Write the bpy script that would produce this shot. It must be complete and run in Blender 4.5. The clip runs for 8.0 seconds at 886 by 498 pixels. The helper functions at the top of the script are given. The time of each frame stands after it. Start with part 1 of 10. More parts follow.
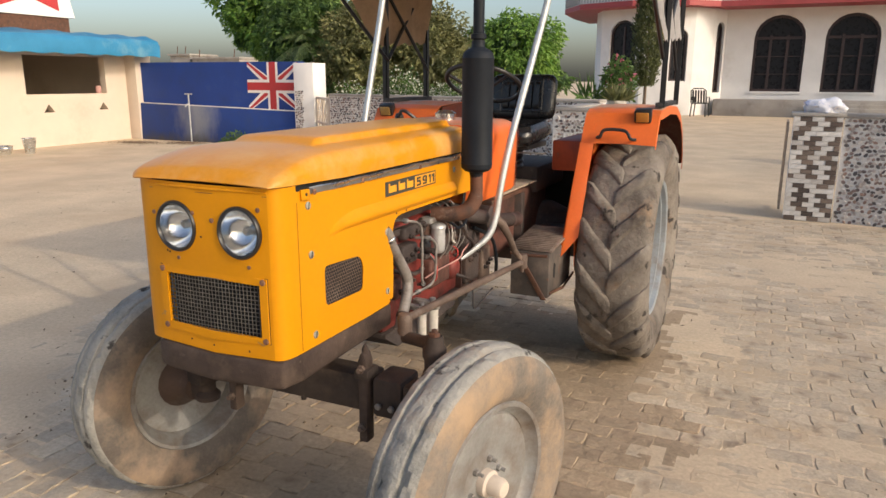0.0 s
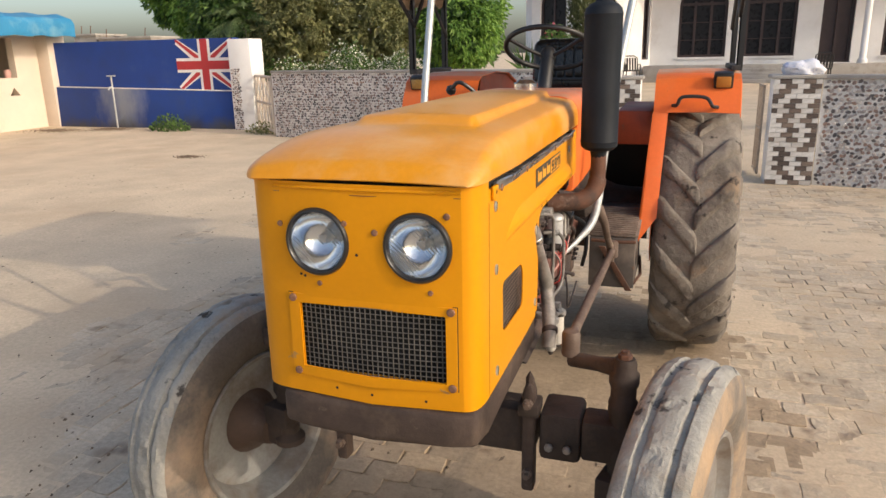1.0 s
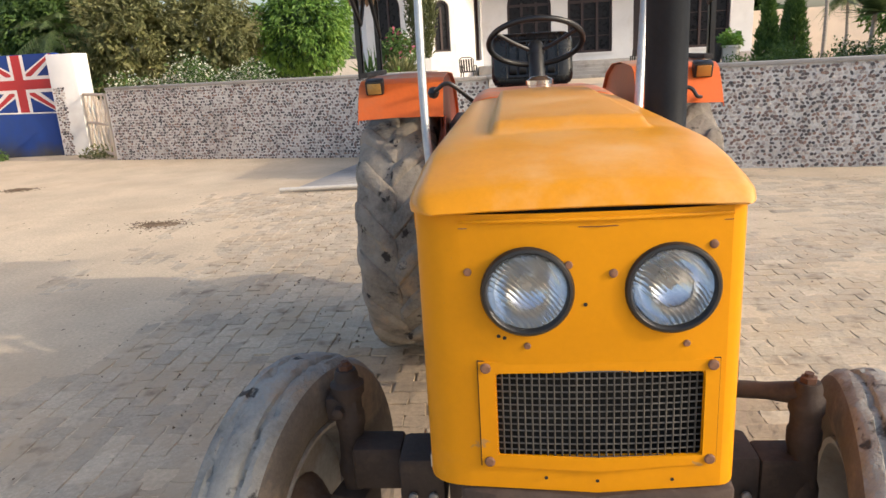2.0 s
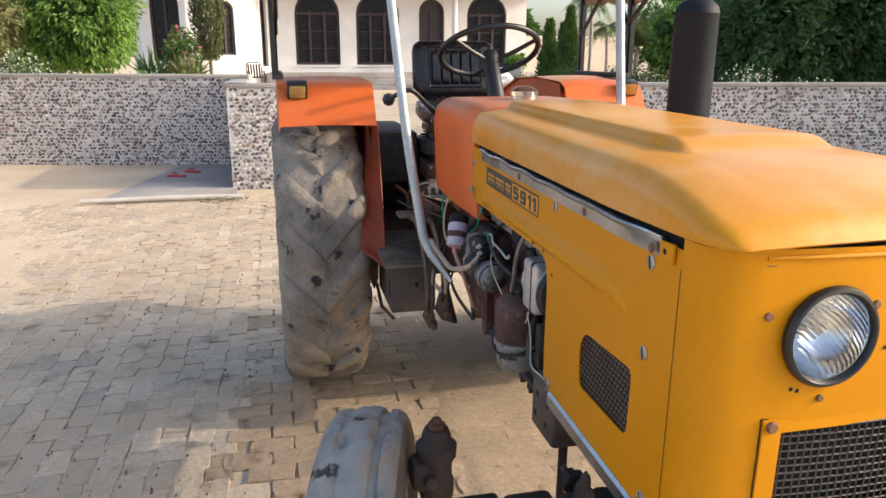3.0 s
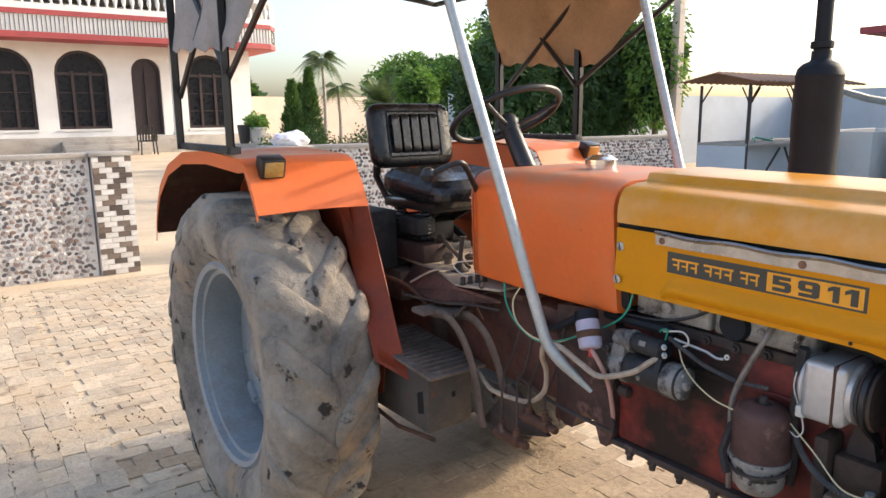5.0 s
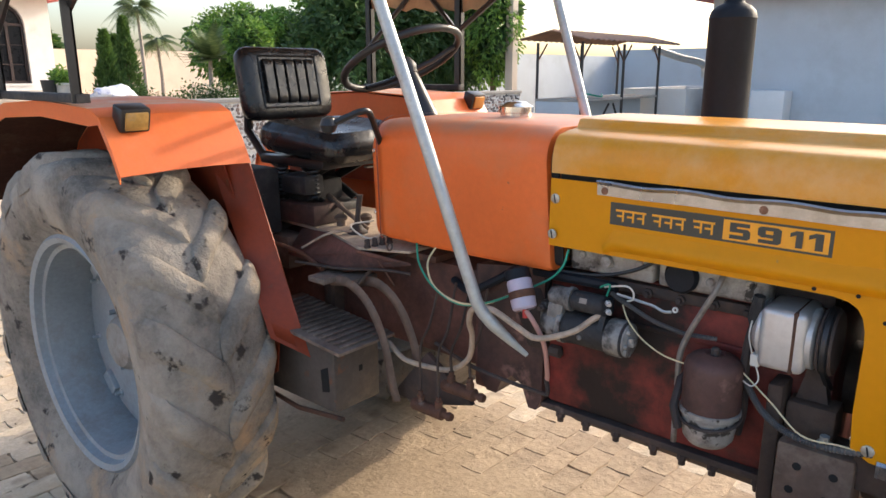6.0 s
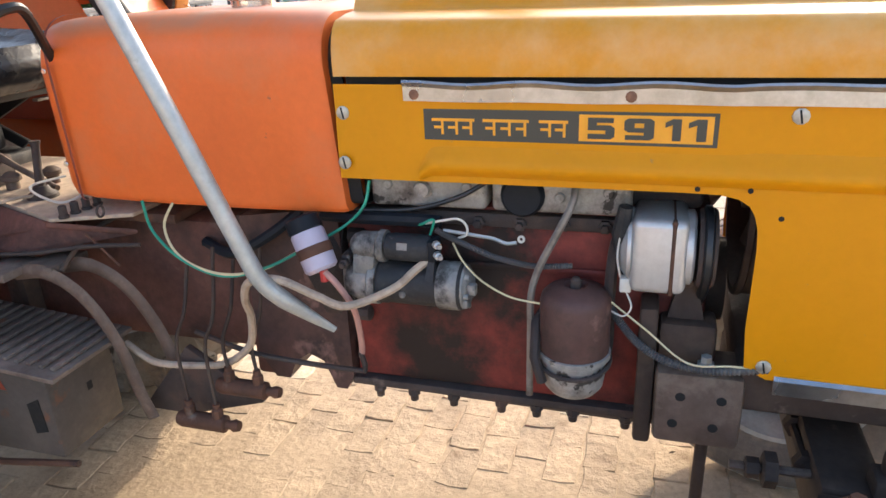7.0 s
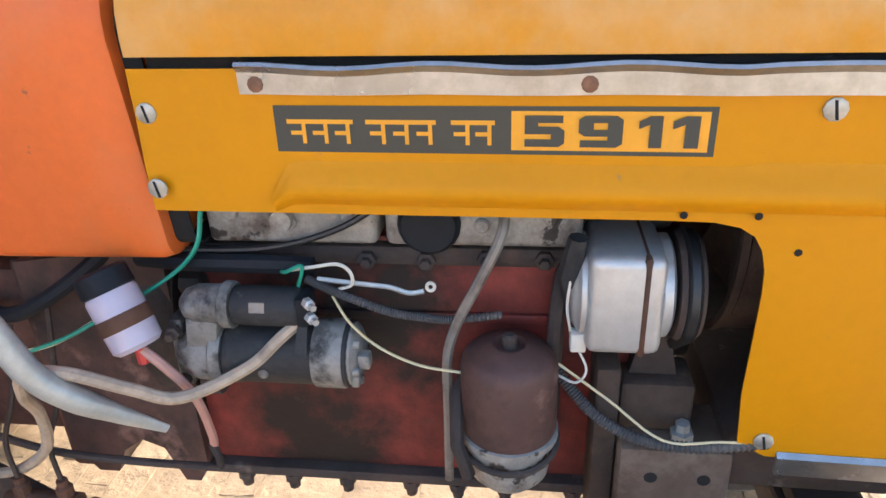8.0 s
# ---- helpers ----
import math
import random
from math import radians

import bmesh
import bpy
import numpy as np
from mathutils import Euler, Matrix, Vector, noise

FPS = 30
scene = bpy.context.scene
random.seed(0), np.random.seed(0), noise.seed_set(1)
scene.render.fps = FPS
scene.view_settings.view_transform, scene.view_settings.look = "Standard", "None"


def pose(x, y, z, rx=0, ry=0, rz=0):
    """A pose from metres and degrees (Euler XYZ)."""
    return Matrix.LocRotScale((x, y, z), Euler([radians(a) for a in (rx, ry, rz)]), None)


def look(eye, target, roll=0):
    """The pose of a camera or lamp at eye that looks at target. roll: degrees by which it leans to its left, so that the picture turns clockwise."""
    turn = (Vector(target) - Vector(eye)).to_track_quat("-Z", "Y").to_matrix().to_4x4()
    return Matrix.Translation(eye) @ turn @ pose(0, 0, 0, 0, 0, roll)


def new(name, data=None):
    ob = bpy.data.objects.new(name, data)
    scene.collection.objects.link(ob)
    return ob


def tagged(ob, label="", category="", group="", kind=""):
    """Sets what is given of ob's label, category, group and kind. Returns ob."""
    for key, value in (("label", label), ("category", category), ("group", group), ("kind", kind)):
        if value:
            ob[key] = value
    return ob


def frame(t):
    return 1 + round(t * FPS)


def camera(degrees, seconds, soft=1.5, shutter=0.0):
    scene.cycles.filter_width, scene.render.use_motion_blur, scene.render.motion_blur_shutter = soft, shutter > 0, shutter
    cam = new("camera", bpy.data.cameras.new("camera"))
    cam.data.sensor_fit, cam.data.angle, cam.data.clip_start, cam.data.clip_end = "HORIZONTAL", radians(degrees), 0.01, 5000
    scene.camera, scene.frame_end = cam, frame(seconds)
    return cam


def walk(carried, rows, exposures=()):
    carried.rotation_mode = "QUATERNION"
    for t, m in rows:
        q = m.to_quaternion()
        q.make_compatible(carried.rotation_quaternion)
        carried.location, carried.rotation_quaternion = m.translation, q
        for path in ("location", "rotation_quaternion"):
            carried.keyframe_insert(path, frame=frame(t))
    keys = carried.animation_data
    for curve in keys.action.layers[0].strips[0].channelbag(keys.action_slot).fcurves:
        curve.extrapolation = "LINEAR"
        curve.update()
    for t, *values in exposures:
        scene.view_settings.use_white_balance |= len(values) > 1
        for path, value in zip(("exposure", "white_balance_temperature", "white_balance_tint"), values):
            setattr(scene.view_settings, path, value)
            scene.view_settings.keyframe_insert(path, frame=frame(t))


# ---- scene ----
cam = camera(64.3, 8.0)
PATH = [
    (0, (1.47, -1.534, 1.73), (0.655, 0.232, 1.263), 0.3),
    (0.5, (1.075, -1.46, 1.721), (0.295, 0.341, 1.334), -1.6),
    (1, (0.632, -1.342, 1.699), (0.016, 0.484, 1.164), -1.2),
    (1.5, (0.237, -1.252, 1.706), (-0.129, 0.627, 1.128), -1.7),
    (1.7, (0.094, -1.189, 1.689), (-0.21, 0.717, 1.166), -3.1),
    (2.8, (-0.767, -0.884, 1.703), (-0.456, 1.003, 1.117), 0.7),
    (3, (-0.874, -0.79, 1.689), (-0.434, 1.089, 1.162), 0.2),
    (3.5, (-1.155, -0.536, 1.683), (-0.454, 1.254, 1.131), -0.2),
    (4, (-1.448, -0.343, 1.71), (-0.542, 1.36, 1.182), -1.7),
    (4.5, (-1.622, -0.084, 1.701), (-0.59, 1.582, 1.302), 0.4),
    (4.7, (-1.672, 0.021, 1.714), (-0.595, 1.661, 1.327), -0.1),
    (5.8, (-1.826, 0.391, 1.711), (-0.415, 1.744, 1.285), -0.2),
    (6, (-1.761, 0.454, 1.671), (-0.288, 1.716, 1.183), -0.2),
    (6.5, (-1.594, 0.641, 1.612), (-0.015, 1.662, 0.932), 0.5),
    (7, (-1.419, 0.826, 1.59), (0.357, 1.387, 0.86), -2.6),
    (7.5, (-1.218, 0.889, 1.584), (0.561, 1.231, 0.736), -2.7),
    (8, (-1.019, 0.928, 1.563), (0.769, 1.165, 0.699), -2.1),
]
EXPOSURE = [(0.0, 0.29), (1.5, 0.57), (3.5, 1.12), (4.5, 1.21), (5.8, 1.20), (6.5, 1.54), (7.2, 1.73), (8.0, 1.93)]
walk(cam, [(t, look(eye, target, roll)) for t, eye, target, roll in PATH], EXPOSURE)

# ==== world ====
SUN_AZ, SUN_EL = 104.0, 25.0
world = bpy.data.worlds.new("world")
scene.world = world
world.use_nodes = True
wt = world.node_tree
sky = wt.nodes.new("ShaderNodeTexSky")
sky.sky_type, sky.sun_disc = "NISHITA", False
sky.sun_elevation, sky.sun_rotation = radians(SUN_EL), radians(SUN_AZ)
sky.altitude, sky.air_density, sky.dust_density, sky.ozone_density = 200, 1.0, 4.5, 1.2
wt.nodes["Background"].inputs["Strength"].default_value = 0.178
wt.links.new(sky.outputs["Color"], wt.nodes["Background"].inputs["Color"])
sun_lamp = bpy.data.lights.new("sun", "SUN")
sun_lamp.energy, sun_lamp.angle, sun_lamp.color = 1.42, radians(0.6), (1.0, 0.86, 0.68)
sun = new("sun", sun_lamp)
ae, ee = radians(SUN_AZ), radians(SUN_EL)
SUN_DIR = Vector((math.sin(ae) * math.cos(ee), math.cos(ae) * math.cos(ee), math.sin(ee)))
sun.matrix_basis = look(SUN_DIR * 60, (0, 0, 0))


# ==== materials ====
def ramp_node(nt, stops):
    r = nt.nodes.new("ShaderNodeValToRGB")
    e = r.color_ramp.elements
    e[0].position, e[0].color = stops[0][0], (*stops[0][1], 1)
    e[1].position, e[1].color = stops[-1][0], (*stops[-1][1], 1)
    for p, c in stops[1:-1]:
        e.new(p).color = (*c, 1)
    return r


def tex_noise(nt, coord, scale, detail=5, rough=0.6, stretch=None):
    n = nt.nodes.new("ShaderNodeTexNoise")
    n.inputs["Scale"].default_value, n.inputs["Detail"].default_value, n.inputs["Roughness"].default_value = scale, detail, rough
    if stretch:
        mp = nt.nodes.new("ShaderNodeMapping")
        mp.inputs["Scale"].default_value = stretch
        nt.links.new(coord, mp.inputs["Vector"])
        coord = mp.outputs["Vector"]
    nt.links.new(coord, n.inputs["Vector"])
    return n


def mixed(nt, fac, a, b, mode="MIX"):
    """A colour mix; a, b: sockets or colours; fac: a socket or a number."""
    m = nt.nodes.new("ShaderNodeMix")
    m.data_type, m.blend_type = "RGBA", mode
    for v, s in ((fac, m.inputs[0]), (a, m.inputs[6]), (b, m.inputs[7])):
        if isinstance(v, bpy.types.NodeSocket):
            nt.links.new(v, s)
        else:
            s.default_value = (*v, 1) if isinstance(v, tuple) else v
    return m.outputs[2]


def surface(name, colour, rough=0.6, metal=0.0, vary=0.18, scale=6.0, grain=0.12, grain_scale=60.0, stain=None, stain_at=(0.52, 0.68), stain_scale=3.0,
            bump=0.15, bump_scale=40.0, coat=0.0, per_piece=0.0, per_island=0.0, spec=0.5, stretch=None, stain_rough=None, dust=None, dust_at=(0.45, 0.75), spot=None, spot_at=(0.64, 0.70), spot_scale=5.0,
            in_place=False, bump_depth=0.01):
    """A weathered surface: broad and fine variation of tone, stains with a shape of their own, dust, fine relief."""
    m = bpy.data.materials.new(name)
    m.use_nodes = True
    nt = m.node_tree
    b = nt.nodes["Principled BSDF"]
    co = nt.nodes.new("ShaderNodeNewGeometry").outputs["Position"] if in_place else nt.nodes.new("ShaderNodeTexCoord").outputs["Object"]
    n1 = tex_noise(nt, co, scale, 4, 0.55, stretch)
    n2 = tex_noise(nt, co, grain_scale, 3, 0.7, stretch)
    dark = tuple(c * (1 - vary) for c in colour)
    light = tuple(min(1, c * (1 + vary)) for c in colour)
    r1 = ramp_node(nt, [(0.3, dark), (0.7, light)])
    nt.links.new(n1.outputs["Fac"], r1.inputs["Fac"])
    r2 = ramp_node(nt, [(0.25, (1 - grain,) * 3), (0.75, (1 + grain,) * 3)])
    nt.links.new(n2.outputs["Fac"], r2.inputs["Fac"])
    c = mixed(nt, 1.0, r1.outputs["Color"], r2.outputs["Color"], "MULTIPLY")
    if per_piece or per_island:
        if per_piece:
            val = nt.nodes.new("ShaderNodeObjectInfo").outputs["Random"]
            k = per_piece
        else:
            val = nt.nodes.new("ShaderNodeNewGeometry").outputs["Random Per Island"]
            k = per_island
        rp = ramp_node(nt, [(0.0, (1 - k, 1 - k, 1 - k * 0.9)), (1.0, (1 + k, 1 + k * 0.95, 1 + k * 0.85))])
        nt.links.new(val, rp.inputs["Fac"])
        c = mixed(nt, 1.0, c, rp.outputs["Color"], "MULTIPLY")
    rough_out = None
    if dust:
        nd = tex_noise(nt, co, stain_scale * 0.6 + 1.0, 6, 0.7)
        rd = ramp_node(nt, [(dust_at[0], (0, 0, 0)), (dust_at[1], (1, 1, 1))])
        nt.links.new(nd.outputs["Fac"], rd.inputs["Fac"])
        c = mixed(nt, rd.outputs["Color"], c, dust)
    if stain:
        n3 = tex_noise(nt, co, stain_scale, 7, 0.68)
        r3 = ramp_node(nt, [(stain_at[0], (0, 0, 0)), (stain_at[1], (1, 1, 1))])
        nt.links.new(n3.outputs["Fac"], r3.inputs["Fac"])
        c = mixed(nt, r3.outputs["Color"], c, stain)
        if stain_rough is not None:
            rough_out = mixed(nt, r3.outputs["Color"], (rough,) * 3, (stain_rough,) * 3)
    if spot:
        n5 = tex_noise(nt, co, spot_scale, 5, 0.6)
        r5 = ramp_node(nt, [(spot_at[0], (0, 0, 0)), (spot_at[1], (1, 1, 1))])
        nt.links.new(n5.outputs["Fac"], r5.inputs["Fac"])
        c = mixed(nt, r5.outputs["Color"], c, spot)
    nt.links.new(c, b.inputs["Base Color"])
    b.inputs["Metallic"].default_value, b.inputs["Roughness"].default_value = metal, rough
    b.inputs["Specular IOR Level"].default_value = spec
    b.inputs["Coat Weight"].default_value, b.inputs["Coat Roughness"].default_value = coat, 0.12
    if rough_out is None:
        rr = ramp_node(nt, [(0.2, (max(0.03, rough - 0.1),) * 3), (0.8, (min(1, rough + 0.1),) * 3)])
        nt.links.new(n1.outputs["Fac"], rr.inputs["Fac"])
        rough_out = rr.outputs["Color"]
    nt.links.new(rough_out, b.inputs["Roughness"])
    if bump:
        n4 = tex_noise(nt, co, bump_scale, 6, 0.65)
        bp = nt.nodes.new("ShaderNodeBump")
        bp.inputs["Strength"].default_value, bp.inputs["Distance"].default_value = bump, bump_depth
        nt.links.new(n4.outputs["Fac"], bp.inputs["Height"])
        nt.links.new(bp.outputs["Normal"], b.inputs["Normal"])
    return m


def plain(name, colour, rough=0.5, metal=0.0, **more):
    return surface(name, colour, rough, metal, vary=0.08, grain=0.05, bump=0.05, **more)


M = {}
M["yellow"] = surface("yellow_paint", (0.65, 0.262, 0.003), 0.42, vary=0.04, scale=2.5, grain=0.03, stain=(0.62, 0.29, 0.05), stain_at=(0.62, 0.88), stain_scale=2.2, bump=0.03, bump_scale=9, spec=0.2, stain_rough=0.6, spot=(0.42, 0.22, 0.07), spot_at=(0.70, 0.74), spot_scale=26)
M["hood_yellow"] = surface("dusty_yellow_paint", (0.66, 0.265, 0.005), 0.33, vary=0.06, scale=2.0, grain=0.05, stain=(0.68, 0.46, 0.23), stain_at=(0.46, 0.78), stain_scale=2.0, bump=0.05, bump_scale=5, spec=0.4, coat=0.06, stain_rough=0.55)
M["orange"] = surface("orange_paint", (0.72, 0.145, 0.026), 0.42, vary=0.07, scale=3, grain=0.05, stain=(0.54, 0.22, 0.10), stain_at=(0.52, 0.92), stain_scale=2.5, bump=0.03, bump_scale=10, spec=0.4, stain_rough=0.62, spot=(0.30, 0.10, 0.05), spot_at=(0.70, 0.76), spot_scale=30)
M["maroon"] = surface("oxide_paint", (0.20, 0.035, 0.022), 0.5, vary=0.15, scale=4, stain=(0.12, 0.06, 0.04), stain_at=(0.5, 0.7), stain_scale=4, bump=0.08)
M["engine_red"] = surface("oily_red_paint", (0.23, 0.040, 0.032), 0.5, vary=0.25, scale=4, grain=0.12, grain_scale=40, stain=(0.026, 0.018, 0.016), stain_at=(0.42, 0.61), stain_scale=2.6, bump=0.25, bump_scale=22, stain_rough=0.6, spot=(0.10, 0.065, 0.055), spot_at=(0.64, 0.80), spot_scale=12, spec=0.28)
M["engine_dark"] = surface("greasy_iron", (0.058, 0.045, 0.041), 0.65, vary=0.35, scale=7, stain=(0.115, 0.070, 0.052), stain_at=(0.52, 0.74), stain_scale=6, bump=0.35, bump_scale=45, spot=(0.20, 0.16, 0.13), spot_at=(0.63, 0.76), spot_scale=14, spec=0.28)
M["axle"] = surface("dusty_brown_iron", (0.058, 0.040, 0.032), 0.75, vary=0.3, scale=7, stain=(0.12, 0.085, 0.062), stain_at=(0.5, 0.75), stain_scale=5, bump=0.3, bump_scale=50, spot=(0.19, 0.15, 0.115), spot_at=(0.64, 0.76), spot_scale=16, spec=0.28)
M["rust"] = surface("rusty_steel", (0.115, 0.056, 0.036), 0.75, vary=0.3, scale=10, stain=(0.055, 0.037, 0.031), stain_scale=12, bump=0.25, bump_scale=70, spot=(0.20, 0.145, 0.11), spot_at=(0.62, 0.74), spot_scale=18, spec=0.28)
M["black"] = surface("black_paint", (0.018, 0.018, 0.019), 0.38, vary=0.2, scale=8, grain=0.15, bump=0.05)
M["muffler"] = surface("black_heat_paint", (0.015, 0.018, 0.023), 0.55, vary=0.2, scale=6, stain=(0.036, 0.034, 0.035), stain_at=(0.68, 0.84), stain_scale=3, bump=0.06, spec=0.16)
M["vinyl"] = surface("black_vinyl", (0.014, 0.014, 0.015), 0.27, vary=0.2, scale=9, grain=0.1, bump=0.35, bump_scale=16, bump_depth=0.012)
M["rubber"] = surface("dusty_tyre_rubber", (0.185, 0.165, 0.140), 0.9, vary=0.3, scale=5, grain=0.25, grain_scale=70, stain=(0.40, 0.285, 0.185), stain_at=(0.54, 0.68), stain_scale=3.4, bump=1.0, bump_scale=9, bump_depth=0.028, dust=(0.37, 0.325, 0.268), dust_at=(0.38, 0.60), spec=0.2, spot=(0.055, 0.047, 0.042), spot_at=(0.60, 0.65), spot_scale=9)
M["rubber_front"] = surface("dusty_front_rubber", (0.27, 0.262, 0.238), 0.9, vary=0.3, scale=7, grain=0.22, grain_scale=90, stain=(0.36, 0.27, 0.19), stain_at=(0.58, 0.74), stain_scale=3, bump=1.0, bump_scale=15, bump_depth=0.02, dust=(0.36, 0.345, 0.31), dust_at=(0.40, 0.66), spec=0.2, spot=(0.07, 0.065, 0.06), spot_at=(0.61, 0.67), spot_scale=13)
M["rim"] = surface("silver_rim_paint", (0.31, 0.305, 0.29), 0.5, 0.25, vary=0.18, scale=6, stain=(0.17, 0.12, 0.085), stain_at=(0.46, 0.70), stain_scale=4, bump=0.1)
M["rim_blue"] = surface("grey_blue_rim_paint", (0.29, 0.325, 0.35), 0.5, 0.2, vary=0.14, scale=5, stain=(0.19, 0.16, 0.135), stain_at=(0.48, 0.74), stain_scale=5, bump=0.08)
M["hub_grey"] = surface("dusty_hub_paint", (0.30, 0.285, 0.26), 0.7, vary=0.2, scale=8, stain=(0.15, 0.12, 0.095), stain_at=(0.48, 0.68), stain_scale=9, bump=0.2, bump_scale=40, spec=0.3)
M["rim_rust"] = surface("rusty_rim_centre", (0.085, 0.052, 0.037), 0.75, vary=0.25, scale=8, stain=(0.16, 0.125, 0.10), stain_at=(0.54, 0.76), stain_scale=6, bump=0.15)
M["alu"] = surface("dull_aluminium", (0.44, 0.445, 0.45), 0.30, 0.9, vary=0.15, scale=9, stain=(0.30, 0.285, 0.265), stain_at=(0.50, 0.78), stain_scale=10, bump=0.1, bump_scale=40)
M["alu_cast"] = surface("cast_aluminium", (0.37, 0.355, 0.33), 0.55, 0.3, vary=0.25, scale=9, grain=0.2, stain=(0.13, 0.11, 0.095), stain_at=(0.48, 0.66), stain_scale=9, bump=0.4, bump_scale=80, spot=(0.05, 0.043, 0.038), spot_at=(0.58, 0.62), spot_scale=24)
M["galv"] = surface("galvanised_pipe", (0.46, 0.48, 0.47), 0.45, 0.45, vary=0.12, scale=9, stain=(0.30, 0.27, 0.23), stain_at=(0.58, 0.72), stain_scale=16, bump=0.08, bump_scale=50)
M["chrome"] = plain("worn_chrome", (0.72, 0.72, 0.70), 0.18, 1.0)
M["bolt"] = surface("zinc_bolt", (0.45, 0.43, 0.38), 0.45, 0.6, vary=0.2, scale=60, bump=0.1)
M["bolt_rust"] = surface("rusty_bolt", (0.20, 0.10, 0.06), 0.7, 0.2, vary=0.3, scale=60, bump=0.2)
M["reflector"] = plain("lamp_reflector", (0.80, 0.81, 0.82), 0.05, 1.0)
M["mesh_wire"] = surface("grille_wire", (0.085, 0.078, 0.068), 0.6, 0.3, vary=0.3, scale=20, bump=0.0)
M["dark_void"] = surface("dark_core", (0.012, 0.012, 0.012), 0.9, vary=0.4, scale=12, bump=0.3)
M["amber"] = plain("amber_plastic", (0.48, 0.19, 0.03), 0.35)
M["amber_dusty"] = surface("dusty_amber_plastic", (0.42, 0.24, 0.06), 0.55, vary=0.2, scale=30, stain=(0.3, 0.24, 0.15), stain_scale=20, bump=0.1)
M["hose"] = surface("tan_hose", (0.42, 0.33, 0.25), 0.6, vary=0.15, scale=15, stain=(0.2, 0.15, 0.12), stain_at=(0.55, 0.75), stain_scale=20, bump=0.08)
M["bottle"] = plain("frosted_plastic", (0.52, 0.47, 0.57), 0.4)
M["green"] = plain("green_wire", (0.02, 0.30, 0.20), 0.45)
M["cream_wire"] = plain("cream_wire", (0.66, 0.58, 0.36), 0.5)
M["white_wire"] = plain("white_wire", (0.65, 0.62, 0.56), 0.5)
M["red_wire"] = plain("red_wire", (0.62, 0.06, 0.05), 0.5)
M["pink_tube"] = plain("pink_tube", (0.48, 0.26, 0.22), 0.5)
M["decal"] = plain("dark_decal", (0.045, 0.047, 0.04), 0.45)
M["decal_letter"] = plain("decal_yellow", (0.82, 0.36, 0.02), 0.42)
M["canvas"] = surface("tan_canvas", (0.40, 0.28, 0.17), 0.85, vary=0.15, scale=4, stain=(0.20, 0.13, 0.08), stain_at=(0.5, 0.72), stain_scale=2.5, bump=0.15, bump_scale=20)
M["canvas_out"] = surface("white_canvas", (0.62, 0.60, 0.55), 0.85, vary=0.1, scale=3, stain=(0.42, 0.40, 0.36), stain_scale=2.5, bump=0.15, bump_scale=20)
M["filter_brown"] = surface("grimy_brown_paint", (0.10, 0.053, 0.045), 0.5, vary=0.22, scale=7, grain=0.12, grain_scale=60, stain=(0.036, 0.026, 0.024), stain_at=(0.42, 0.66), stain_scale=6, bump=0.2, bump_scale=30, stain_rough=0.62, spot=(0.24, 0.135, 0.11), spot_at=(0.60, 0.72), spot_scale=13, spec=0.28)
M["pipe_grey"] = surface("dusty_steel_pipe", (0.26, 0.235, 0.21), 0.55, 0.3, vary=0.2, scale=14, stain=(0.11, 0.085, 0.07), stain_at=(0.5, 0.7), stain_scale=16, bump=0.15, bump_scale=60)
M["alu_matte"] = surface("matte_aluminium", (0.53, 0.525, 0.515), 0.42, 0.5, vary=0.12, scale=7, grain=0.08, stain=(0.33, 0.31, 0.285), stain_at=(0.54, 0.74), stain_scale=9, bump=0.12, bump_scale=40, spec=0.4)
M["sheet_black"] = surface("dusty_black_sheet", (0.080, 0.067, 0.059), 0.65, vary=0.3, scale=6, stain=(0.18, 0.137, 0.107), stain_at=(0.50, 0.75), stain_scale=5, bump=0.15, bump_scale=25, spot=(0.15, 0.07, 0.042), spot_at=(0.63, 0.70), spot_scale=13)
M["pedal"] = surface("worn_brown_steel", (0.13, 0.092, 0.072), 0.6, 0.1, vary=0.3, scale=10, stain=(0.22, 0.17, 0.135), stain_at=(0.52, 0.72), stain_scale=12, bump=0.2, bump_scale=60, spec=0.28)
M["dusty_step"] = surface("dusty_step_steel", (0.20, 0.155, 0.127), 0.7, vary=0.3, scale=9, grain=0.2, stain=(0.11, 0.078, 0.062), stain_at=(0.48, 0.68), stain_scale=7, bump=0.25, bump_scale=50, spot=(0.30, 0.24, 0.19), spot_at=(0.62, 0.76), spot_scale=14, spec=0.25)
M["soil"] = surface("dark_soil", (0.16, 0.115, 0.08), 0.95, vary=0.3, scale=6, stain=(0.30, 0.22, 0.15), stain_at=(0.5, 0.7), stain_scale=5, bump=0.8, bump_scale=30, spec=0.1)
M["axle_black"] = surface("greasy_black_iron", (0.052, 0.038, 0.031), 0.7, vary=0.3, scale=7, stain=(0.105, 0.070, 0.050), stain_at=(0.50, 0.74), stain_scale=5, bump=0.3, bump_scale=40, spot=(0.12, 0.09, 0.07), spot_at=(0.68, 0.80), spot_scale=14, spec=0.25)
M["dusty_black"] = surface("dusty_black_paint", (0.030, 0.030, 0.032), 0.6, vary=0.3, scale=9, grain=0.2, stain=(0.075, 0.068, 0.062), stain_at=(0.50, 0.72), stain_scale=12, bump=0.25, bump_scale=45, spec=0.3, spot=(0.16, 0.15, 0.14), spot_at=(0.68, 0.76), spot_scale=26)
M["loom_grey"] = surface("grey_cable_sleeve", (0.085, 0.085, 0.09), 0.6, vary=0.2, scale=20, stain=(0.16, 0.145, 0.13), stain_at=(0.5, 0.7), stain_scale=14, bump=0.05, spec=0.35)
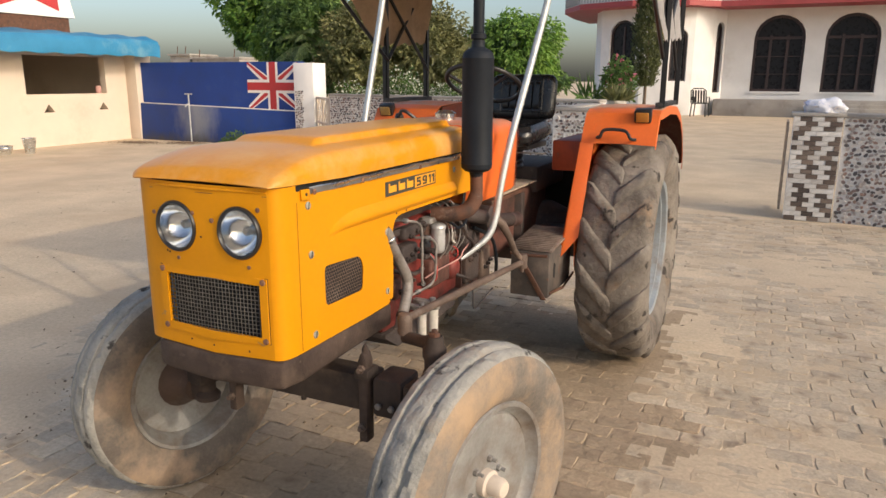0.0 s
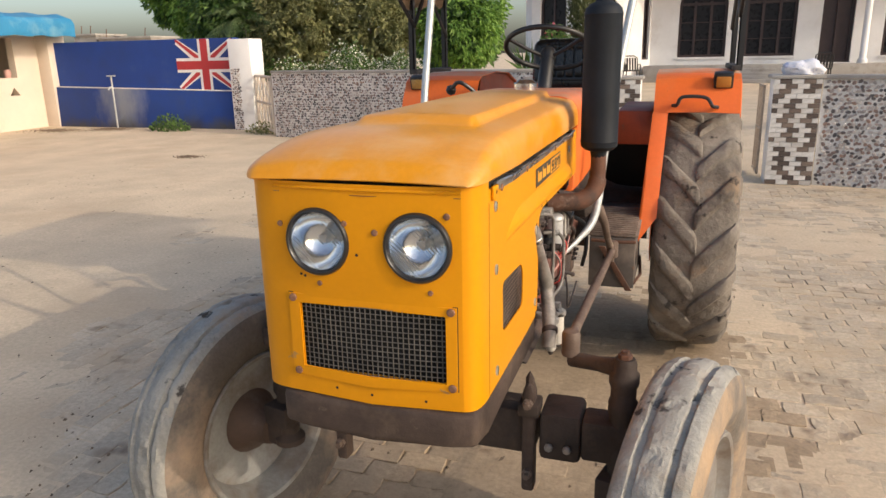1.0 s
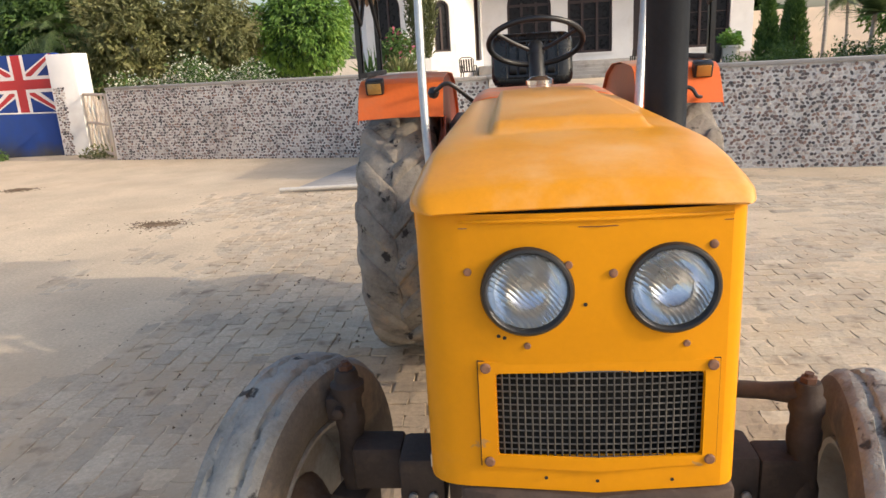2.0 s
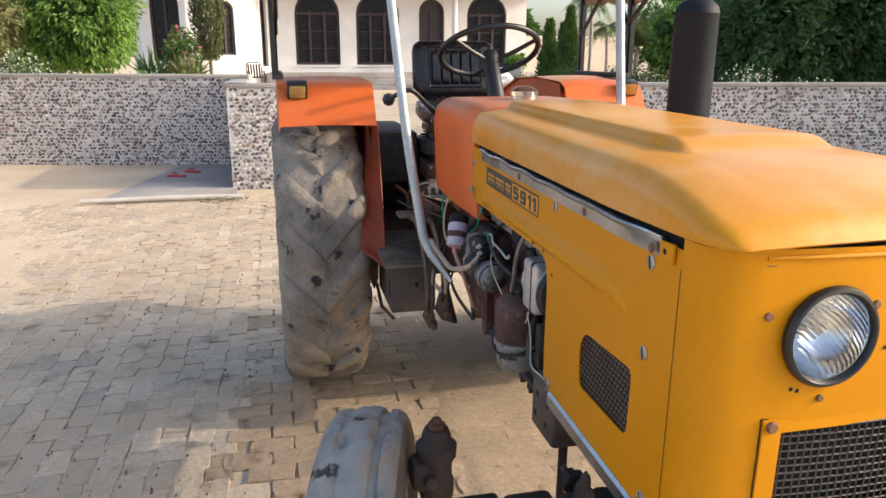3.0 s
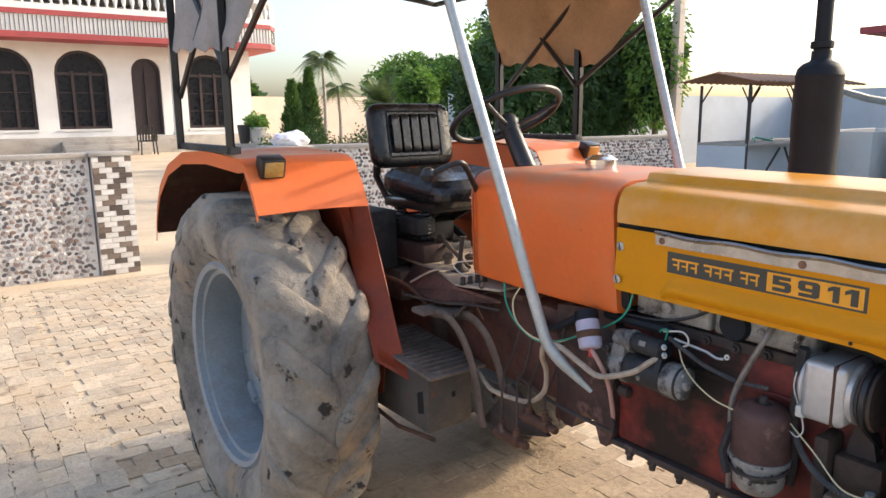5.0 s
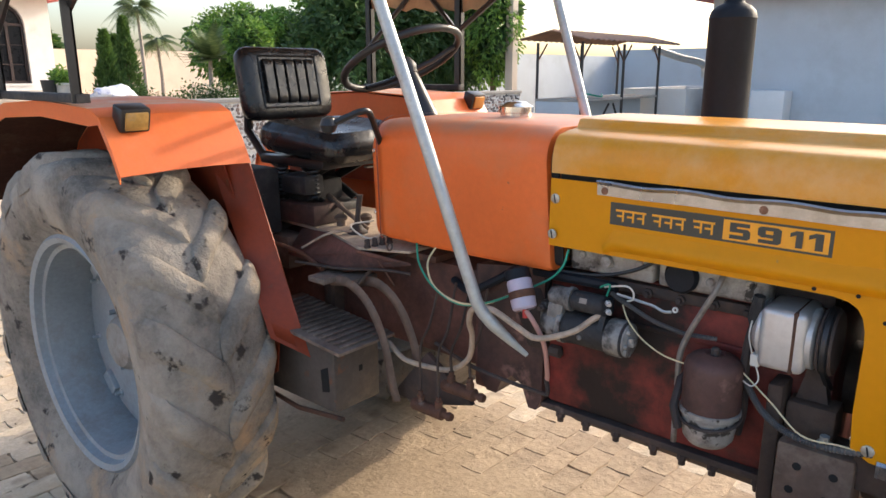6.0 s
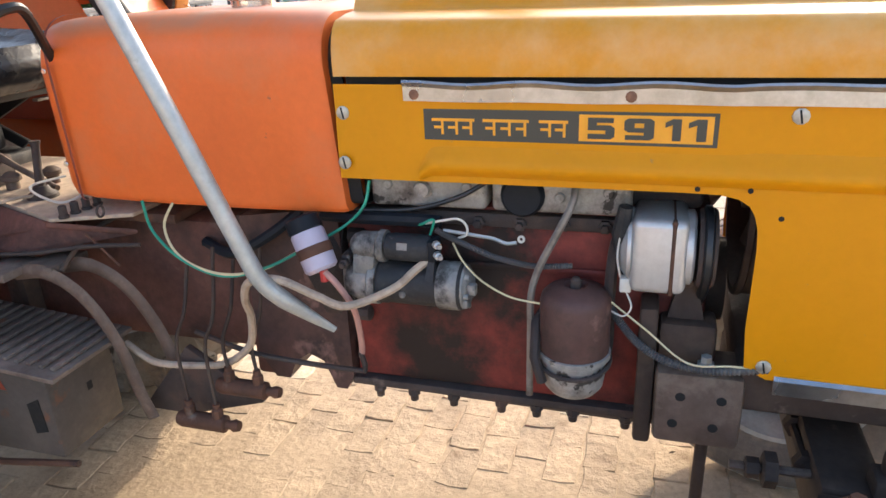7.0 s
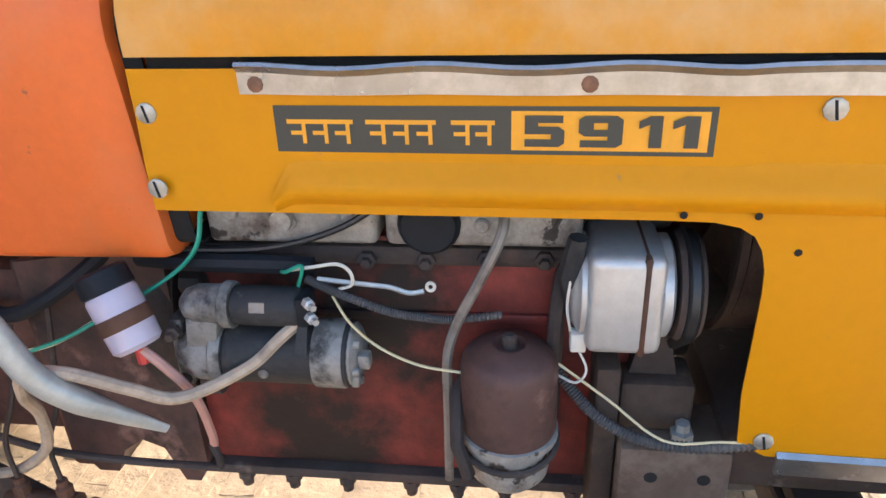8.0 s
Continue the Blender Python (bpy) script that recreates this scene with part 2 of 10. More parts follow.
M["canvas_grey"] = surface("grey_canvas", (0.30, 0.28, 0.265), 0.85, vary=0.15, scale=4, stain=(0.19, 0.15, 0.125), stain_at=(0.52, 0.75), stain_scale=2.5, bump=0.15, bump_scale=20)
M["rubber_side"] = surface("inner_side_rubber", (0.155, 0.132, 0.112), 0.85, vary=0.3, scale=5, grain=0.15, grain_scale=90, stain=(0.37, 0.265, 0.18), stain_at=(0.46, 0.66), stain_scale=2.5, bump=0.4, bump_scale=30, spec=0.25)
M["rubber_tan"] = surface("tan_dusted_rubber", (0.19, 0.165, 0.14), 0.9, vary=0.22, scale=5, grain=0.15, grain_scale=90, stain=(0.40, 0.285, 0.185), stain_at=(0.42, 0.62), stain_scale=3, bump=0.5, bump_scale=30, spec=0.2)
# browner copy of the rear rubber, also darkened for the tyre's dimmer light
M["rubber_brown"] = surface("dimmed_brown_dusted_rubber", (0.125, 0.106, 0.090), 0.9, vary=0.3, scale=5, grain=0.25, grain_scale=70, stain=(0.27, 0.185, 0.12), stain_at=(0.54, 0.70), stain_scale=3.4, bump=1.0, bump_scale=9, bump_depth=0.028, dust=(0.26, 0.228, 0.192), dust_at=(0.38, 0.62), spec=0.2, spot=(0.05, 0.043, 0.038), spot_at=(0.60, 0.66), spot_scale=9)
M["gear_red"] = surface("grimy_red_brown_casting", (0.125, 0.056, 0.043), 0.65, vary=0.3, scale=5, grain=0.2, grain_scale=50, stain=(0.040, 0.027, 0.023), stain_at=(0.46, 0.66), stain_scale=4, bump=0.35, bump_scale=35, spot=(0.19, 0.125, 0.095), spot_at=(0.62, 0.76), spot_scale=11, spec=0.25)
# the orange paint with grime, darkened further to paint in shade
M["orange_grimy"] = surface("shaded_grimy_orange_paint", (0.27, 0.046, 0.016), 0.5, vary=0.15, scale=5, grain=0.1, stain=(0.14, 0.034, 0.019), stain_at=(0.46, 0.74), stain_scale=4, bump=0.05, bump_scale=14, spec=0.35, spot=(0.16, 0.07, 0.04), spot_at=(0.66, 0.74), spot_scale=16)
M["orange_dusty"] = surface("dusty_orange_paint", (0.62, 0.19, 0.07), 0.6, vary=0.1, scale=3, grain=0.1, stain=(0.50, 0.42, 0.34), stain_at=(0.40, 0.62), stain_scale=2.2, bump=0.05, bump_scale=20, spec=0.3)
M["orange_tank"] = surface("dust_topped_orange_paint", (0.72, 0.145, 0.026), 0.42, vary=0.07, scale=3, grain=0.05, stain=(0.54, 0.22, 0.10), stain_at=(0.52, 0.92), stain_scale=2.5, bump=0.03, bump_scale=10, spec=0.4, stain_rough=0.62, spot=(0.30, 0.10, 0.05), spot_at=(0.70, 0.76), spot_scale=30)


def settle_dust(m, colour, amount):
    """Dust that has settled on what lies flat, thinner towards the sides."""
    nt = m.node_tree
    b = nt.nodes["Principled BSDF"]
    old = b.inputs["Base Color"].links[0].from_socket
    xyz = nt.nodes.new("ShaderNodeSeparateXYZ")
    nt.links.new(nt.nodes.new("ShaderNodeNewGeometry").outputs["Normal"], xyz.inputs[0])
    r = nt.nodes.new("ShaderNodeMapRange")
    r.inputs["From Min"].default_value, r.inputs["From Max"].default_value = 0.45, 0.95
    r.inputs["To Max"].default_value = amount
    nt.links.new(xyz.outputs["Z"], r.inputs["Value"])
    n = tex_noise(nt, nt.nodes.new("ShaderNodeTexCoord").outputs["Object"], 7.0, 6, 0.65)
    k = ramp_node(nt, [(0.30, (0.25, 0.25, 0.25)), (0.62, (1, 1, 1))])
    nt.links.new(n.outputs["Fac"], k.inputs["Fac"])
    fac = nt.nodes.new("ShaderNodeMath")
    fac.operation = "MULTIPLY"
    nt.links.new(r.outputs[0], fac.inputs[0])
    nt.links.new(k.outputs["Color"], fac.inputs[1])
    nt.links.new(mixed(nt, fac.outputs[0], old, colour), b.inputs["Base Color"])


settle_dust(M["orange_tank"], (0.36, 0.235, 0.165), 0.85)
# near-black brown that paints the shade under the fenders
M["mud_lining"] = surface("shade_dark_sheet", (0.060, 0.026, 0.018), 0.85, vary=0.3, scale=5, grain=0.2, stain=(0.10, 0.07, 0.05), stain_at=(0.5, 0.7), stain_scale=4, bump=0.3, bump_scale=25, spec=0.15)
M["alu_grimy"] = surface("grimy_aluminium", (0.27, 0.26, 0.245), 0.55, 0.3, vary=0.25, scale=9, grain=0.2, stain=(0.055, 0.050, 0.047), stain_at=(0.44, 0.58), stain_scale=16, bump=0.3, bump_scale=60, spec=0.3)
# the place
M["sand"] = surface("dusty_sand", (0.60, 0.478, 0.335), 0.95, vary=0.13, scale=1.1, grain=0.16, grain_scale=40, stain=(0.52, 0.395, 0.265), stain_at=(0.5, 0.75), stain_scale=0.7, bump=0.7, bump_scale=22, spec=0.15, spot=(0.26, 0.20, 0.145), spot_at=(0.66, 0.74), spot_scale=9)
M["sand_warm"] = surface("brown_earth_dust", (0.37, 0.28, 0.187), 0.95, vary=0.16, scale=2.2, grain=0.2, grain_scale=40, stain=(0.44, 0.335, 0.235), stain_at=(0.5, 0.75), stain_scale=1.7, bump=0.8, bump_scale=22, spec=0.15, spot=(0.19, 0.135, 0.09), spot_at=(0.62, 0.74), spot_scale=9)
M["paver"] = surface("dusty_paver", (0.51, 0.422, 0.312), 0.92, vary=0.16, scale=2.2, grain=0.2, grain_scale=40, stain=(0.51, 0.395, 0.27), stain_at=(0.46, 0.62), stain_scale=2.6, bump=1.0, bump_scale=9, per_piece=0.15, spec=0.15, spot=(0.26, 0.195, 0.14), spot_at=(0.57, 0.72), spot_scale=5, in_place=True, bump_depth=0.020)
M["paver_far"] = surface("dusty_paver_far", (0.51, 0.422, 0.312), 0.92, vary=0.16, scale=2.2, grain=0.2, grain_scale=40, stain=(0.51, 0.395, 0.27), stain_at=(0.46, 0.62), stain_scale=2.6, bump=1.0, bump_scale=9, per_island=0.15, spec=0.15, spot=(0.26, 0.195, 0.14), spot_at=(0.57, 0.72), spot_scale=5, in_place=True, bump_depth=0.020)
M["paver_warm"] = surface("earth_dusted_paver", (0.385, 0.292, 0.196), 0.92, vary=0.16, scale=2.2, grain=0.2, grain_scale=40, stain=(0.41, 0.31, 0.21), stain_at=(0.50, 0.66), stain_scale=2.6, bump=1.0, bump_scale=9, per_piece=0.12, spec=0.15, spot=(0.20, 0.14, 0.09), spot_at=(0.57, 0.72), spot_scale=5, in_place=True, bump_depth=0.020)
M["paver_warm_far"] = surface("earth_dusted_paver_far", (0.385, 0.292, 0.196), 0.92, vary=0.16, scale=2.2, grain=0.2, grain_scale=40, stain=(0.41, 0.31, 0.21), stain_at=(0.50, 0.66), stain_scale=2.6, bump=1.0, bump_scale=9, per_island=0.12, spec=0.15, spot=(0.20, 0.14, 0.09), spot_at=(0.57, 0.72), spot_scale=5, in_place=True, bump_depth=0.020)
M["concrete"] = surface("worn_concrete", (0.36, 0.33, 0.295), 0.9, vary=0.14, scale=1.5, stain=(0.24, 0.21, 0.18), stain_scale=1.2, bump=0.3)
M["grout"] = surface("wall_grout", (0.70, 0.675, 0.64), 0.9, vary=0.10, scale=3, stain=(0.46, 0.43, 0.40), stain_scale=1.2, bump=0.3)
M["white_wall"] = surface("white_plaster", (0.75, 0.735, 0.715), 0.85, vary=0.05, scale=1.5, grain=0.03, stain=(0.60, 0.56, 0.51), stain_at=(0.56, 0.85), stain_scale=0.8, bump=0.12)
M["cream_wall"] = surface("cream_plaster", (0.62, 0.525, 0.43), 0.88, vary=0.06, scale=1.2, grain=0.03, stain=(0.50, 0.40, 0.31), stain_at=(0.55, 0.8), stain_scale=0.9, bump=0.15)
M["blue_wall"] = surface("blue_wall_paint", (0.006, 0.040, 0.22), 0.65, vary=0.15, scale=1.5, stain=(0.04, 0.07, 0.20), stain_at=(0.55, 0.8), stain_scale=1.5, bump=0.15)
M["blue_low"] = surface("worn_blue_wall_paint", (0.008, 0.042, 0.21), 0.7, vary=0.15, scale=1.5, stain=(0.03, 0.055, 0.16), stain_at=(0.50, 0.70), stain_scale=0.9, bump=0.2)
# lime and wet marks spread round the tap on the lower wall
nt_ = M["blue_low"].node_tree
pb_ = nt_.nodes["Principled BSDF"]
old_ = pb_.inputs["Base Color"].links[0].from_socket
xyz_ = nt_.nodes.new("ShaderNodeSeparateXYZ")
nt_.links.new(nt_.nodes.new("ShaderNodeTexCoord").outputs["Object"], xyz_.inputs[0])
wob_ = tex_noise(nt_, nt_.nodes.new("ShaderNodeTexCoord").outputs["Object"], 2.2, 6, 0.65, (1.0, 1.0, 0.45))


def spread_mask(nt, sock, noise_node, centre, near, far_, wobble):
    """1 within near of the centre along one axis, 0 past far_, with a noisy edge."""
    def mth(op, a, b):
        n = nt.nodes.new("ShaderNodeMath")
        n.operation = op
        for k, v in enumerate((a, b)):
            if isinstance(v, (int, float)):
                n.inputs[k].default_value = v
            else:
                nt.links.new(v, n.inputs[k])
        return n.outputs[0]
    d = mth("ABSOLUTE", mth("SUBTRACT", sock, centre), 0.0)
    d = mth("ADD", d, mth("MULTIPLY", mth("SUBTRACT", noise_node.outputs["Fac"], 0.5), wobble))
    r = nt.nodes.new("ShaderNodeMapRange")
    r.inputs["From Min"].default_value, r.inputs["From Max"].default_value = near, far_
    r.inputs["To Min"].default_value, r.inputs["To Max"].default_value = 1.0, 0.0
    nt.links.new(d, r.inputs["Value"])
    return r.outputs[0]


c_ = mixed(nt_, spread_mask(nt_, xyz_.outputs["X"], wob_, -12.95, -0.05, 0.85, 1.5), old_, (0.21, 0.225, 0.27))
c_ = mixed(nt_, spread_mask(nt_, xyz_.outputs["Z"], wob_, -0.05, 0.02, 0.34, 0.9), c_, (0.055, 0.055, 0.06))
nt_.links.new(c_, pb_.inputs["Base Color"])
M["pale_wall"] = surface("pale_blue_plaster", (0.50, 0.54, 0.58), 0.85, vary=0.06, scale=1.0, stain=(0.40, 0.43, 0.45), stain_at=(0.5, 0.8), stain_scale=0.7, bump=0.1)
M["red_band"] = surface("red_band_paint", (0.33, 0.055, 0.058), 0.6, vary=0.1, scale=3, bump=0.08)
M["flag_red"] = surface("flag_red_paint", (0.42, 0.032, 0.036), 0.65, vary=0.1, scale=4, bump=0.06)
M["flag_white"] = surface("flag_white_paint", (0.74, 0.70, 0.68), 0.65, vary=0.06, scale=4, bump=0.06)
M["awning"] = surface("blue_sheet_awning", (0.03, 0.20, 0.37), 0.5, vary=0.12, scale=2, stain=(0.13, 0.29, 0.40), stain_scale=1.4, bump=0.1)
M["window_dark"] = plain("dark_window_glass", (0.014, 0.014, 0.017), 0.3, spec=0.2)
M["wood_dark"] = surface("dark_brown_wood", (0.040, 0.024, 0.023), 0.5, vary=0.2, scale=6, bump=0.1)
M["iron"] = surface("dark_iron", (0.035, 0.033, 0.033), 0.55, vary=0.2, scale=9, bump=0.1)
M["rust_roof"] = surface("rusty_sheet_roof", (0.19, 0.10, 0.065), 0.8, vary=0.25, scale=3, stain=(0.09, 0.06, 0.05), stain_scale=2.5, bump=0.2)
M["bark"] = surface("bark", (0.16, 0.115, 0.08), 0.9, vary=0.25, scale=9, bump=0.6, bump_scale=25, stretch=(1, 1, 0.25))
M["palm_bark"] = surface("palm_bark", (0.34, 0.30, 0.26), 0.9, vary=0.2, scale=8, bump=0.4, stretch=(1, 1, 3))
M["terracotta"] = surface("white_pot", (0.66, 0.63, 0.58), 0.7, vary=0.08, scale=6, stain=(0.42, 0.36, 0.3), stain_scale=6, bump=0.1)
M["steel"] = plain("polished_steel", (0.6, 0.6, 0.58), 0.25, 0.9)
M["cloth"] = surface("white_print_cloth", (0.68, 0.68, 0.72), 0.9, vary=0.08, scale=10, stain=(0.32, 0.36, 0.56), stain_at=(0.54, 0.62), stain_scale=14, bump=0.1)
M["slipper"] = plain("red_rubber", (0.50, 0.04, 0.04), 0.6)
M["pvc"] = surface("grey_pvc", (0.56, 0.52, 0.46), 0.6, vary=0.1, scale=6, bump=0.05)


def leaf_mat(name, a, b, rough=0.55):
    m = bpy.data.materials.new(name)
    m.use_nodes = True
    nt = m.node_tree
    p = nt.nodes["Principled BSDF"]
    rnd = nt.nodes.new("ShaderNodeNewGeometry").outputs["Random Per Island"]
    r = ramp_node(nt, [(0.0, a), (0.55, tuple((x + y) / 2 for x, y in zip(a, b))), (1.0, b)])
    nt.links.new(rnd, r.inputs["Fac"])
    n = tex_noise(nt, nt.nodes.new("ShaderNodeTexCoord").outputs["Object"], 0.9, 3)
    r2 = ramp_node(nt, [(0.3, (0.62, 0.66, 0.62)), (0.7, (1.25, 1.2, 1.1))])
    nt.links.new(n.outputs["Fac"], r2.inputs["Fac"])
    c = mixed(nt, 1.0, r.outputs["Color"], r2.outputs["Color"], "MULTIPLY")
    nt.links.new(c, p.inputs["Base Color"])
    p.inputs["Roughness"].default_value = rough
    tr = nt.nodes.new("ShaderNodeBsdfTranslucent")
    nt.links.new(c, tr.inputs["Color"])
    mx = nt.nodes.new("ShaderNodeMixShader")
    mx.inputs[0].default_value = 0.3
    nt.links.new(p.outputs[0], mx.inputs[1])
    nt.links.new(tr.outputs[0], mx.inputs[2])
    nt.links.new(mx.outputs[0], nt.nodes["Material Output"].inputs["Surface"])
    return m


M["leaf_bright"] = leaf_mat("bright_leaves", (0.10, 0.22, 0.03), (0.26, 0.42, 0.08))
M["leaf"] = leaf_mat("green_leaves", (0.055, 0.115, 0.025), (0.13, 0.22, 0.05))
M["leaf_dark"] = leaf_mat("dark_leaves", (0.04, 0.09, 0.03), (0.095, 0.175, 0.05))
M["leaf_dry"] = leaf_mat("olive_leaves", (0.14, 0.155, 0.055), (0.27, 0.265, 0.12))
M["leaf_olive"] = leaf_mat("cypress_leaves", (0.075, 0.095, 0.035), (0.16, 0.175, 0.07))
M["leaf_palm"] = leaf_mat("palm_leaves", (0.08, 0.13, 0.05), (0.18, 0.23, 0.10))
M["flower"] = leaf_mat("white_flowers", (0.6, 0.6, 0.52), (0.8, 0.8, 0.72))
M["flower_pink"] = leaf_mat("pink_flowers", (0.5, 0.06, 0.16), (0.65, 0.2, 0.3))


def lens_glass(name):
    m = bpy.data.materials.new(name)
    m.use_nodes = True
    nt = m.node_tree
    p = nt.nodes["Principled BSDF"]
    p.inputs["Base Color"].default_value = (0.95, 0.96, 0.97, 1)
    p.inputs["Roughness"].default_value, p.inputs["Transmission Weight"].default_value, p.inputs["IOR"].default_value = 0.02, 1.0, 1.30
    w = nt.nodes.new("ShaderNodeTexWave")
    w.bands_direction = "DIAGONAL"
    w.inputs["Scale"].default_value, w.inputs["Distortion"].default_value = 58, 0.6
    nt.links.new(nt.nodes.new("ShaderNodeTexCoord").outputs["Object"], w.inputs["Vector"])
    bp = nt.nodes.new("ShaderNodeBump")
    bp.inputs["Strength"].default_value, bp.inputs["Distance"].default_value = 0.28, 0.003
    nt.links.new(w.outputs["Fac"], bp.inputs["Height"])
    nt.links.new(bp.outputs["Normal"], p.inputs["Normal"])
    return m


M["lens"] = lens_glass("fluted_lamp_glass")


# ==== building blocks ====
def thing(name, at, label, category, group="", kind=""):
    ob = new(name)
    ob.matrix_basis = pose(*at)
    ob.empty_display_size = 0.2
    return tagged(ob, label, category, group, kind)


def smooth_by_angle(me, deg=40):
    bm = bmesh.new()
    bm.from_mesh(me)
    lim = radians(deg)
    for f in bm.faces:
        f.smooth = True
    for e in bm.edges:
        if len(e.link_faces) == 2:
            e.smooth = e.calc_face_angle(0) < lim
    bm.to_mesh(me)
    bm.free()


def part(name, bm, material, parent=None, label="", deg=40, kind=""):
    """Links a bmesh, in the world's metres, as one mesh object under a thing or a part."""
    me = bpy.data.meshes.new(name)
    bmesh.ops.recalc_face_normals(bm, faces=bm.faces) if len(bm.faces) < 60000 else None
    bm.to_mesh(me)
    bm.free()
    if deg:
        smooth_by_angle(me, deg)
    for mm in (material if isinstance(material, (list, tuple)) else [material]):
        me.materials.append(mm if not isinstance(mm, str) else M[mm])
    ob = new(name, me)
    if parent is not None:
        ob.parent = parent
        if parent.type == "EMPTY":
            ob.matrix_parent_inverse = parent.matrix_basis.inverted()
    if label or kind:
        tagged(ob, label, kind=kind)
    return ob


def quick(name, verts, faces, material, parent=None, kind="", label=""):
    me = bpy.data.meshes.new(name)
    me.from_pydata(verts, [], faces)
    me.materials.append(M[material] if isinstance(material, str) else material)
    ob = new(name, me)
    if parent is not None:
        ob.parent = parent
        if parent.type == "EMPTY":
            ob.matrix_parent_inverse = parent.matrix_basis.inverted()
    if kind or label:
        tagged(ob, label, kind=kind)
    return ob


def B():
    return bmesh.new()


def box(bm, x0, x1, y0, y1, z0, z1, bev=0.0, seg=2):
    vs = [bm.verts.new((x, y, z)) for x in (x0, x1) for y in (y0, y1) for z in (z0, z1)]
    fs = [bm.faces.new([vs[i] for i in q]) for q in ((0, 1, 3, 2), (4, 6, 7, 5), (0, 4, 5, 1), (2, 3, 7, 6), (0, 2, 6, 4), (1, 5, 7, 3))]
    if bev:
        es = list({e for f in fs for e in f.edges})
        bmesh.ops.bevel(bm, geom=es, offset=bev, segments=seg, profile=0.5, affect="EDGES")
    return bm


def slab(bm, pts, vec, bev=0.0):
    """A flat polygon of 3D points pushed along vec."""
    v = Vector(vec)
    a = [bm.verts.new(p) for p in pts]
    b = [bm.verts.new(Vector(p) + v) for p in pts]
    n = len(pts)
    fs = [bm.faces.new(a[::-1]), bm.faces.new(b)] + [bm.faces.new((a[i], a[(i + 1) % n], b[(i + 1) % n], b[i])) for i in range(n)]
    if bev:
        bmesh.ops.bevel(bm, geom=list({e for f in fs for e in f.edges}), offset=bev, segments=2, profile=0.5, affect="EDGES")
    return bm


def basis(d):
    d = Vector(d).normalized()
    up = Vector((0, 0, 1)) if abs(d.z) < 0.95 else Vector((0, 1, 0))
    u = d.cross(up).normalized()
    return d, u, u.cross(d).normalized()


def rings(bm, rows, closed=True, cap=True):
    """Skins a list of point rows."""
    vv = [[bm.verts.new(p) for p in r] for r in rows]
    n = len(rows[0])
    for a, b in zip(vv, vv[1:]):
        for i in range(n if closed else n - 1):
            j = (i + 1) % n
            bm.faces.new((a[i], a[j], b[j], b[i]))
    if cap and closed:
        bm.faces.new(vv[0][::-1])
        bm.faces.new(vv[-1])
    return vv


def tube(bm, pts, r, n=10, flat=None):
    """A pipe along points; r: a radius or one for each point."""
    pts = [Vector(p) for p in pts]
    rows, u = [], None
    for i, p in enumerate(pts):
        d = (pts[min(i + 1, len(pts) - 1)] - pts[max(i - 1, 0)]).normalized()
        if u is None:
            _, u, _ = basis(d)
        u = (u - d * u.dot(d)).normalized()
        w = d.cross(u)
        rr = r[i] if isinstance(r, (list, tuple)) else r
        k = flat[i] if flat else 1.0
        rows.append([p + (u * math.cos(2 * math.pi * q / n) * k + w * math.sin(2 * math.pi * q / n)) * rr for q in range(n)])
    rings(bm, rows)
    return bm


def curve_pts(ctrl, k=6):
    """Catmull-Rom points through ctrl."""
    c = [Vector(p) for p in ctrl]
    c = [2 * c[0] - c[1]] + c + [2 * c[-1] - c[-2]]
    out = []
    for a, b, d, e in zip(c, c[1:], c[2:], c[3:]):
        for i in range(k):
            t = i / k
            out.append(0.5 * (2 * b + (d - a) * t + (2 * a - 5 * b + 4 * d - e) * t * t + (3 * b - a - 3 * d + e) * t ** 3))
    return out + [c[-2]]


def cable(bm, ctrl, r, n=6, k=6):
    return tube(bm, curve_pts(ctrl, k), r, n)


def lathe(bm, prof, at, axis, n=32, closed=False):
    """Turns (radius, along) pairs round an axis through at."""
    d, u, w = basis(axis)
    o = Vector(at)
    rows = []
    for r, h in prof:
        rows.append([o + d * h + (u * math.cos(2 * math.pi * q / n) + w * math.sin(2 * math.pi * q / n)) * max(r, 1e-4) for q in range(n)])
    if closed:
        rows.append(rows[0])
    rings(bm, rows, cap=not closed)
    if closed:
        bmesh.ops.remove_doubles(bm, verts=bm.verts, dist=1e-6)
    return bm


def plate(bm, outer, holes, place, thick):
    """A flat sheet with holes in (u, v), placed by place(u, v, w) with w from 0 to thick."""
    es, keep = [], []
    t = bmesh.new()
    for loop in [outer] + holes:
        vs = [t.verts.new((p[0], p[1], 0)) for p in loop]
        es += [t.edges.new((vs[i], vs[(i + 1) % len(vs)])) for i in range(len(vs))]
    bmesh.ops.triangle_fill(t, edges=es, use_beauty=True)
    t.verts.index_update()
    a = [bm.verts.new(place(v.co.x, v.co.y, 0)) for v in t.verts]
    b = [bm.verts.new(place(v.co.x, v.co.y, thick)) for v in t.verts]
    for f in t.faces:
        q = [v.index for v in f.verts]
        bm.faces.new([a[i] for i in q])
        bm.faces.new([b[i] for i in q][::-1])
    for e in t.edges:
        if len(e.link_faces) == 1:
            i, j = e.verts[0].index, e.verts[1].index
            bm.faces.new((a[i], a[j], b[j], b[i]))
    t.free()
    return bm


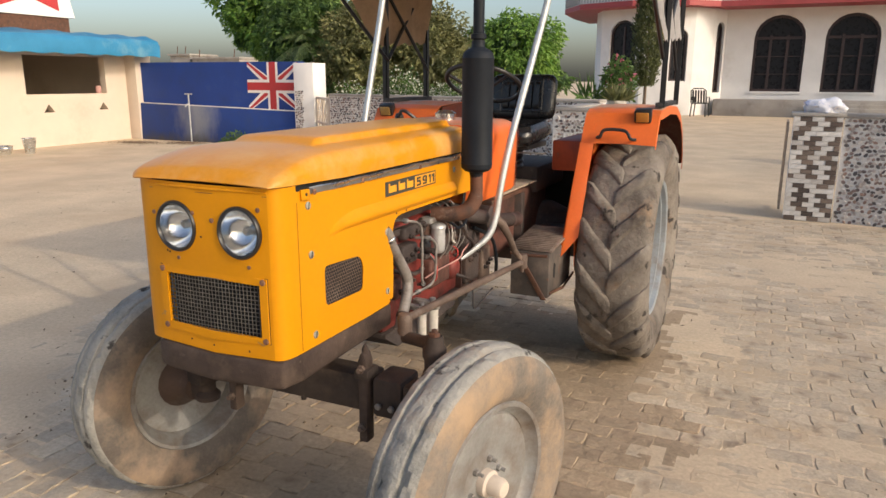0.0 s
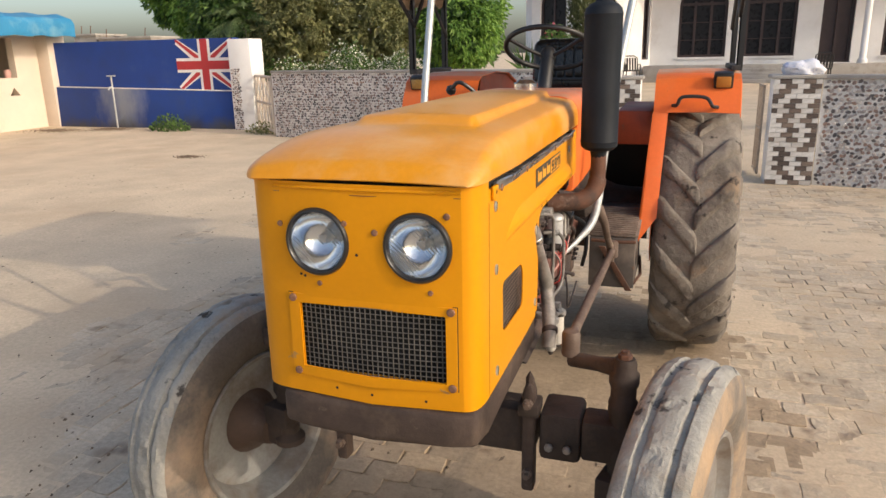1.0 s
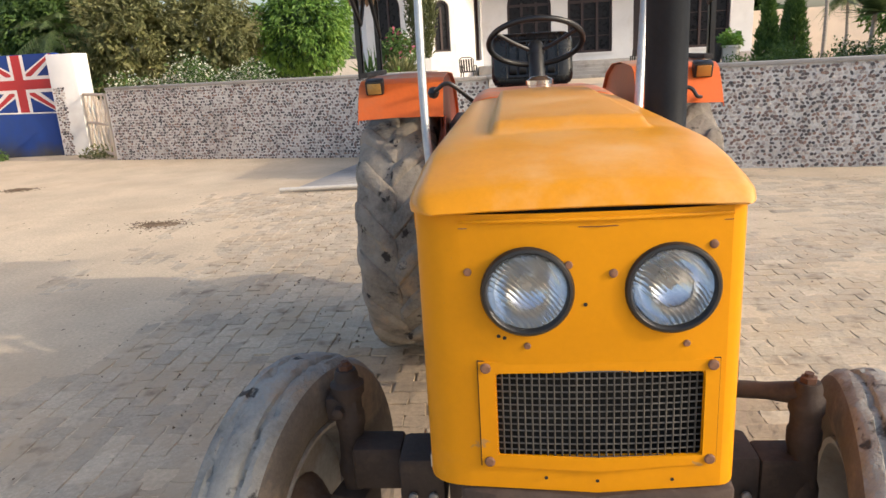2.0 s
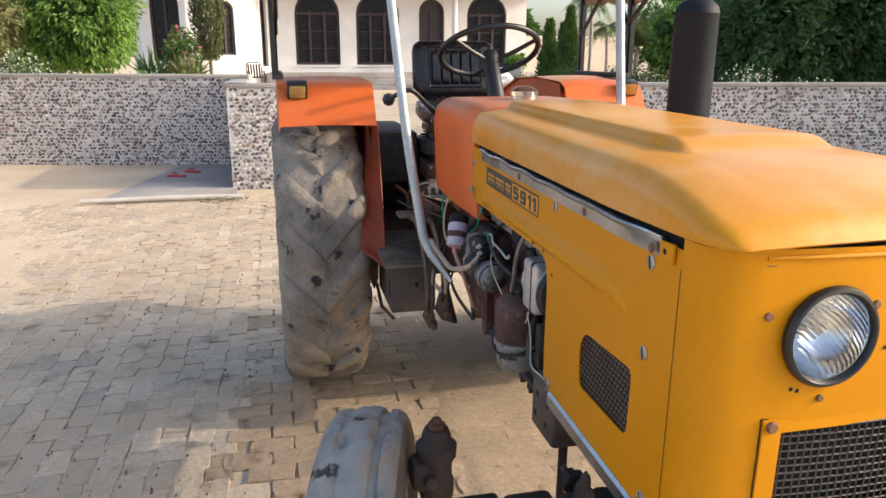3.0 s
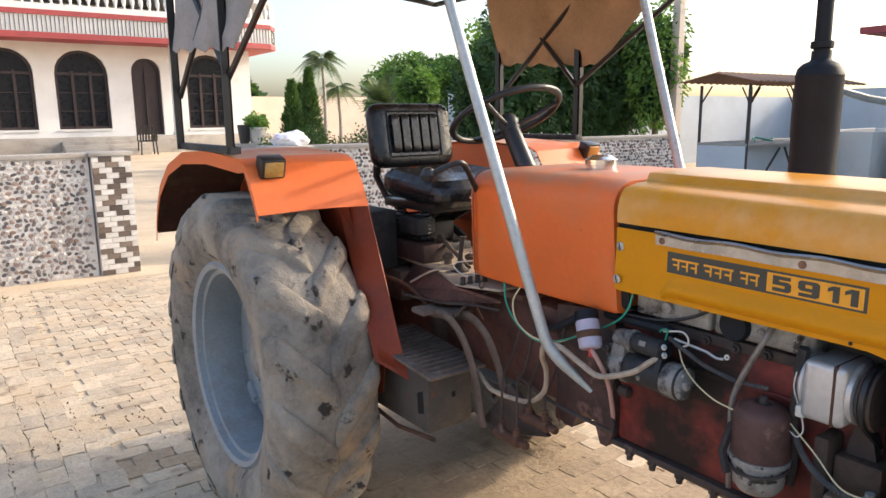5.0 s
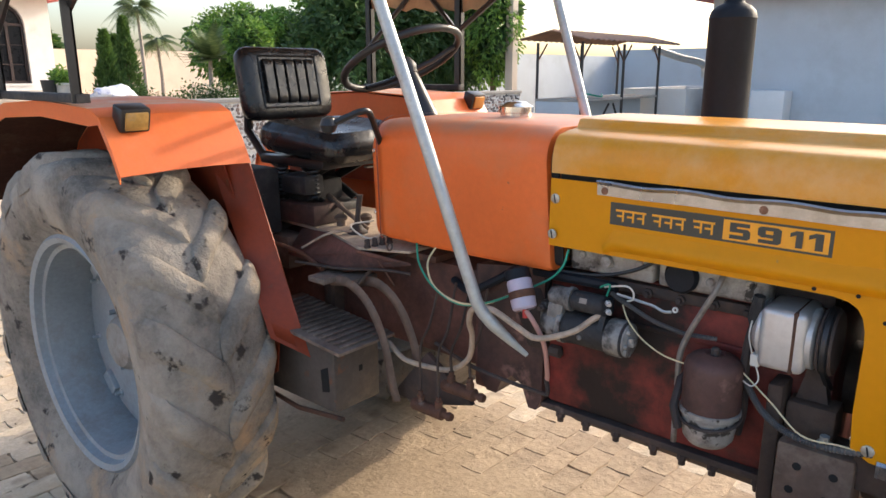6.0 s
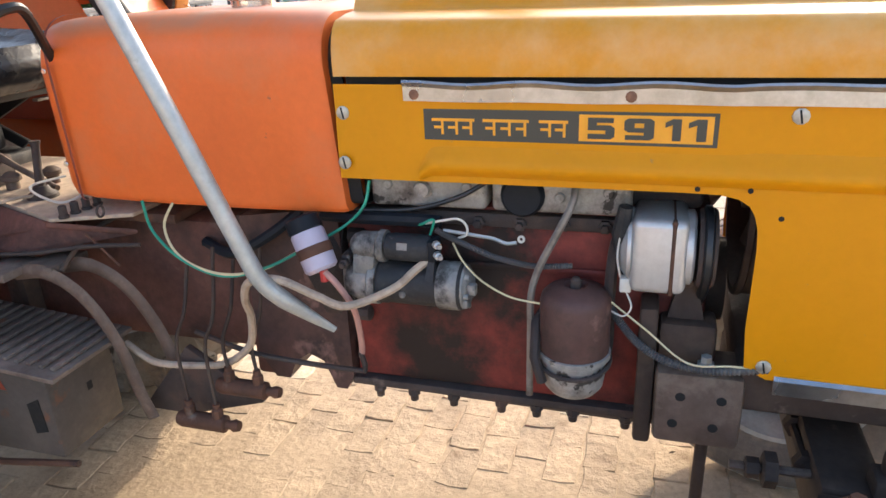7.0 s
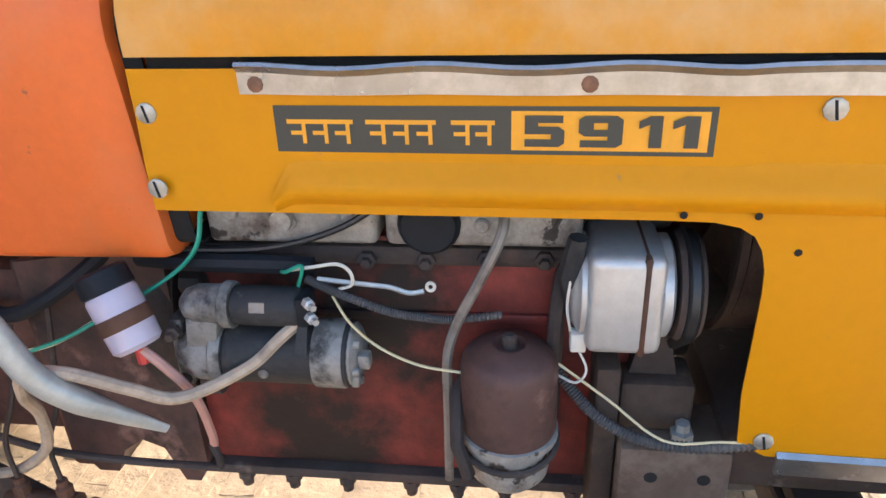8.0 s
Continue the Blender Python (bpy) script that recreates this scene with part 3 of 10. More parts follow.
def round_poly(pts, r, seg=4):
    """Rounds a polygon's corners; r: a radius or one for each corner."""
    out, n = [], len(pts)
    for i, p in enumerate(pts):
        p = Vector(p)
        a, b = Vector(pts[i - 1]), Vector(pts[(i + 1) % n])
        rr = r[i] if isinstance(r, (list, tuple)) else r
        da, db = (a - p), (b - p)
        rr = min(rr, da.length * 0.49, db.length * 0.49)
        if rr < 1e-5:
            out.append(tuple(p))
            continue
        s, e = p + da.normalized() * rr, p + db.normalized() * rr
        for k in range(seg + 1):
            t = k / seg
            out.append(tuple(s * (1 - t) ** 2 + p * 2 * t * (1 - t) + e * t * t))
    return out


def circle(cx, cy, r, n=28):
    return [(cx + r * math.cos(2 * math.pi * i / n), cy + r * math.sin(2 * math.pi * i / n)) for i in range(n)]


def bolt_head(bm, at, axis, r, h, slot=False):
    lathe(bm, [(r, 0), (r, h * 0.6), (r * 0.75, h), (0.001, h)], at, axis, 10)


def nz(x, y, s=1.0, o=0.0):
    return noise.noise(Vector((x * s, y * s, o)))


# ==== the ground ====
def cover(x, y):
    """How far dust buries the paving: 0 bare, 1 buried."""
    v = (-2.6 - x) * 0.45 + (1.6 - y) * 0.10 + 0.55 * nz(x, y, 0.55) + 0.35 * nz(x, y, 1.7, 4)
    if x > -0.2:
        v = 0.34 * nz(x, y, 0.8, 9) - 0.12 + 0.14 * math.exp(-((x - 0.3) / 0.9) ** 2 - ((y - 1.3) / 1.2) ** 2)
    v += 0.26 * math.exp(-((x + 0.75) / 0.6) ** 2 - ((y - 1.0) / 1.5) ** 2)
    return max(0.0, min(1.0, 0.5 + v))


def ground_z(x, y):
    z = 0.0
    if y > 10:
        z = 0.17 * min(1.0, (y - 10) / 22)
    if -9 < x < 9 and -5 < y < 8.6:
        z += -0.0120 + 0.0210 * cover(x, y) + 0.005 * nz(x, y, 2.3) + 0.003 * nz(x, y, 6, 2)
    return z


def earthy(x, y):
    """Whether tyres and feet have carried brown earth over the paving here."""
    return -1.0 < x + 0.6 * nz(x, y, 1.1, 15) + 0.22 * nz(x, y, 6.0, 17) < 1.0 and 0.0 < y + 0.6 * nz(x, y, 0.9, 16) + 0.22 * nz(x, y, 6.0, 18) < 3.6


def axis_steps(lo, hi, step, far):
    a = list(np.arange(lo, hi + step, step))
    d, left, right = step, [], []
    p = a[-1]
    while p < far:
        d *= 1.35
        p += d
        right.append(p)
    d, p = step, lo
    while p > -far:
        d *= 1.35
        p -= d
        left.append(p)
    return left[::-1] + a + right


gx, gy = axis_steps(-5, 5, 0.055, 900), axis_steps(-1.5, 7.2, 0.055, 900)
nx_, ny_ = len(gx), len(gy)
ground = quick("ground", [(x, y, ground_z(x, y)) for y in gy for x in gx],
               [(j * nx_ + i, j * nx_ + i + 1, (j + 1) * nx_ + i + 1, (j + 1) * nx_ + i) for j in range(ny_ - 1) for i in range(nx_ - 1)], "sand", kind="structure")
tagged(ground, "dusty sand-coloured yard ground with scattered litter", "ground")
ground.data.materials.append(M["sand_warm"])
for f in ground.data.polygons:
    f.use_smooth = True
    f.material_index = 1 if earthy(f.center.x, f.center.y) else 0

# ==== walls ====
def stone_mat(name):
    m = bpy.data.materials.new(name)
    m.use_nodes = True
    nt = m.node_tree
    p = nt.nodes["Principled BSDF"]
    rnd = nt.nodes.new("ShaderNodeNewGeometry").outputs["Random Per Island"]
    r = ramp_node(nt, [(0.0, (0.10, 0.09, 0.09)), (0.18, (0.24, 0.17, 0.145)), (0.34, (0.48, 0.42, 0.38)), (0.50, (0.15, 0.125, 0.12)), (0.62, (0.34, 0.30, 0.28)), (0.76, (0.64, 0.59, 0.54)), (0.92, (0.33, 0.22, 0.17)), (1.0, (0.24, 0.18, 0.15))])
    r.color_ramp.interpolation = "CONSTANT"
    nt.links.new(rnd, r.inputs["Fac"])
    n = tex_noise(nt, nt.nodes.new("ShaderNodeTexCoord").outputs["Object"], 25, 4)
    r2 = ramp_node(nt, [(0.25, (0.75, 0.75, 0.75)), (0.75, (1.2, 1.2, 1.2))])
    nt.links.new(n.outputs["Fac"], r2.inputs["Fac"])
    nt.links.new(mixed(nt, 1.0, r.outputs["Color"], r2.outputs["Color"], "MULTIPLY"), p.inputs["Base Color"])
    p.inputs["Roughness"].default_value = 0.7
    return m


M["pebble"] = stone_mat("pebble_cladding")


def pebbles(name, p0, p1, z0, z1, out, parent, rng, step=0.055):
    """Oval stones set on a wall face from p0 to p1; out: the side on which they stand, as a unit vector."""
    a, b = Vector((p0[0], p0[1], 0)), Vector((p1[0], p1[1], 0))
    d = (b - a)
    ln = d.length
    d.normalize()
    o = Vector(out)
    vs, fs = [], []
    rows = int((z1 - z0) / (step * 0.88))
    for j in range(rows):
        z = z0 + (j + 0.5) * (z1 - z0) / rows
        for i in range(int(ln / step)):
            u = (i + 0.5 + 0.5 * (j % 2)) * step + rng.uniform(-0.014, 0.014)
            if u > ln - 0.03 or u < 0.03:
                continue
            zz = z + rng.uniform(-0.012, 0.012)
            ra, rb, th = rng.uniform(0.022, 0.036), rng.uniform(0.016, 0.0255), rng.uniform(-1.2, 1.2)
            h = rng.uniform(0.008, 0.018)
            base = len(vs)
            for k, (s, hh) in enumerate(((1.0, -0.002), (0.72, h))):
                for q in range(7):
                    t = 2 * math.pi * q / 7 + 0.3 * k
                    e, g = ra * s * math.cos(t), rb * s * math.sin(t)
                    x, y = e * math.cos(th) - g * math.sin(th), e * math.sin(th) + g * math.cos(th)
                    vs.append(tuple(a + d * (u + x) + o * hh + Vector((0, 0, zz + y))))
            for q in range(7):
                r = (q + 1) % 7
                fs.append((base + q, base + r, base + 7 + r, base + 7 + q))
            fs.append(tuple(base + 7 + q for q in range(7)))
    return quick(name, vs, fs, "pebble", parent, kind="stuff", label="oval river pebbles in brown, grey and white")


def stone_wall(name, p0, p1, h, out, label, rng, thick=0.22, cap=True):
    a, b, o = Vector((*p0, 0)), Vector((*p1, 0)), Vector(out)
    z0 = -0.1
    bm = B()
    slab(bm, [a + Vector((0, 0, z0)), b + Vector((0, 0, z0)), b + Vector((0, 0, h)), a + Vector((0, 0, h))], -o * thick)
    w = part(name, bm, "grout", None, deg=0)
    tagged(w, label, "wall", kind="structure")
    pebbles("pebble_cladding", p0, p1, 0.0, h - 0.01, out, w, rng)
    if cap:
        bm = B()
        slab(bm, [a + o * 0.03 + Vector((0, 0, h + 0.002)), b + o * 0.03 + Vector((0, 0, h + 0.002)), b - o * (thick + 0.03) + Vector((0, 0, h + 0.002)), a - o * (thick + 0.03) + Vector((0, 0, h + 0.002))], (0, 0, 0.05), 0.006)
        part("coping", bm, "concrete", w, "pale worn cement coping")
    return w


rng = random.Random(7)
PEB = "low garden wall clad in oval river pebbles"
wall_l0, wall_l1 = Vector((2.26, 8.50)), Vector((8.6, 7.55))
nl = Vector((wall_l1 - wall_l0)).normalized()
stone_wall("wall_gate_left", tuple(wall_l0), tuple(wall_l1), 1.30, (nl.y, -nl.x, 0), PEB, rng)
stone_wall("wall_gate_right", (-1.47, 8.66), (-0.32, 8.62), 1.30, (-0.03, -1, 0), PEB, rng)
stone_wall("wall_return", (-1.47, 10.8), (-1.47, 8.66), 1.30, (-1, 0, 0), PEB, rng)
stone_wall("wall_boundary", (-7.75, 12.25), (-1.25, 10.746), 1.36, (-0.225, -0.974, 0), PEB, rng)


def tile_mat(name, a, b, c):
    m = bpy.data.materials.new(name)
    m.use_nodes = True
    nt = m.node_tree
    p = nt.nodes["Principled BSDF"]
    rnd = nt.nodes.new("ShaderNodeObjectInfo").outputs["Random"]
    r = ramp_node(nt, [(0.0, a), (0.5, b), (1.0, c)])
    nt.links.new(rnd, r.inputs["Fac"])
    n = tex_noise(nt, nt.nodes.new("ShaderNodeTexCoord").outputs["Object"], 30, 5)
    r2 = ramp_node(nt, [(0.25, (0.78, 0.77, 0.75)), (0.75, (1.15, 1.15, 1.15))])
    nt.links.new(n.outputs["Fac"], r2.inputs["Fac"])
    nt.links.new(mixed(nt, 1.0, r.outputs["Color"], r2.outputs["Color"], "MULTIPLY"), p.inputs["Base Color"])
    p.inputs["Roughness"].default_value = 0.6
    return m


M["ledge_light"] = tile_mat("pale_ledge_tile", (0.60, 0.57, 0.53), (0.72, 0.69, 0.65), (0.50, 0.46, 0.42))
M["ledge_dark"] = tile_mat("brown_ledge_tile", (0.07, 0.052, 0.044), (0.13, 0.095, 0.075), (0.22, 0.165, 0.13))


def tiled_pillar(name, x0, x1, y0, y1, h, label, rows=22, cols=4):
    bm = B()
    box(bm, x0, x1, y0, y1, -0.1, h, 0.004)
    p = part(name, bm, "grout", None)
    tagged(p, label, "pillar", kind="structure")
    bm = B()
    box(bm, x0 - 0.03, x1 + 0.03, y0 - 0.03, y1 + 0.03, h + 0.002, h + 0.045, 0.008)
    part("coping", bm, "concrete", p)
    tw, th = (x1 - x0) / cols, h / rows
    bm = B()
    box(bm, -tw / 2 + 0.002, tw / 2 - 0.002, -0.012, 0.004, -th / 2 + 0.002, th / 2 - 0.002, 0.0)
    mes = []
    for mat in ("ledge_light", "ledge_dark"):
        me = bpy.data.meshes.new("ledge_tile")
        bm.to_mesh(me)
        me.materials.append(M[mat])
        mes.append(me)
    bm.free()
    r = random.Random(3)
    for j in range(rows):
        off = (j % 2) * 0.5 * tw
        flip = r.random() < 0.5
        for i in range(cols + (1 if j % 2 else 0)):
            cx = x0 + (i + 0.5) * tw - (off if j % 2 else 0)
            sx = 1.0
            if j % 2 and i in (0, cols):
                cx, sx = (x0 + tw * 0.25, 0.5) if i == 0 else (x1 - tw * 0.25, 0.5)
            t = new("ledge_tile", mes[(i + flip) % 2 if r.random() < 0.92 else 0])
            t.parent = p
            t.matrix_basis = Matrix.LocRotScale((cx, y0 - r.uniform(0, 0.008), (j + 0.5) * th), None, (sx, 1, 1))
    return p


tiled_pillar("gate_pillar_left", 1.70, 2.24, 8.46, 8.86, 1.31, "gate pillar clad in mixed brown and white ledge tiles")
tiled_pillar("gate_pillar_right", -0.30, 0.10, 8.56, 8.90, 1.31, "gate pillar clad in mixed brown and white ledge tiles", cols=3)

# an open iron gate leaf, swung inwards
gate = thing("iron_gate", (1.66, 8.9, 0.05), "open rusty cream iron gate leaf at the pillar", "gate")
bm = B()
for y in (8.92, 9.20, 9.48):
    box(bm, 1.63, 1.66, y - 0.015, y + 0.015, 0.05, 1.22)
for z in (0.07, 0.65, 1.2):
    box(bm, 1.632, 1.658, 8.92, 9.48, z - 0.015, z + 0.015)
part("gate_frame", bm, "hose", gate)
for i in range(4):
    y = 8.99 + i * 0.13
    bm = B()
    slab(bm, [(1.64, y, 0.09), (1.64, y + 0.03, 0.09), (1.64, y + 0.03, 1.19), (1.64, y, 1.19)], (0.012, 0, 0))
    part("slat", bm, "hose", gate)

# concrete slab by the boundary wall, a pipe along its edge, and slippers
bm = B()
slab(bm, [(-3.0, 8.10, -0.02), (-1.40, 8.10, -0.02), (-1.49, 10.8, -0.02), (-2.35, 10.95, -0.02)], (0, 0, 0.05), 0.01)
tagged(part("concrete_apron", bm, "concrete"), "worn grey concrete apron before the pebble wall", "apron", kind="structure")
bm = B()
tube(bm, [(-3.15, 8.0, 0.045), (-2.2, 8.03, 0.05), (-1.32, 8.0, 0.04)], 0.028, 10)
tagged(part("drain_pipe", bm, "pvc"), "dusty white plastic pipe lying on the paving", "pipe")


def slipper(at, rz):
    s = thing("slipper", (*at, rz), "red rubber slipper lying on the concrete", "slipper", "pair of slippers")
    bm = B()
    m = pose(*at, 0, 0, rz)
    sole = round_poly([(-0.05, -0.14), (0.05, -0.14), (0.055, 0.14), (-0.055, 0.14)], 0.045)
    slab(bm, [m @ Vector((u, v, 0.0)) for u, v in sole], (0, 0, 0.018))
    part("sole", bm, "slipper", s)
    bm = B()
    tube(bm, [m @ Vector(p) for p in ((-0.045, -0.0, 0.018), (-0.03, 0.03, 0.05), (0, 0.06, 0.055), (0.03, 0.03, 0.05), (0.045, 0.0, 0.018))], 0.009, 6)
    part("strap", bm, "slipper", s)


slipper((-2.30, 9.75, 0.032), 70)
slipper((-2.12, 10.1, 0.032), 50)

# ==== the flag wall and the outbuilding ====
FY = 13.6
bm = B()
box(bm, -14.997, -9.55, FY, FY + 0.25, -0.1, 2.16)
flag_wall = part("wall_flag", bm, "blue_wall", deg=0)
tagged(flag_wall, "tall dark blue painted yard wall with a painted flag", "wall", kind="structure")
bm = B()
slab(bm, [(-14.997, FY - 0.16, -0.05), (-9.6, FY - 0.16, -0.05), (-9.6, FY - 0.12, 0.92), (-14.997, FY - 0.12, 1.04)], (0, 0.158, 0), 0.01)
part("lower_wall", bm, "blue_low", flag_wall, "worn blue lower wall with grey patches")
bm = B()
slab(bm, [(-14.997, FY - 0.125, 1.042), (-9.6, FY - 0.125, 0.922), (-9.6, FY - 0.004, 0.922), (-14.997, FY - 0.004, 1.042)], (0, 0, 0.022), 0.004)
part("ledge_top", bm, "grout", flag_wall, "chalky pale top edge of the lower wall")
# the painted flag: white field lines and red lines, each a thin coat on the wall
fx0, fx1, fz0, fz1 = -11.20, -9.56, 0.93, 2.15
fcx, fcz, fw, fh = (fx0 + fx1) / 2, (fz0 + fz1) / 2, fx1 - fx0, fz1 - fz0


def band(poly, mat, lift, name):
    bm = B()
    slab(bm, [(x, FY - lift, z) for x, z in poly], (0, 0.003, 0))
    return part(name, bm, mat, flag_wall, deg=0)


def diagonal(xa, za, xb, zb, w, mat, lift, name, shift=0.0):
    d = Vector((xb - xa, zb - za)).normalized()
    n = Vector((-d.y, d.x))
    pts = [Vector((xa, za)) + n * (shift - w / 2), Vector((xb, zb)) + n * (shift - w / 2), Vector((xb, zb)) + n * (shift + w / 2), Vector((xa, za)) + n * (shift + w / 2)]
    # keep inside the field
    q = [Vector((min(max(p.x, fx0), fx1), min(max(p.y, fz0), fz1))) for p in pts]
    band([tuple(p) for p in q], mat, lift, name)


for sx, sz in ((-1, -1), (-1, 1), (1, -1), (1, 1)):
    ex, ez = fcx + sx * fw / 2, fcz + sz * fh / 2
    ix, iz = fcx + sx * 0.06, fcz + sz * 0.05
    diagonal(ix, iz, ex, ez, 0.26, "flag_white", 0.006, "flag_diagonal")
    diagonal(ix, iz, ex, ez, 0.12, "flag_red", 0.009, "flag_diagonal", 0.02 * sx * sz)
band([(fcx - 0.17, fz0), (fcx + 0.17, fz0), (fcx + 0.17, fz1), (fcx - 0.17, fz1)], "flag_white", 0.012, "flag_cross")
band([(fx0, fcz - 0.17), (fx1, fcz - 0.17), (fx1, fcz + 0.17), (fx0, fcz + 0.17)], "flag_white", 0.013, "flag_cross")
band([(fcx - 0.10, fz0), (fcx + 0.10, fz0), (fcx + 0.10, fz1), (fcx - 0.10, fz1)], "flag_red", 0.016, "flag_cross")
band([(fx0, fcz - 0.10), (fx1, fcz - 0.10), (fx1, fcz + 0.10), (fx0, fcz + 0.10)], "flag_red", 0.017, "flag_cross")

bm = B()
box(bm, -9.54, -8.95, FY - 0.25, FY + 0.3, -0.1, 2.12, 0.01)
post = part("wall_post", bm, "white_wall")
tagged(post, "whitewashed gate post beside the blue wall", "post", kind="structure")
pebbles("pebble_cladding", (-9.53, FY - 0.25), (-9.25, FY - 0.25), 0.0, 1.45, (0, -1, 0), post, rng)
lg = thing("lattice_gate", (-8.7, 13.2, 0), "small cream lattice gate with dry weeds at its foot", "gate")
g0, g1 = Vector((-8.93, 13.45, 0)), Vector((-7.8, 12.3, 0))
gd = (g1 - g0)
for a, b in (((0.02, 0.08), (0.02, 1.3)), ((0.98, 0.08), (0.98, 1.3)), ((0.5, 0.08), (0.5, 1.3)), ((0, 1.28), (1, 1.28)), ((0, 0.12), (1, 0.12)), ((0, 0.7), (1, 0.7))):
    bm = B()
    tube(bm, [g0 + gd * a[0] + Vector((0, 0, a[1])), g0 + gd * b[0] + Vector((0, 0, b[1]))], 0.03, 6)
    part("gate_bar", bm, "cream_wall", lg)
for i in range(5):
    for zz in ((0.12, 0.7), (0.7, 1.28)):
        for s in (0, 1):
            bm = B()
            u0, u1 = i * 0.2, i * 0.2 + 0.2
            if s:
                u0, u1 = u1, u0
            tube(bm, [g0 + gd * u0 + Vector((0, 0, zz[0])), g0 + gd * u1 + Vector((0, 0, zz[1]))], 0.014, 5)
            part("lattice_bar", bm, "cream_wall", lg)

# low roofs of the next yard, seen over the wall
for x0, x1, z1 in ((-45.6, -43.4, 3.60), (-43.2, -38.2, 3.30)):
    fh = thing("far_shed", ((x0 + x1) / 2, 45, 0), "pale plastered shed in the next yard with a flat roof", "shed")
    bm = B()
    box(bm, x0, x1, 45, 48, -0.1, z1, 0.0)
    part("wall", bm, "concrete", fh)
    bm = B()
    box(bm, x0 - 0.15, x1 + 0.15, 44.8, 48.2, z1 + 0.002, z1 + 0.14, 0.0)
    part("roof", bm, "concrete", fh)
    for x in (x0 + 0.6, x1 - 0.7):
        bm = B()
        tube(bm, [(x, 45.2, z1 + 0.1), (x + 0.12, 45.2, z1 + 0.75)], 0.035, 5)
        part("roof_rod", bm, "rust", fh)

# tap and riser pipe
tap = thing("yard_tap", (-13.0, FY - 0.3, 0), "thin standing water pipe with a tap at the blue wall", "tap")
bm = B()
tube(bm, [(-13.0, FY - 0.3, -0.02), (-13.0, FY - 0.3, 1.30)], 0.02, 8)
part("riser", bm, "galv", tap)
bm = B()
tube(bm, [(-13.13, FY - 0.3, 1.32), (-12.87, FY - 0.3, 1.32)], 0.018, 8)
part("cross_handle", bm, "galv", tap)
bm = B()
tube(bm, [(-13.0, FY - 0.3, 1.05), (-13.0, FY - 0.42, 1.04), (-13.0, FY - 0.44, 0.98)], 0.02, 8)
part("tap_head", bm, "galv", tap)

ob_ = thing("outbuilding", (-16.5, 9, 0), "cream plastered outbuilding with a blue sheet awning", "building")
BX = -15.4


def wall_yz(u, v, w):
    return (BX - w, u, v)


bm = B()
plate(bm, [(2.0, -0.1), (13.97, -0.1), (13.97, 2.68), (2.0, 2.68)],
      [[(10.35, 1.32), (12.72, 1.32), (12.72, 2.28), (10.35, 2.28)], [(10.76, 0.86), (11.09, 0.86), (10.92, 1.07)], [(12.42, 0.88), (12.73, 0.88), (12.57, 1.08)]], wall_yz, 0.22)
part("wall", bm, "cream_wall", ob_, deg=0)
bm = B()
box(bm, BX - 6, BX - 0.25, 13.73, 13.96, -0.1, 2.68)
box(bm, BX - 6, BX - 5.8, 2.0, 13.73, -0.1, 2.68)
part("wall", bm, "cream_wall", ob_, deg=0)
bm = B()
box(bm, BX - 6.1, BX - 0.02, 2.0, 13.97, 2.684, 2.83)
part("roof", bm, "concrete", ob_)
bm = B()
box(bm, BX + 0.004, -15.0, FY - 0.19, 13.97, -0.1, 2.68, 0.004)
part("corner_pier", bm, "cream_wall", ob_)
bm = B()
box(bm, BX - 0.18, BX - 0.06, 10.2, 12.85, 1.17, 1.319)
part("window_sill", bm, "cream_wall", ob_)
bm = B()
lathe(bm, [(0.001, 0), (0.07, 0), (0.085, 0.12), (0.07, 0.2), (0.001, 0.2)], (BX - 0.12, 12.55, 1.322), (0, 0, 1), 14)
tagged(part("clay_jar", bm, "pink_tube"), "small clay jar standing in the window opening", "jar")
bm = B()
rows = []
for i in range(2, 70):
    y = i * 0.2
    a, b, c = 0.02 * math.sin(i * 1.3), 0.015 * math.sin(i * 0.9), 0.02 * math.sin(i * 1.7)
    rows.append([(BX + 0.04, y, 2.75), (BX + 0.5, y, 2.86 + a), (BX + 0.92, y, 2.74 + b), (BX + 1.0, y, 2.60), (BX + 0.98, y, 2.31 + c), (BX + 0.94, y, 2.31 + c), (BX + 0.93, y, 2.56), (BX + 0.86, y, 2.59), (BX + 0.48, y, 2.73), (BX + 0.04, y, 2.69)])
rings(bm, rows)
part("awning", bm, "awning", ob_, "blue corrugated sheet awning")
bm = B()
box(bm, BX - 0.3, BX + 0.35, 2.0, 11.5, 2.832, 3.22)
part("parapet_base", bm, "rust", ob_)
bm = B()
slab(bm, [(BX + 0.40, 2.0, 3.20), (BX + 0.40, 11.65, 3.20), (BX + 0.40, 11.25, 4.9), (BX + 0.40, 2.0, 4.9)], (-0.5, 0, 0))
par = part("parapet", bm, "white_wall", ob_, "white parapet with red painted panels")
for i in range(5):
    y1 = 11.22 - i * 1.75
    bm = B()
    slab(bm, [(BX + 0.403, y1, 3.34), (BX + 0.403, y1 - 0.8, 3.62), (BX + 0.403, y1 - 1.58, 3.34), (BX + 0.403, y1 - 1.5, 4.75), (BX + 0.403, y1 - 0.1, 4.75)], (0.004, 0, 0))
    part("red_panel", bm, "flag_red", par)
    for k in range(4):
        bm = B()
        c = Vector((BX + 0.412, y1 - 0.8, 4.18))
        d = Vector((0, math.cos(k * math.pi / 2), math.sin(k * math.pi / 2)))
        n = Vector((0, -d.z, d.y))
        slab(bm, [c, c + d * 0.16 + n * 0.09, c + d * 0.32, c + d * 0.16 - n * 0.09], (0.004, 0, 0))
        part("petal", bm, "flag_white", par)


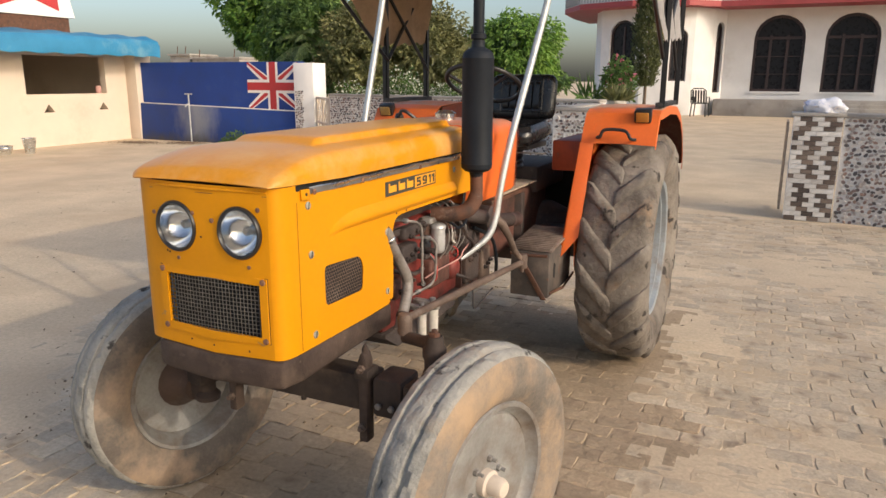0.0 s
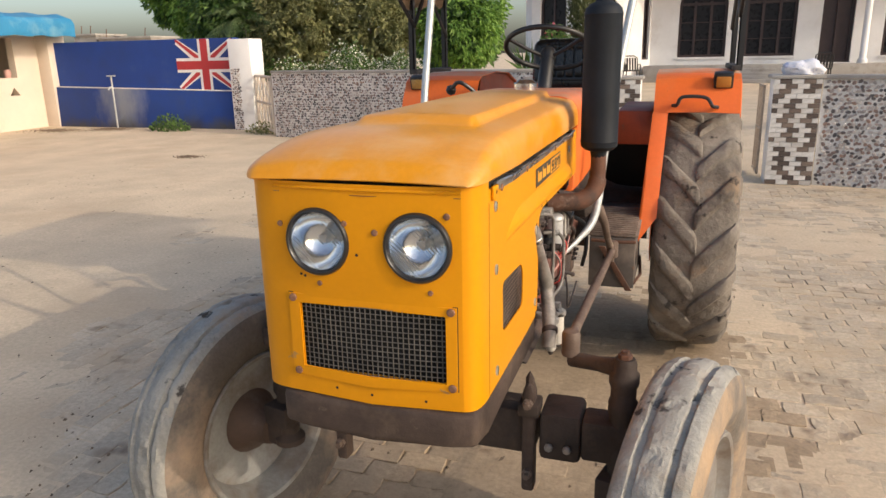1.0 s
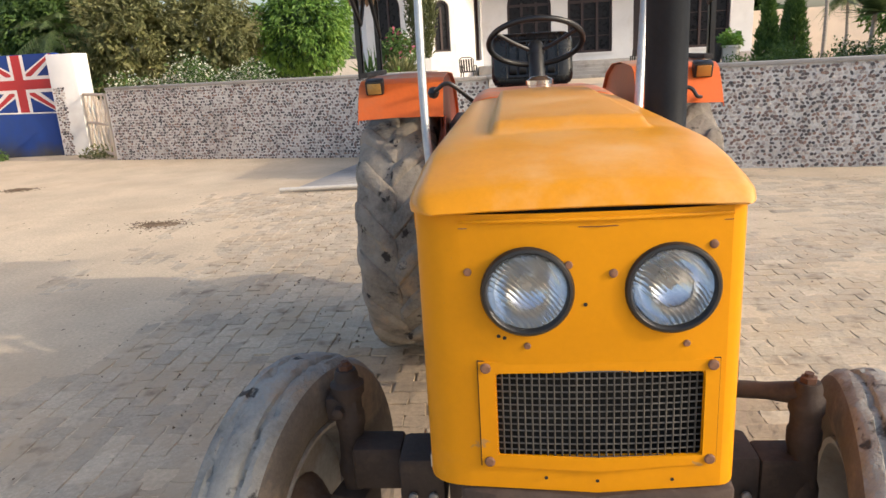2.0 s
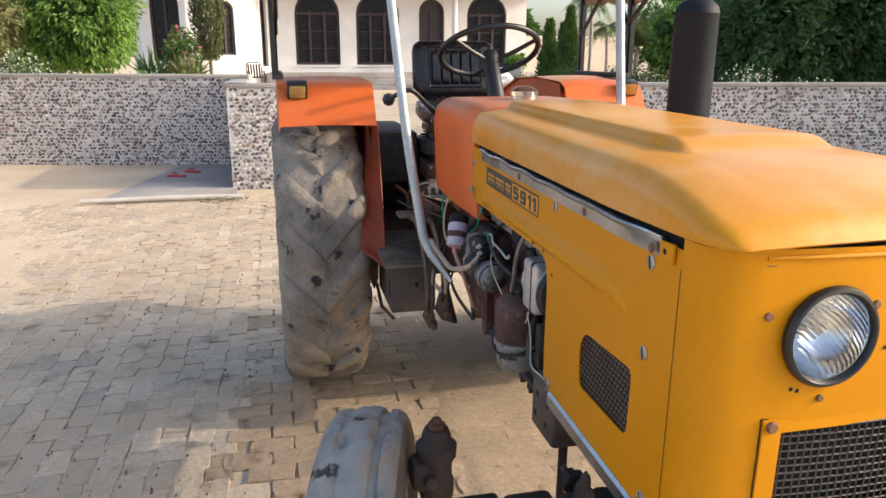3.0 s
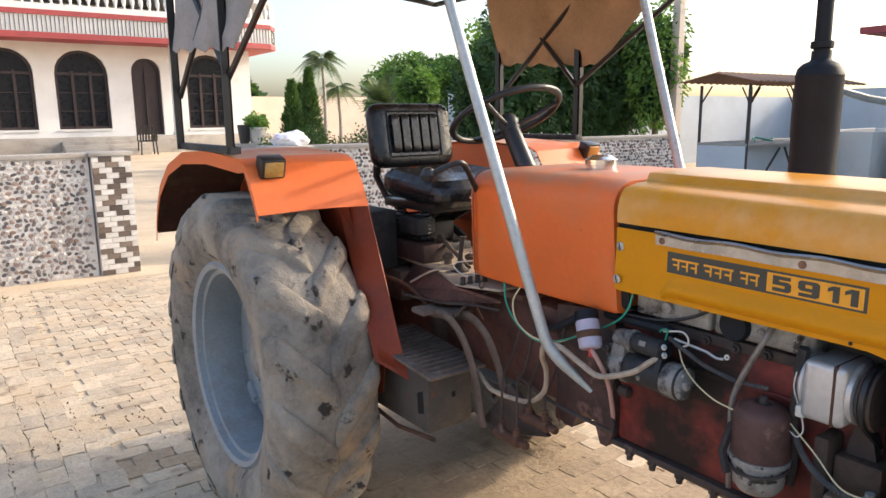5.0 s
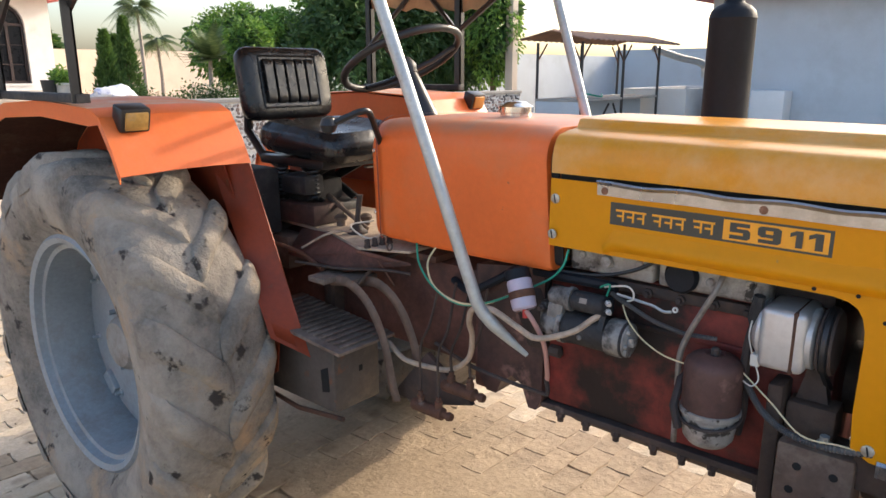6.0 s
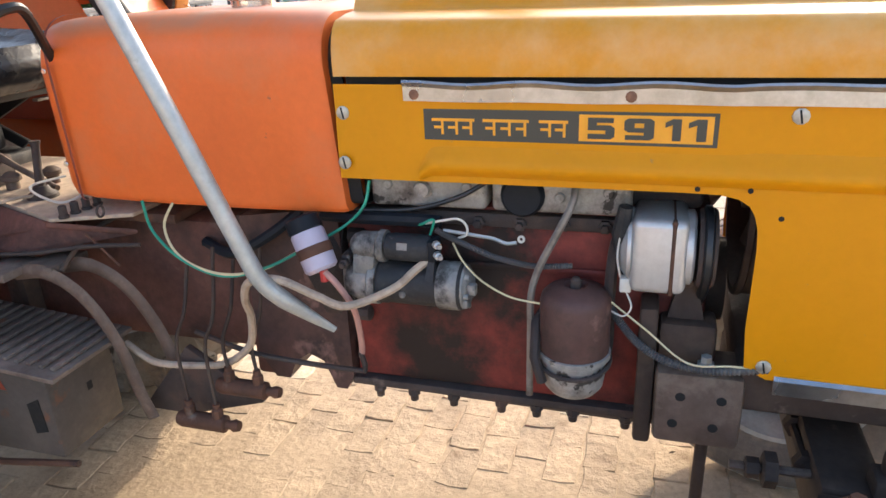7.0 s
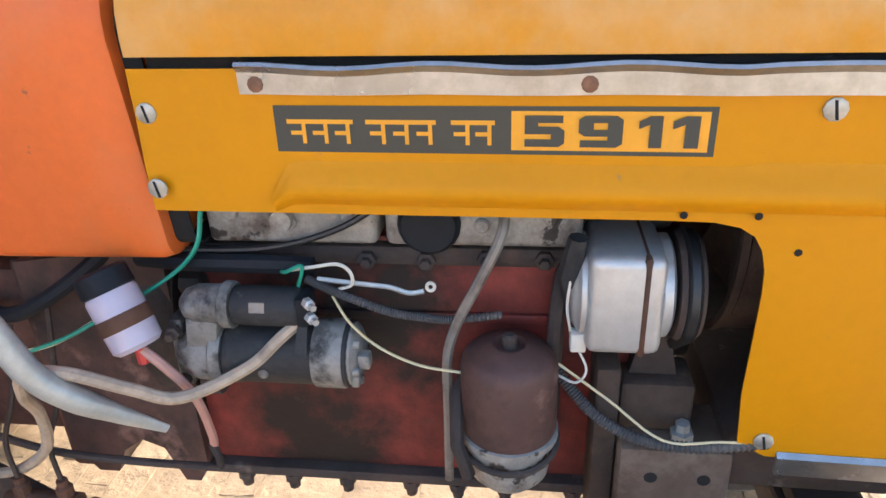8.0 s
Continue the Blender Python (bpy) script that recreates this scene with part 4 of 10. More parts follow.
def vessel(at, r, h, label):
    bm = B()
    lathe(bm, [(r * 0.62, 0), (r * 0.72, h * 0.3), (r * 0.9, h * 0.75), (r * 0.86, h * 0.86), (r, h), (r * 0.96, h), (r * 0.8, h * 0.86), (r * 0.6, 0.02), (0.001, 0.02)], at, (0, 0, 1), 20)
    tagged(part("steel_vessel", bm, "steel"), label, "pot", "vessels by the wall")


vessel((-14.25, 9.45, 0), 0.16, 0.36, "dented steel bucket standing by the cream wall")
vessel((-14.5, 9.0, 0), 0.2, 0.2, "shallow dark steel pan standing by the cream wall")

# ==== the house ====
HY_, HZ = 35.5, 0.17
house = thing("house", (4, HY_, HZ), "white two-storey house with arched windows and red bands", "house")


def arch(x0, x1, z0, z1, n=10):
    r = (x1 - x0) / 2
    spring = z1 - r * 0.95
    return [(x0, z0), (x1, z0)] + [((x0 + x1) / 2 + r * math.cos(a), spring + (z1 - spring) * math.sin(a)) for a in [math.pi * k / n for k in range(n + 1)]]


WIN = [(0.25, 2.40, 1.27, 4.70), (3.20, 5.35, 1.27, 4.70), (8.83, 10.93, 1.22, 4.72)]
DOOR = (6.35, 7.65, 0.95, 4.45)


def front(u, v, w):
    return (u, HY_ + w, v)


bm = B()
plate(bm, [(-1.0, HZ - 0.1), (12.0, HZ - 0.1), (12.0, 5.2), (-1.0, 5.2)], [arch(*w) for w in WIN] + [arch(*DOOR)], front, 0.35)
part("wall", bm, "white_wall", house, deg=0)
bm = B()
box(bm, 11.65, 12.0, HY_ + 0.36, HY_ + 8, HZ - 0.1, 5.2)
box(bm, -8.3, 12, HY_ + 8, HY_ + 8.3, HZ - 0.1, 5.2)
part("wall", bm, "white_wall", house, deg=0)


def arched_window(x0, x1, z0, z1, door=False):
    """A dark timber casement set back in an arched opening."""
    n = 10
    outer, inner = arch(x0 + 0.01, x1 - 0.01, z0 + 0.01, z1 - 0.01), arch(x0 + 0.12, x1 - 0.12, z0 + 0.12, z1 - 0.13)
    bm = B()
    plate(bm, outer, [inner], lambda u, v, w: (u, HY_ + 0.14 + w, v), 0.1)
    win = part("door" if door else "window", bm, "wood_dark", house, "dark timber arched casement", deg=0)
    bm = B()
    slab(bm, [(u, HY_ + 0.22, v) for u, v in inner], (0, 0.012, 0))
    part("pane", bm, "wood_dark" if door else "window_dark", win)
    spring = z1 - (x1 - x0) * 0.475
    for k in range(1, 3 if not door else 2):
        x = x0 + (x1 - x0) * k / (3 if not door else 2)
        bm = B()
        box(bm, x - 0.06, x + 0.06, HY_ + 0.13, HY_ + 0.21, z0 + 0.1, spring + 0.12)
        part("mullion", bm, "wood_dark", win)
    for z in [spring] + ([] if door else [z0 + (spring - z0) * q for q in (0.33, 0.66)]):
        bm = B()
        box(bm, x0 + 0.1, x1 - 0.1, HY_ + 0.145, HY_ + 0.205, z - (0.06 if z == spring else 0.02), z + (0.06 if z == spring else 0.02))
        part("transom", bm, "wood_dark", win)
    if not door:
        bm = B()
        box(bm, x0 - 0.05, x1 + 0.05, HY_ - 0.06, HY_ - 0.002, z0 - 0.09, z0 - 0.01)
        part("sill", bm, "white_wall", win)


for w in WIN:
    arched_window(*w)
arched_window(*DOOR, door=True)
# the round bay at the house's corner
bay = [(-7.15, 38.0), (-7.05, 35.2), (-6.5, 33.9), (-4.45, 33.1), (-3.4, 33.2), (-2.2, 33.75), (-1.45, 34.55), (-1.0, 35.49)]
bay_win = {2: (0.22, 0.86, 1.45, 4.5), 4: (0.18, 0.78, 1.72, 4.05), 6: (0.25, 0.85, 1.2, 4.4)}
for i, ((xa, ya), (xb, yb)) in enumerate(zip(bay, bay[1:])):
    a = Vector((xa, ya, 0))
    d = Vector((xb - xa, yb - ya, 0))
    L = d.length
    d.normalize()
    o = Vector((d.y, -d.x, 0))

    def bay_place(u, v, w, a=a, d=d, o=o):
        return a + d * u - o * w + Vector((0, 0, v))

    holes = []
    if i in bay_win:
        f0, f1, z0, z1 = bay_win[i]
        holes = [arch(L * f0, L * f1, z0, z1)]
    bm = B()
    plate(bm, [(0, HZ - 0.1), (L, HZ - 0.1), (L, 5.2), (0, 5.2)], holes, bay_place, 0.25)
    part("bay_wall", bm, "white_wall", house, deg=0)
    if holes:
        x0, x1 = L * f0, L * f1
        bm = B()
        plate(bm, arch(x0 + 0.01, x1 - 0.01, z0 + 0.01, z1 - 0.01), [arch(x0 + 0.10, x1 - 0.10, z0 + 0.1, z1 - 0.1)], lambda u, v, w: bay_place(u, v, 0.1 + w), 0.08)
        w_ = part("window", bm, "wood_dark", house, "dark arched bay window", deg=0)
        bm = B()
        slab(bm, [bay_place(u, v, 0.17) for u, v in arch(x0 + 0.08, x1 - 0.08, z0 + 0.08, z1 - 0.08)], -o * 0.012)
        part("pane", bm, "window_dark", w_)
        bm = B()
        slab(bm, [bay_place(u, v, 0.12) for u, v in ((( x0 + x1) / 2 - 0.05, z0 + 0.1), ((x0 + x1) / 2 + 0.05, z0 + 0.1), ((x0 + x1) / 2 + 0.05, z1 - 0.3), ((x0 + x1) / 2 - 0.05, z1 - 0.3))], -o * 0.05)
        part("mullion", bm, "wood_dark", w_)
# plinth, steps, porch columns
bm = B()
box(bm, -1.2, 12.4, HY_ - 1.4, HY_ - 0.002, HZ - 0.1, 0.92, 0.02)
part("plinth", bm, "concrete", house)
for i in range(4):
    bm = B()
    box(bm, 3.0, 6.3, HY_ - 1.4 - 0.32 * (4 - i), HY_ - 1.402 - 0.32 * (3 - i), HZ - 0.1, HZ + 0.15 * (i + 1), 0.01)
    part("step", bm, "concrete", house)
for x in (7.95,):
    bm = B()
    lathe(bm, [(0.20, 0), (0.20, 0.15), (0.14, 0.22), (0.13, 4.0), (0.19, 4.12), (0.19, 4.2)], (x, HY_ - 1.0, 0.92), (0, 0, 1), 16)
    part("column", bm, "white_wall", house)
# balcony slab with its ribbed band and red lines
edge = [(-9.0, HY_ + 2.5), (-8.7, HY_ - 0.4), (-7.4, HY_ - 2.5), (-4.8, HY_ - 3.4), (-2.4, HY_ - 3.0), (-1.2, HY_ - 1.7), (11.0, HY_ - 1.7), (12.6, HY_ - 1.5), (13.2, HY_ - 0.6), (13.3, HY_ + 3)]


def edge_band(name, z0, z1, out, mat, n_=0):
    bm = B()
    slab(bm, [(x, y - out, z0) for x, y in edge] + [(13.3 if n_ == 0 else 13.2, HY_ + 6, z0), (-9.0, HY_ + 6, z0)], (0, 0, z1 - z0))
    return part(name, bm, mat, house, deg=0)


edge_band("balcony_slab", 4.98, 5.22, 0.0, "red_band")
edge_band("balcony_band", 5.222, 5.90, -0.06, "white_wall")
edge_band("balcony_rim", 5.902, 6.10, 0.03, "red_band")
edge_band("balcony_floor", 6.102, 6.35, -0.03, "white_wall")
rib_bm = B()
for (xa, ya), (xb, yb) in zip(edge, edge[1:]):
    L = math.hypot(xb - xa, yb - ya)
    for i in range(int(L / 0.16)):
        t = (i + 0.5) / int(L / 0.16)
        x, y = xa + (xb - xa) * t, ya + (yb - ya) * t
        box(rib_bm, x - 0.011, x + 0.011, y + 0.03, y + 0.07, 5.24, 5.88)
part("balcony_ribs", rib_bm, "iron", house, "fine dark upright bars along the balcony band", deg=0, kind="stuff")
bal = []
for (xa, ya), (xb, yb) in zip(edge, edge[1:]):
    L = math.hypot(xb - xa, yb - ya)
    for i in range(int(L / 0.34)):
        t = (i + 0.5) / int(L / 0.34)
        bal.append((xa + (xb - xa) * t, ya + (yb - ya) * t + 0.12))
bmb = B()
lathe(bmb, [(0.07, 0), (0.05, 0.08), (0.1, 0.3), (0.05, 0.6), (0.07, 0.72)], (0, 0, 0), (0, 0, 1), 8)
bme = bpy.data.meshes.new("baluster")
bmb.to_mesh(bme)
bmb.free()
bme.materials.append(M["white_wall"])
for x, y in bal:
    o = new("baluster", bme)
    o.parent, o.matrix_parent_inverse = house, house.matrix_basis.inverted()
    o.matrix_basis = pose(x, y, 6.352)
edge_band("balcony_rail", 7.075, 7.22, -0.05, "white_wall")
bm = B()
box(bm, -6.0, 10.0, HY_ + 3, HY_ + 8, 6.36, 9.6)
part("upper_storey", bm, "white_wall", house, deg=0)
bm = B()
box(bm, -6.5, 10.5, HY_ + 2.5, HY_ + 8.4, 9.602, 9.9)
part("roof", bm, "red_band", house, deg=0)

# ==== the far side of the yard ====
bm = B()
box(bm, 9.2, 26, 14.6, 14.9, -0.1, 2.25)
box(bm, 25.7, 26, 2.0, 14.6, -0.1, 2.5)
tagged(part("wall_far", bm, "pale_wall", deg=0), "pale blue-white plastered compound wall", "wall", kind="structure")
bm = B()
box(bm, 12, 34, 44, 44.3, -0.1, 3.0)
tagged(part("wall_back", bm, "cream_wall", deg=0), "cream compound wall far behind the garden", "wall", kind="structure")
bm = B()
rows = []
for z, s in ((-0.1, 0.115), (9.0, 0.085)):
    rows.append([(13.2 + a * s, 11.0 + b * s, z) for a, b in ((-1, -1), (1, -1), (1, 1), (-1, 1))])
rings(bm, rows)
tagged(part("concrete_pole", bm, "cream_wall", deg=20), "square concrete utility pole behind the low wall", "pole")

sh = thing("market_stall", (12, 8.5, 0), "rusty sheet-roofed stall frame with a grey counter", "stall")
SX0, SX1, SY0, SY1 = 11.1, 14.7, 7.8, 8.85
ROOFZ = 2.26
for x, y in ((SX0, SY0), ((SX0 + SX1) / 2, SY0), (SX1, SY0), (SX0, SY1), ((SX0 + SX1) / 2, SY1), (SX1, SY1)):
    bm = B()
    tube(bm, [(x, y, -0.02), (x, y, ROOFZ - 0.02)], 0.03, 6)
    part("post", bm, "iron", sh)
    for dx in (-0.35, 0.35):
        if SX0 <= x + dx <= SX1:
            bm = B()
            tube(bm, [(x, y, ROOFZ - 0.4), (x + dx, y, ROOFZ - 0.03)], 0.018, 5)
            part("brace", bm, "rust", sh)
bm = B()
rows = []
for i in range(40):
    x = SX0 - 0.35 + i * (SX1 - SX0 + 0.7) / 39
    w = 0.012 * (1 if i % 2 else -1)
    rows.append([(x, SY0 - 0.35, ROOFZ + 0.02 + w), (x, (SY0 + SY1) / 2, ROOFZ + 0.22 + w), (x, SY1 + 0.3, ROOFZ + 0.05 + w), (x, SY1 + 0.3, ROOFZ + 0.035 + w), (x, (SY0 + SY1) / 2, ROOFZ + 0.2 + w), (x, SY0 - 0.35, ROOFZ + w)])
rings(bm, rows)
part("roof", bm, "rust_roof", sh, "rusty corrugated roof sheets", deg=20)
bm = B()
box(bm, SX0 - 0.05, SX1 + 0.05, SY0 - 0.02, SY1, 1.06, 1.11, 0.01)
part("counter", bm, "concrete", sh)
bm = B()
box(bm, SX0, SX1, SY0 + 0.4, SY0 + 0.45, 0.0, 1.058)
part("front_panel", bm, "pale_wall", sh, "pale grey panel under the counter")
bm = B()
box(bm, SX0 - 0.04, SX0, SY0, SY1, 0.0, 1.058)
part("end_panel", bm, "pale_wall", sh, "pale grey end panel")
for a, b in (((11.6, 0.1), (12.5, 0.98)), ((13.3, 0.1), (12.7, 0.98))):
    bm = B()
    tube(bm, [(a[0], SY0 + 0.1, a[1]), (b[0], SY0 + 0.1, b[1])], 0.025, 6)
    part("strut", bm, "iron", sh)
bm = B()
cable(bm, [(11.9, 8.1, 1.125), (12.2, 8.3, 1.19), (12.6, 8.15, 1.125), (12.9, 8.3, 1.17)], 0.02)
tagged(part("rope", bm, "green"), "short green rope lying on the stall counter", "rope")

bl = thing("side_building", (19, 4, 0), "pale plastered building with a red-edged roof slab", "building")
bm = B()
box(bm, 15.2, 24, -6, 6.8, -0.1, 3.3)
part("wall", bm, "pale_wall", bl, deg=0)
bm = B()
box(bm, 14.5, 24.5, -6.5, 7.45, 3.302, 3.44)
part("roof_slab", bm, "red_band", bl, deg=0)
bm = B()
box(bm, 14.8, 24.5, -6.5, 6.9, 3.442, 4.3)
part("parapet", bm, "white_wall", bl, deg=0)
bm = B()
box(bm, 14.6, 15.19, 4.9, 5.6, 0.0, 1.25, 0.02)
part("block", bm, "white_wall", bl)
tank = thing("trough", (15, 7.4, 0), "white plastered water trough with a pump pipe", "trough")
bm = B()
plate(bm, [(13.6, 7.2), (17.5, 7.2), (17.5, 8.9), (13.6, 8.9)], [[(13.8, 7.4), (17.3, 7.4), (17.3, 8.7), (13.8, 8.7)]], lambda u, v, w: (u + 1.4, v, w - 0.02), 1.27)
part("basin", bm, "white_wall", tank, deg=0)
bm = B()
cable(bm, [(15.3, 8.2, 2.2), (16.4, 8.0, 2.0), (17.4, 7.8, 1.85), (17.55, 7.75, 1.5)], 0.09, 10)
part("pump_pipe", bm, "galv", tank)


# ==== the tractor ====
tractor = thing("tractor", (0, 1.5, 0), "old yellow and orange farm tractor parked on dusty paving", "tractor")


def rside(y):
    """Where the right side sheet runs, in x."""
    return -0.300 + 0.034 * (y - 0.2) / 1.2


def lside(y):
    return 0.252 + 0.006 * (y - 0.2) / 1.2


# -- front sheet
def face_place(u, v, w):
    return (u, 0.0 + w + 0.010 * (v - 1.18) ** 2 + 0.02 * (u / 0.25) ** 2, v)


FACE_Z0, FACE_Z1 = 0.925, 1.434
outer = [(-0.225, FACE_Z0), (0.0, FACE_Z0 - 0.004), (0.215, FACE_Z0), (0.215, 1.1), (0.215, 1.28), (0.215, FACE_Z1), (0.07, FACE_Z1), (-0.07, FACE_Z1), (-0.225, FACE_Z1), (-0.225, 1.28), (-0.225, 1.1)]
LAMPS = ((-0.115, 1.302), (0.121, 1.302))
GR = (-0.172, 0.178, 0.992, 1.152)
bm = B()
plate(bm, outer, [circle(x, z, 0.0725) for x, z in LAMPS] + [round_poly([(GR[0], GR[2]), (GR[1], GR[2]), (GR[1], GR[3]), (GR[0], GR[3])], 0.008)], face_place, 0.003)
for sgn, xe, ys in ((-1, rside, -0.225), (1, lside, 0.215)):
    rows = []
    for v in np.linspace(FACE_Z0, FACE_Z1, 7):
        y0 = face_place(ys, v, 0)[1]
        row = []
        for k in range(9):
            t = k / 8
            p0, p1, p2, p3 = Vector((ys, y0)), Vector((xe(0.0) * 0.99, y0 + 0.006)), Vector((xe(0.05), 0.065)), Vector((xe(0.1), 0.10))
            q = p0 * (1 - t) ** 3 + p1 * 3 * t * (1 - t) ** 2 + p2 * 3 * t * t * (1 - t) + p3 * t ** 3
            row.append((q.x, q.y, v))
        rows.append(row)
    rings(bm, rows, closed=False)
front_sheet = part("front_sheet", bm, "yellow", tractor, "yellow sheet-metal nose panel with two lamp holes", deg=35)
bm = B()
tube(bm, [face_place(x, 1.422, 0.0005) for x in np.linspace(-0.225, 0.215, 9)], 0.004, 6)
part("rolled_edge", bm, "yellow", front_sheet)
# dark hairline strip that paints shade into the nose crease
bm = B()
plate(bm, [(-0.225, 1.4100), (0.0, 1.4094), (0.215, 1.4100), (0.215, 1.4115), (0.0, 1.4108), (-0.225, 1.4115)], [], lambda u, v, w: face_place(u, v, -0.0008 + w), 0.0006)
part("fold_line", bm, "rust", front_sheet, "dark strip painting the crease shade under the nose edge", deg=0)
# grille frame, with its slightly sagging lower bar
bm = B()
go = [(-0.203, 0.972), (0.0, 0.966), (0.204, 0.975), (0.204, 1.172), (-0.203, 1.174)]
gi = [(-0.174, 0.996), (0.0, 0.992), (0.180, 0.992), (0.180, 1.152), (-0.174, 1.154)]
plate(bm, go, [gi], lambda u, v, w: face_place(u, v, -0.005 + w), 0.0045)
# thin black plate behind the frame, drawn as the shadow of its gap
gap_shade_out = [(-0.2048, 0.9705), (0.0, 0.9642), (0.2058, 0.9733), (0.2058, 1.1738), (-0.2048, 1.1758)]
gap_shade_in = [(-0.196, 0.979), (0.0, 0.973), (0.197, 0.982), (0.197, 1.165), (-0.196, 1.167)]
gbm = B()
plate(gbm, gap_shade_out, [gap_shade_in], lambda u, v, w: face_place(u, v, -0.0012 + w), 0.001)
part("gasket", gbm, "muffler", front_sheet, "dark outline painting the gap shadow round the grille frame")
gframe = part("grille_frame", bm, "yellow", front_sheet, "yellow bolted grille frame")
for x, z in ((-0.190, 1.164), (0.192, 1.163), (-0.189, 0.982), (0.193, 0.984)):
    bm = B()
    bolt_head(bm, face_place(x, z, -0.005), (0, -1, 0), 0.0095, 0.005)
    part("bolt", bm, "bolt_rust", gframe)
# grille wires, and the radiator behind
bm = B()
nvw, nhw = 28, 13
for i in range(nvw + 1):
    x = GR[0] - 0.003 + (GR[1] - GR[0] + 0.006) * i / nvw
    tube(bm, [face_place(x, z, 0.004 + 0.0015 * ((i + k) % 2)) for k, z in enumerate(np.linspace(GR[2] - 0.003, GR[3] + 0.003, 9))], 0.0017, 4)
for j in range(nhw + 1):
    z = GR[2] - 0.002 + (GR[3] - GR[2] + 0.004) * j / nhw
    tube(bm, [face_place(x, z, 0.0055) for x in np.linspace(GR[0] - 0.004, GR[1] + 0.004, 12)], 0.0018, 4)
part("grille_mesh", bm, "mesh_wire", front_sheet, "dark woven wire grille", deg=0)
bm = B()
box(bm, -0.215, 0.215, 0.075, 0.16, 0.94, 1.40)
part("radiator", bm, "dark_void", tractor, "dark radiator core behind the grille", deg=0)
# small bolts on the face
for x, z, r in ((-0.213, 1.336, 0.007), (-0.047, 1.347, 0.007), (0.025, 1.331, 0.0075), (0.185, 1.372, 0.0075), (-0.117, 1.205, 0.006), (0.147, 1.203, 0.006)):
    bm = B()
    bolt_head(bm, face_place(x, z, 0), (0, -1, 0), r, 0.0035)
    part("bolt", bm, "bolt_rust", front_sheet)
for x, z in ((-0.02, 1.278), (-0.165, 1.222), (-0.155, 1.219), (0.0, 0.945), (0.13, 0.944), (-0.09, 0.95)):
    bm = B()
    lathe(bm, [(0.0035, 0), (0.0035, 0.0005), (0.0001, 0.0005)], face_place(x, z, -0.0002), (0, -1, 0), 8)
    part("drill_hole", bm, "dark_void", front_sheet)
# head lamps
for x, z in LAMPS:
    c = face_place(x, z, 0)
    bm = B()
    lathe(bm, [(0.0720, 0.012), (0.0775, 0.001), (0.0778, -0.005), (0.0745, -0.010), (0.0700, -0.011), (0.0665, -0.007), (0.0655, 0.010)], c, (0, 1, 0), 44, closed=True)
    lamp = part("head_lamp", bm, "black", tractor, "round head lamp in a black rubber ring")
    bm = B()
    lathe(bm, [(0.0660, 0.002), (0.062, 0.016), (0.052, 0.034), (0.036, 0.048), (0.018, 0.056), (0.0005, 0.058)], c, (0, 1, 0), 40)
    bmesh.ops.delete(bm, geom=[f for f in bm.faces if len(f.verts) > 4], context="FACES")
    part("reflector", bm, "reflector", lamp)
    bm = B()
    lathe(bm, [(0.014, 0.055), (0.014, 0.030), (0.009, 0.024), (0.0005, 0.023)], c, (0, 1, 0), 14)
    part("bulb_shield", bm, "alu", lamp)
    bm = B()
    lathe(bm, [(0.0655, 0.002), (0.0655, -0.002), (0.050, -0.007), (0.028, -0.011), (0.0005, -0.012), (0.0005, -0.009), (0.028, -0.008), (0.050, -0.004), (0.063, 0.001)], c, (0, 1, 0), 40)
    g = part("lens", bm, "lens", lamp, "fluted clear lamp glass")
    g.visible_shadow = False

# -- bumper, the brown front carrier under the face
bm = B()
slab(bm, [(-0.245, 0.015, 0.921), (-0.18, -0.004, 0.921), (0.0, -0.010, 0.920), (0.18, -0.004, 0.921), (0.245, 0.015, 0.921), (0.25, 0.10, 0.921), (0.25, 0.66, 0.921), (-0.25, 0.66, 0.921), (-0.25, 0.10, 0.921)], (0, 0, -0.085), 0.014)
part("front_carrier", bm, "axle", tractor, "rusty brown cast front carrier", deg=35)

# block digits in a unit box: outline and holes
DIGITS = {
    "1": ([(0.46, 0), (1, 0), (1, 1), (0.46, 1), (0.0, 0.84), (0.0, 0.60), (0.46, 0.74)], []),
    "5": ([(0, 0), (0.86, 0), (1, 0.12), (1, 0.52), (0.86, 0.65), (0.34, 0.65), (0.34, 0.77), (0.96, 0.77), (0.96, 1), (0, 1), (0, 0.41), (0.66, 0.41), (0.66, 0.24), (0, 0.24)], []),
    "9": ([(0.04, 0), (0.86, 0), (1, 0.12), (1, 0.88), (0.86, 1), (0.14, 1), (0, 0.88), (0, 0.47), (0.14, 0.35), (0.66, 0.35), (0.66, 0.22), (0.04, 0.22)], [[(0.34, 0.56), (0.66, 0.56), (0.66, 0.78), (0.34, 0.78)]]),
}

# -- hood
HOOD_R, HOOD_F = 1.375, -0.003


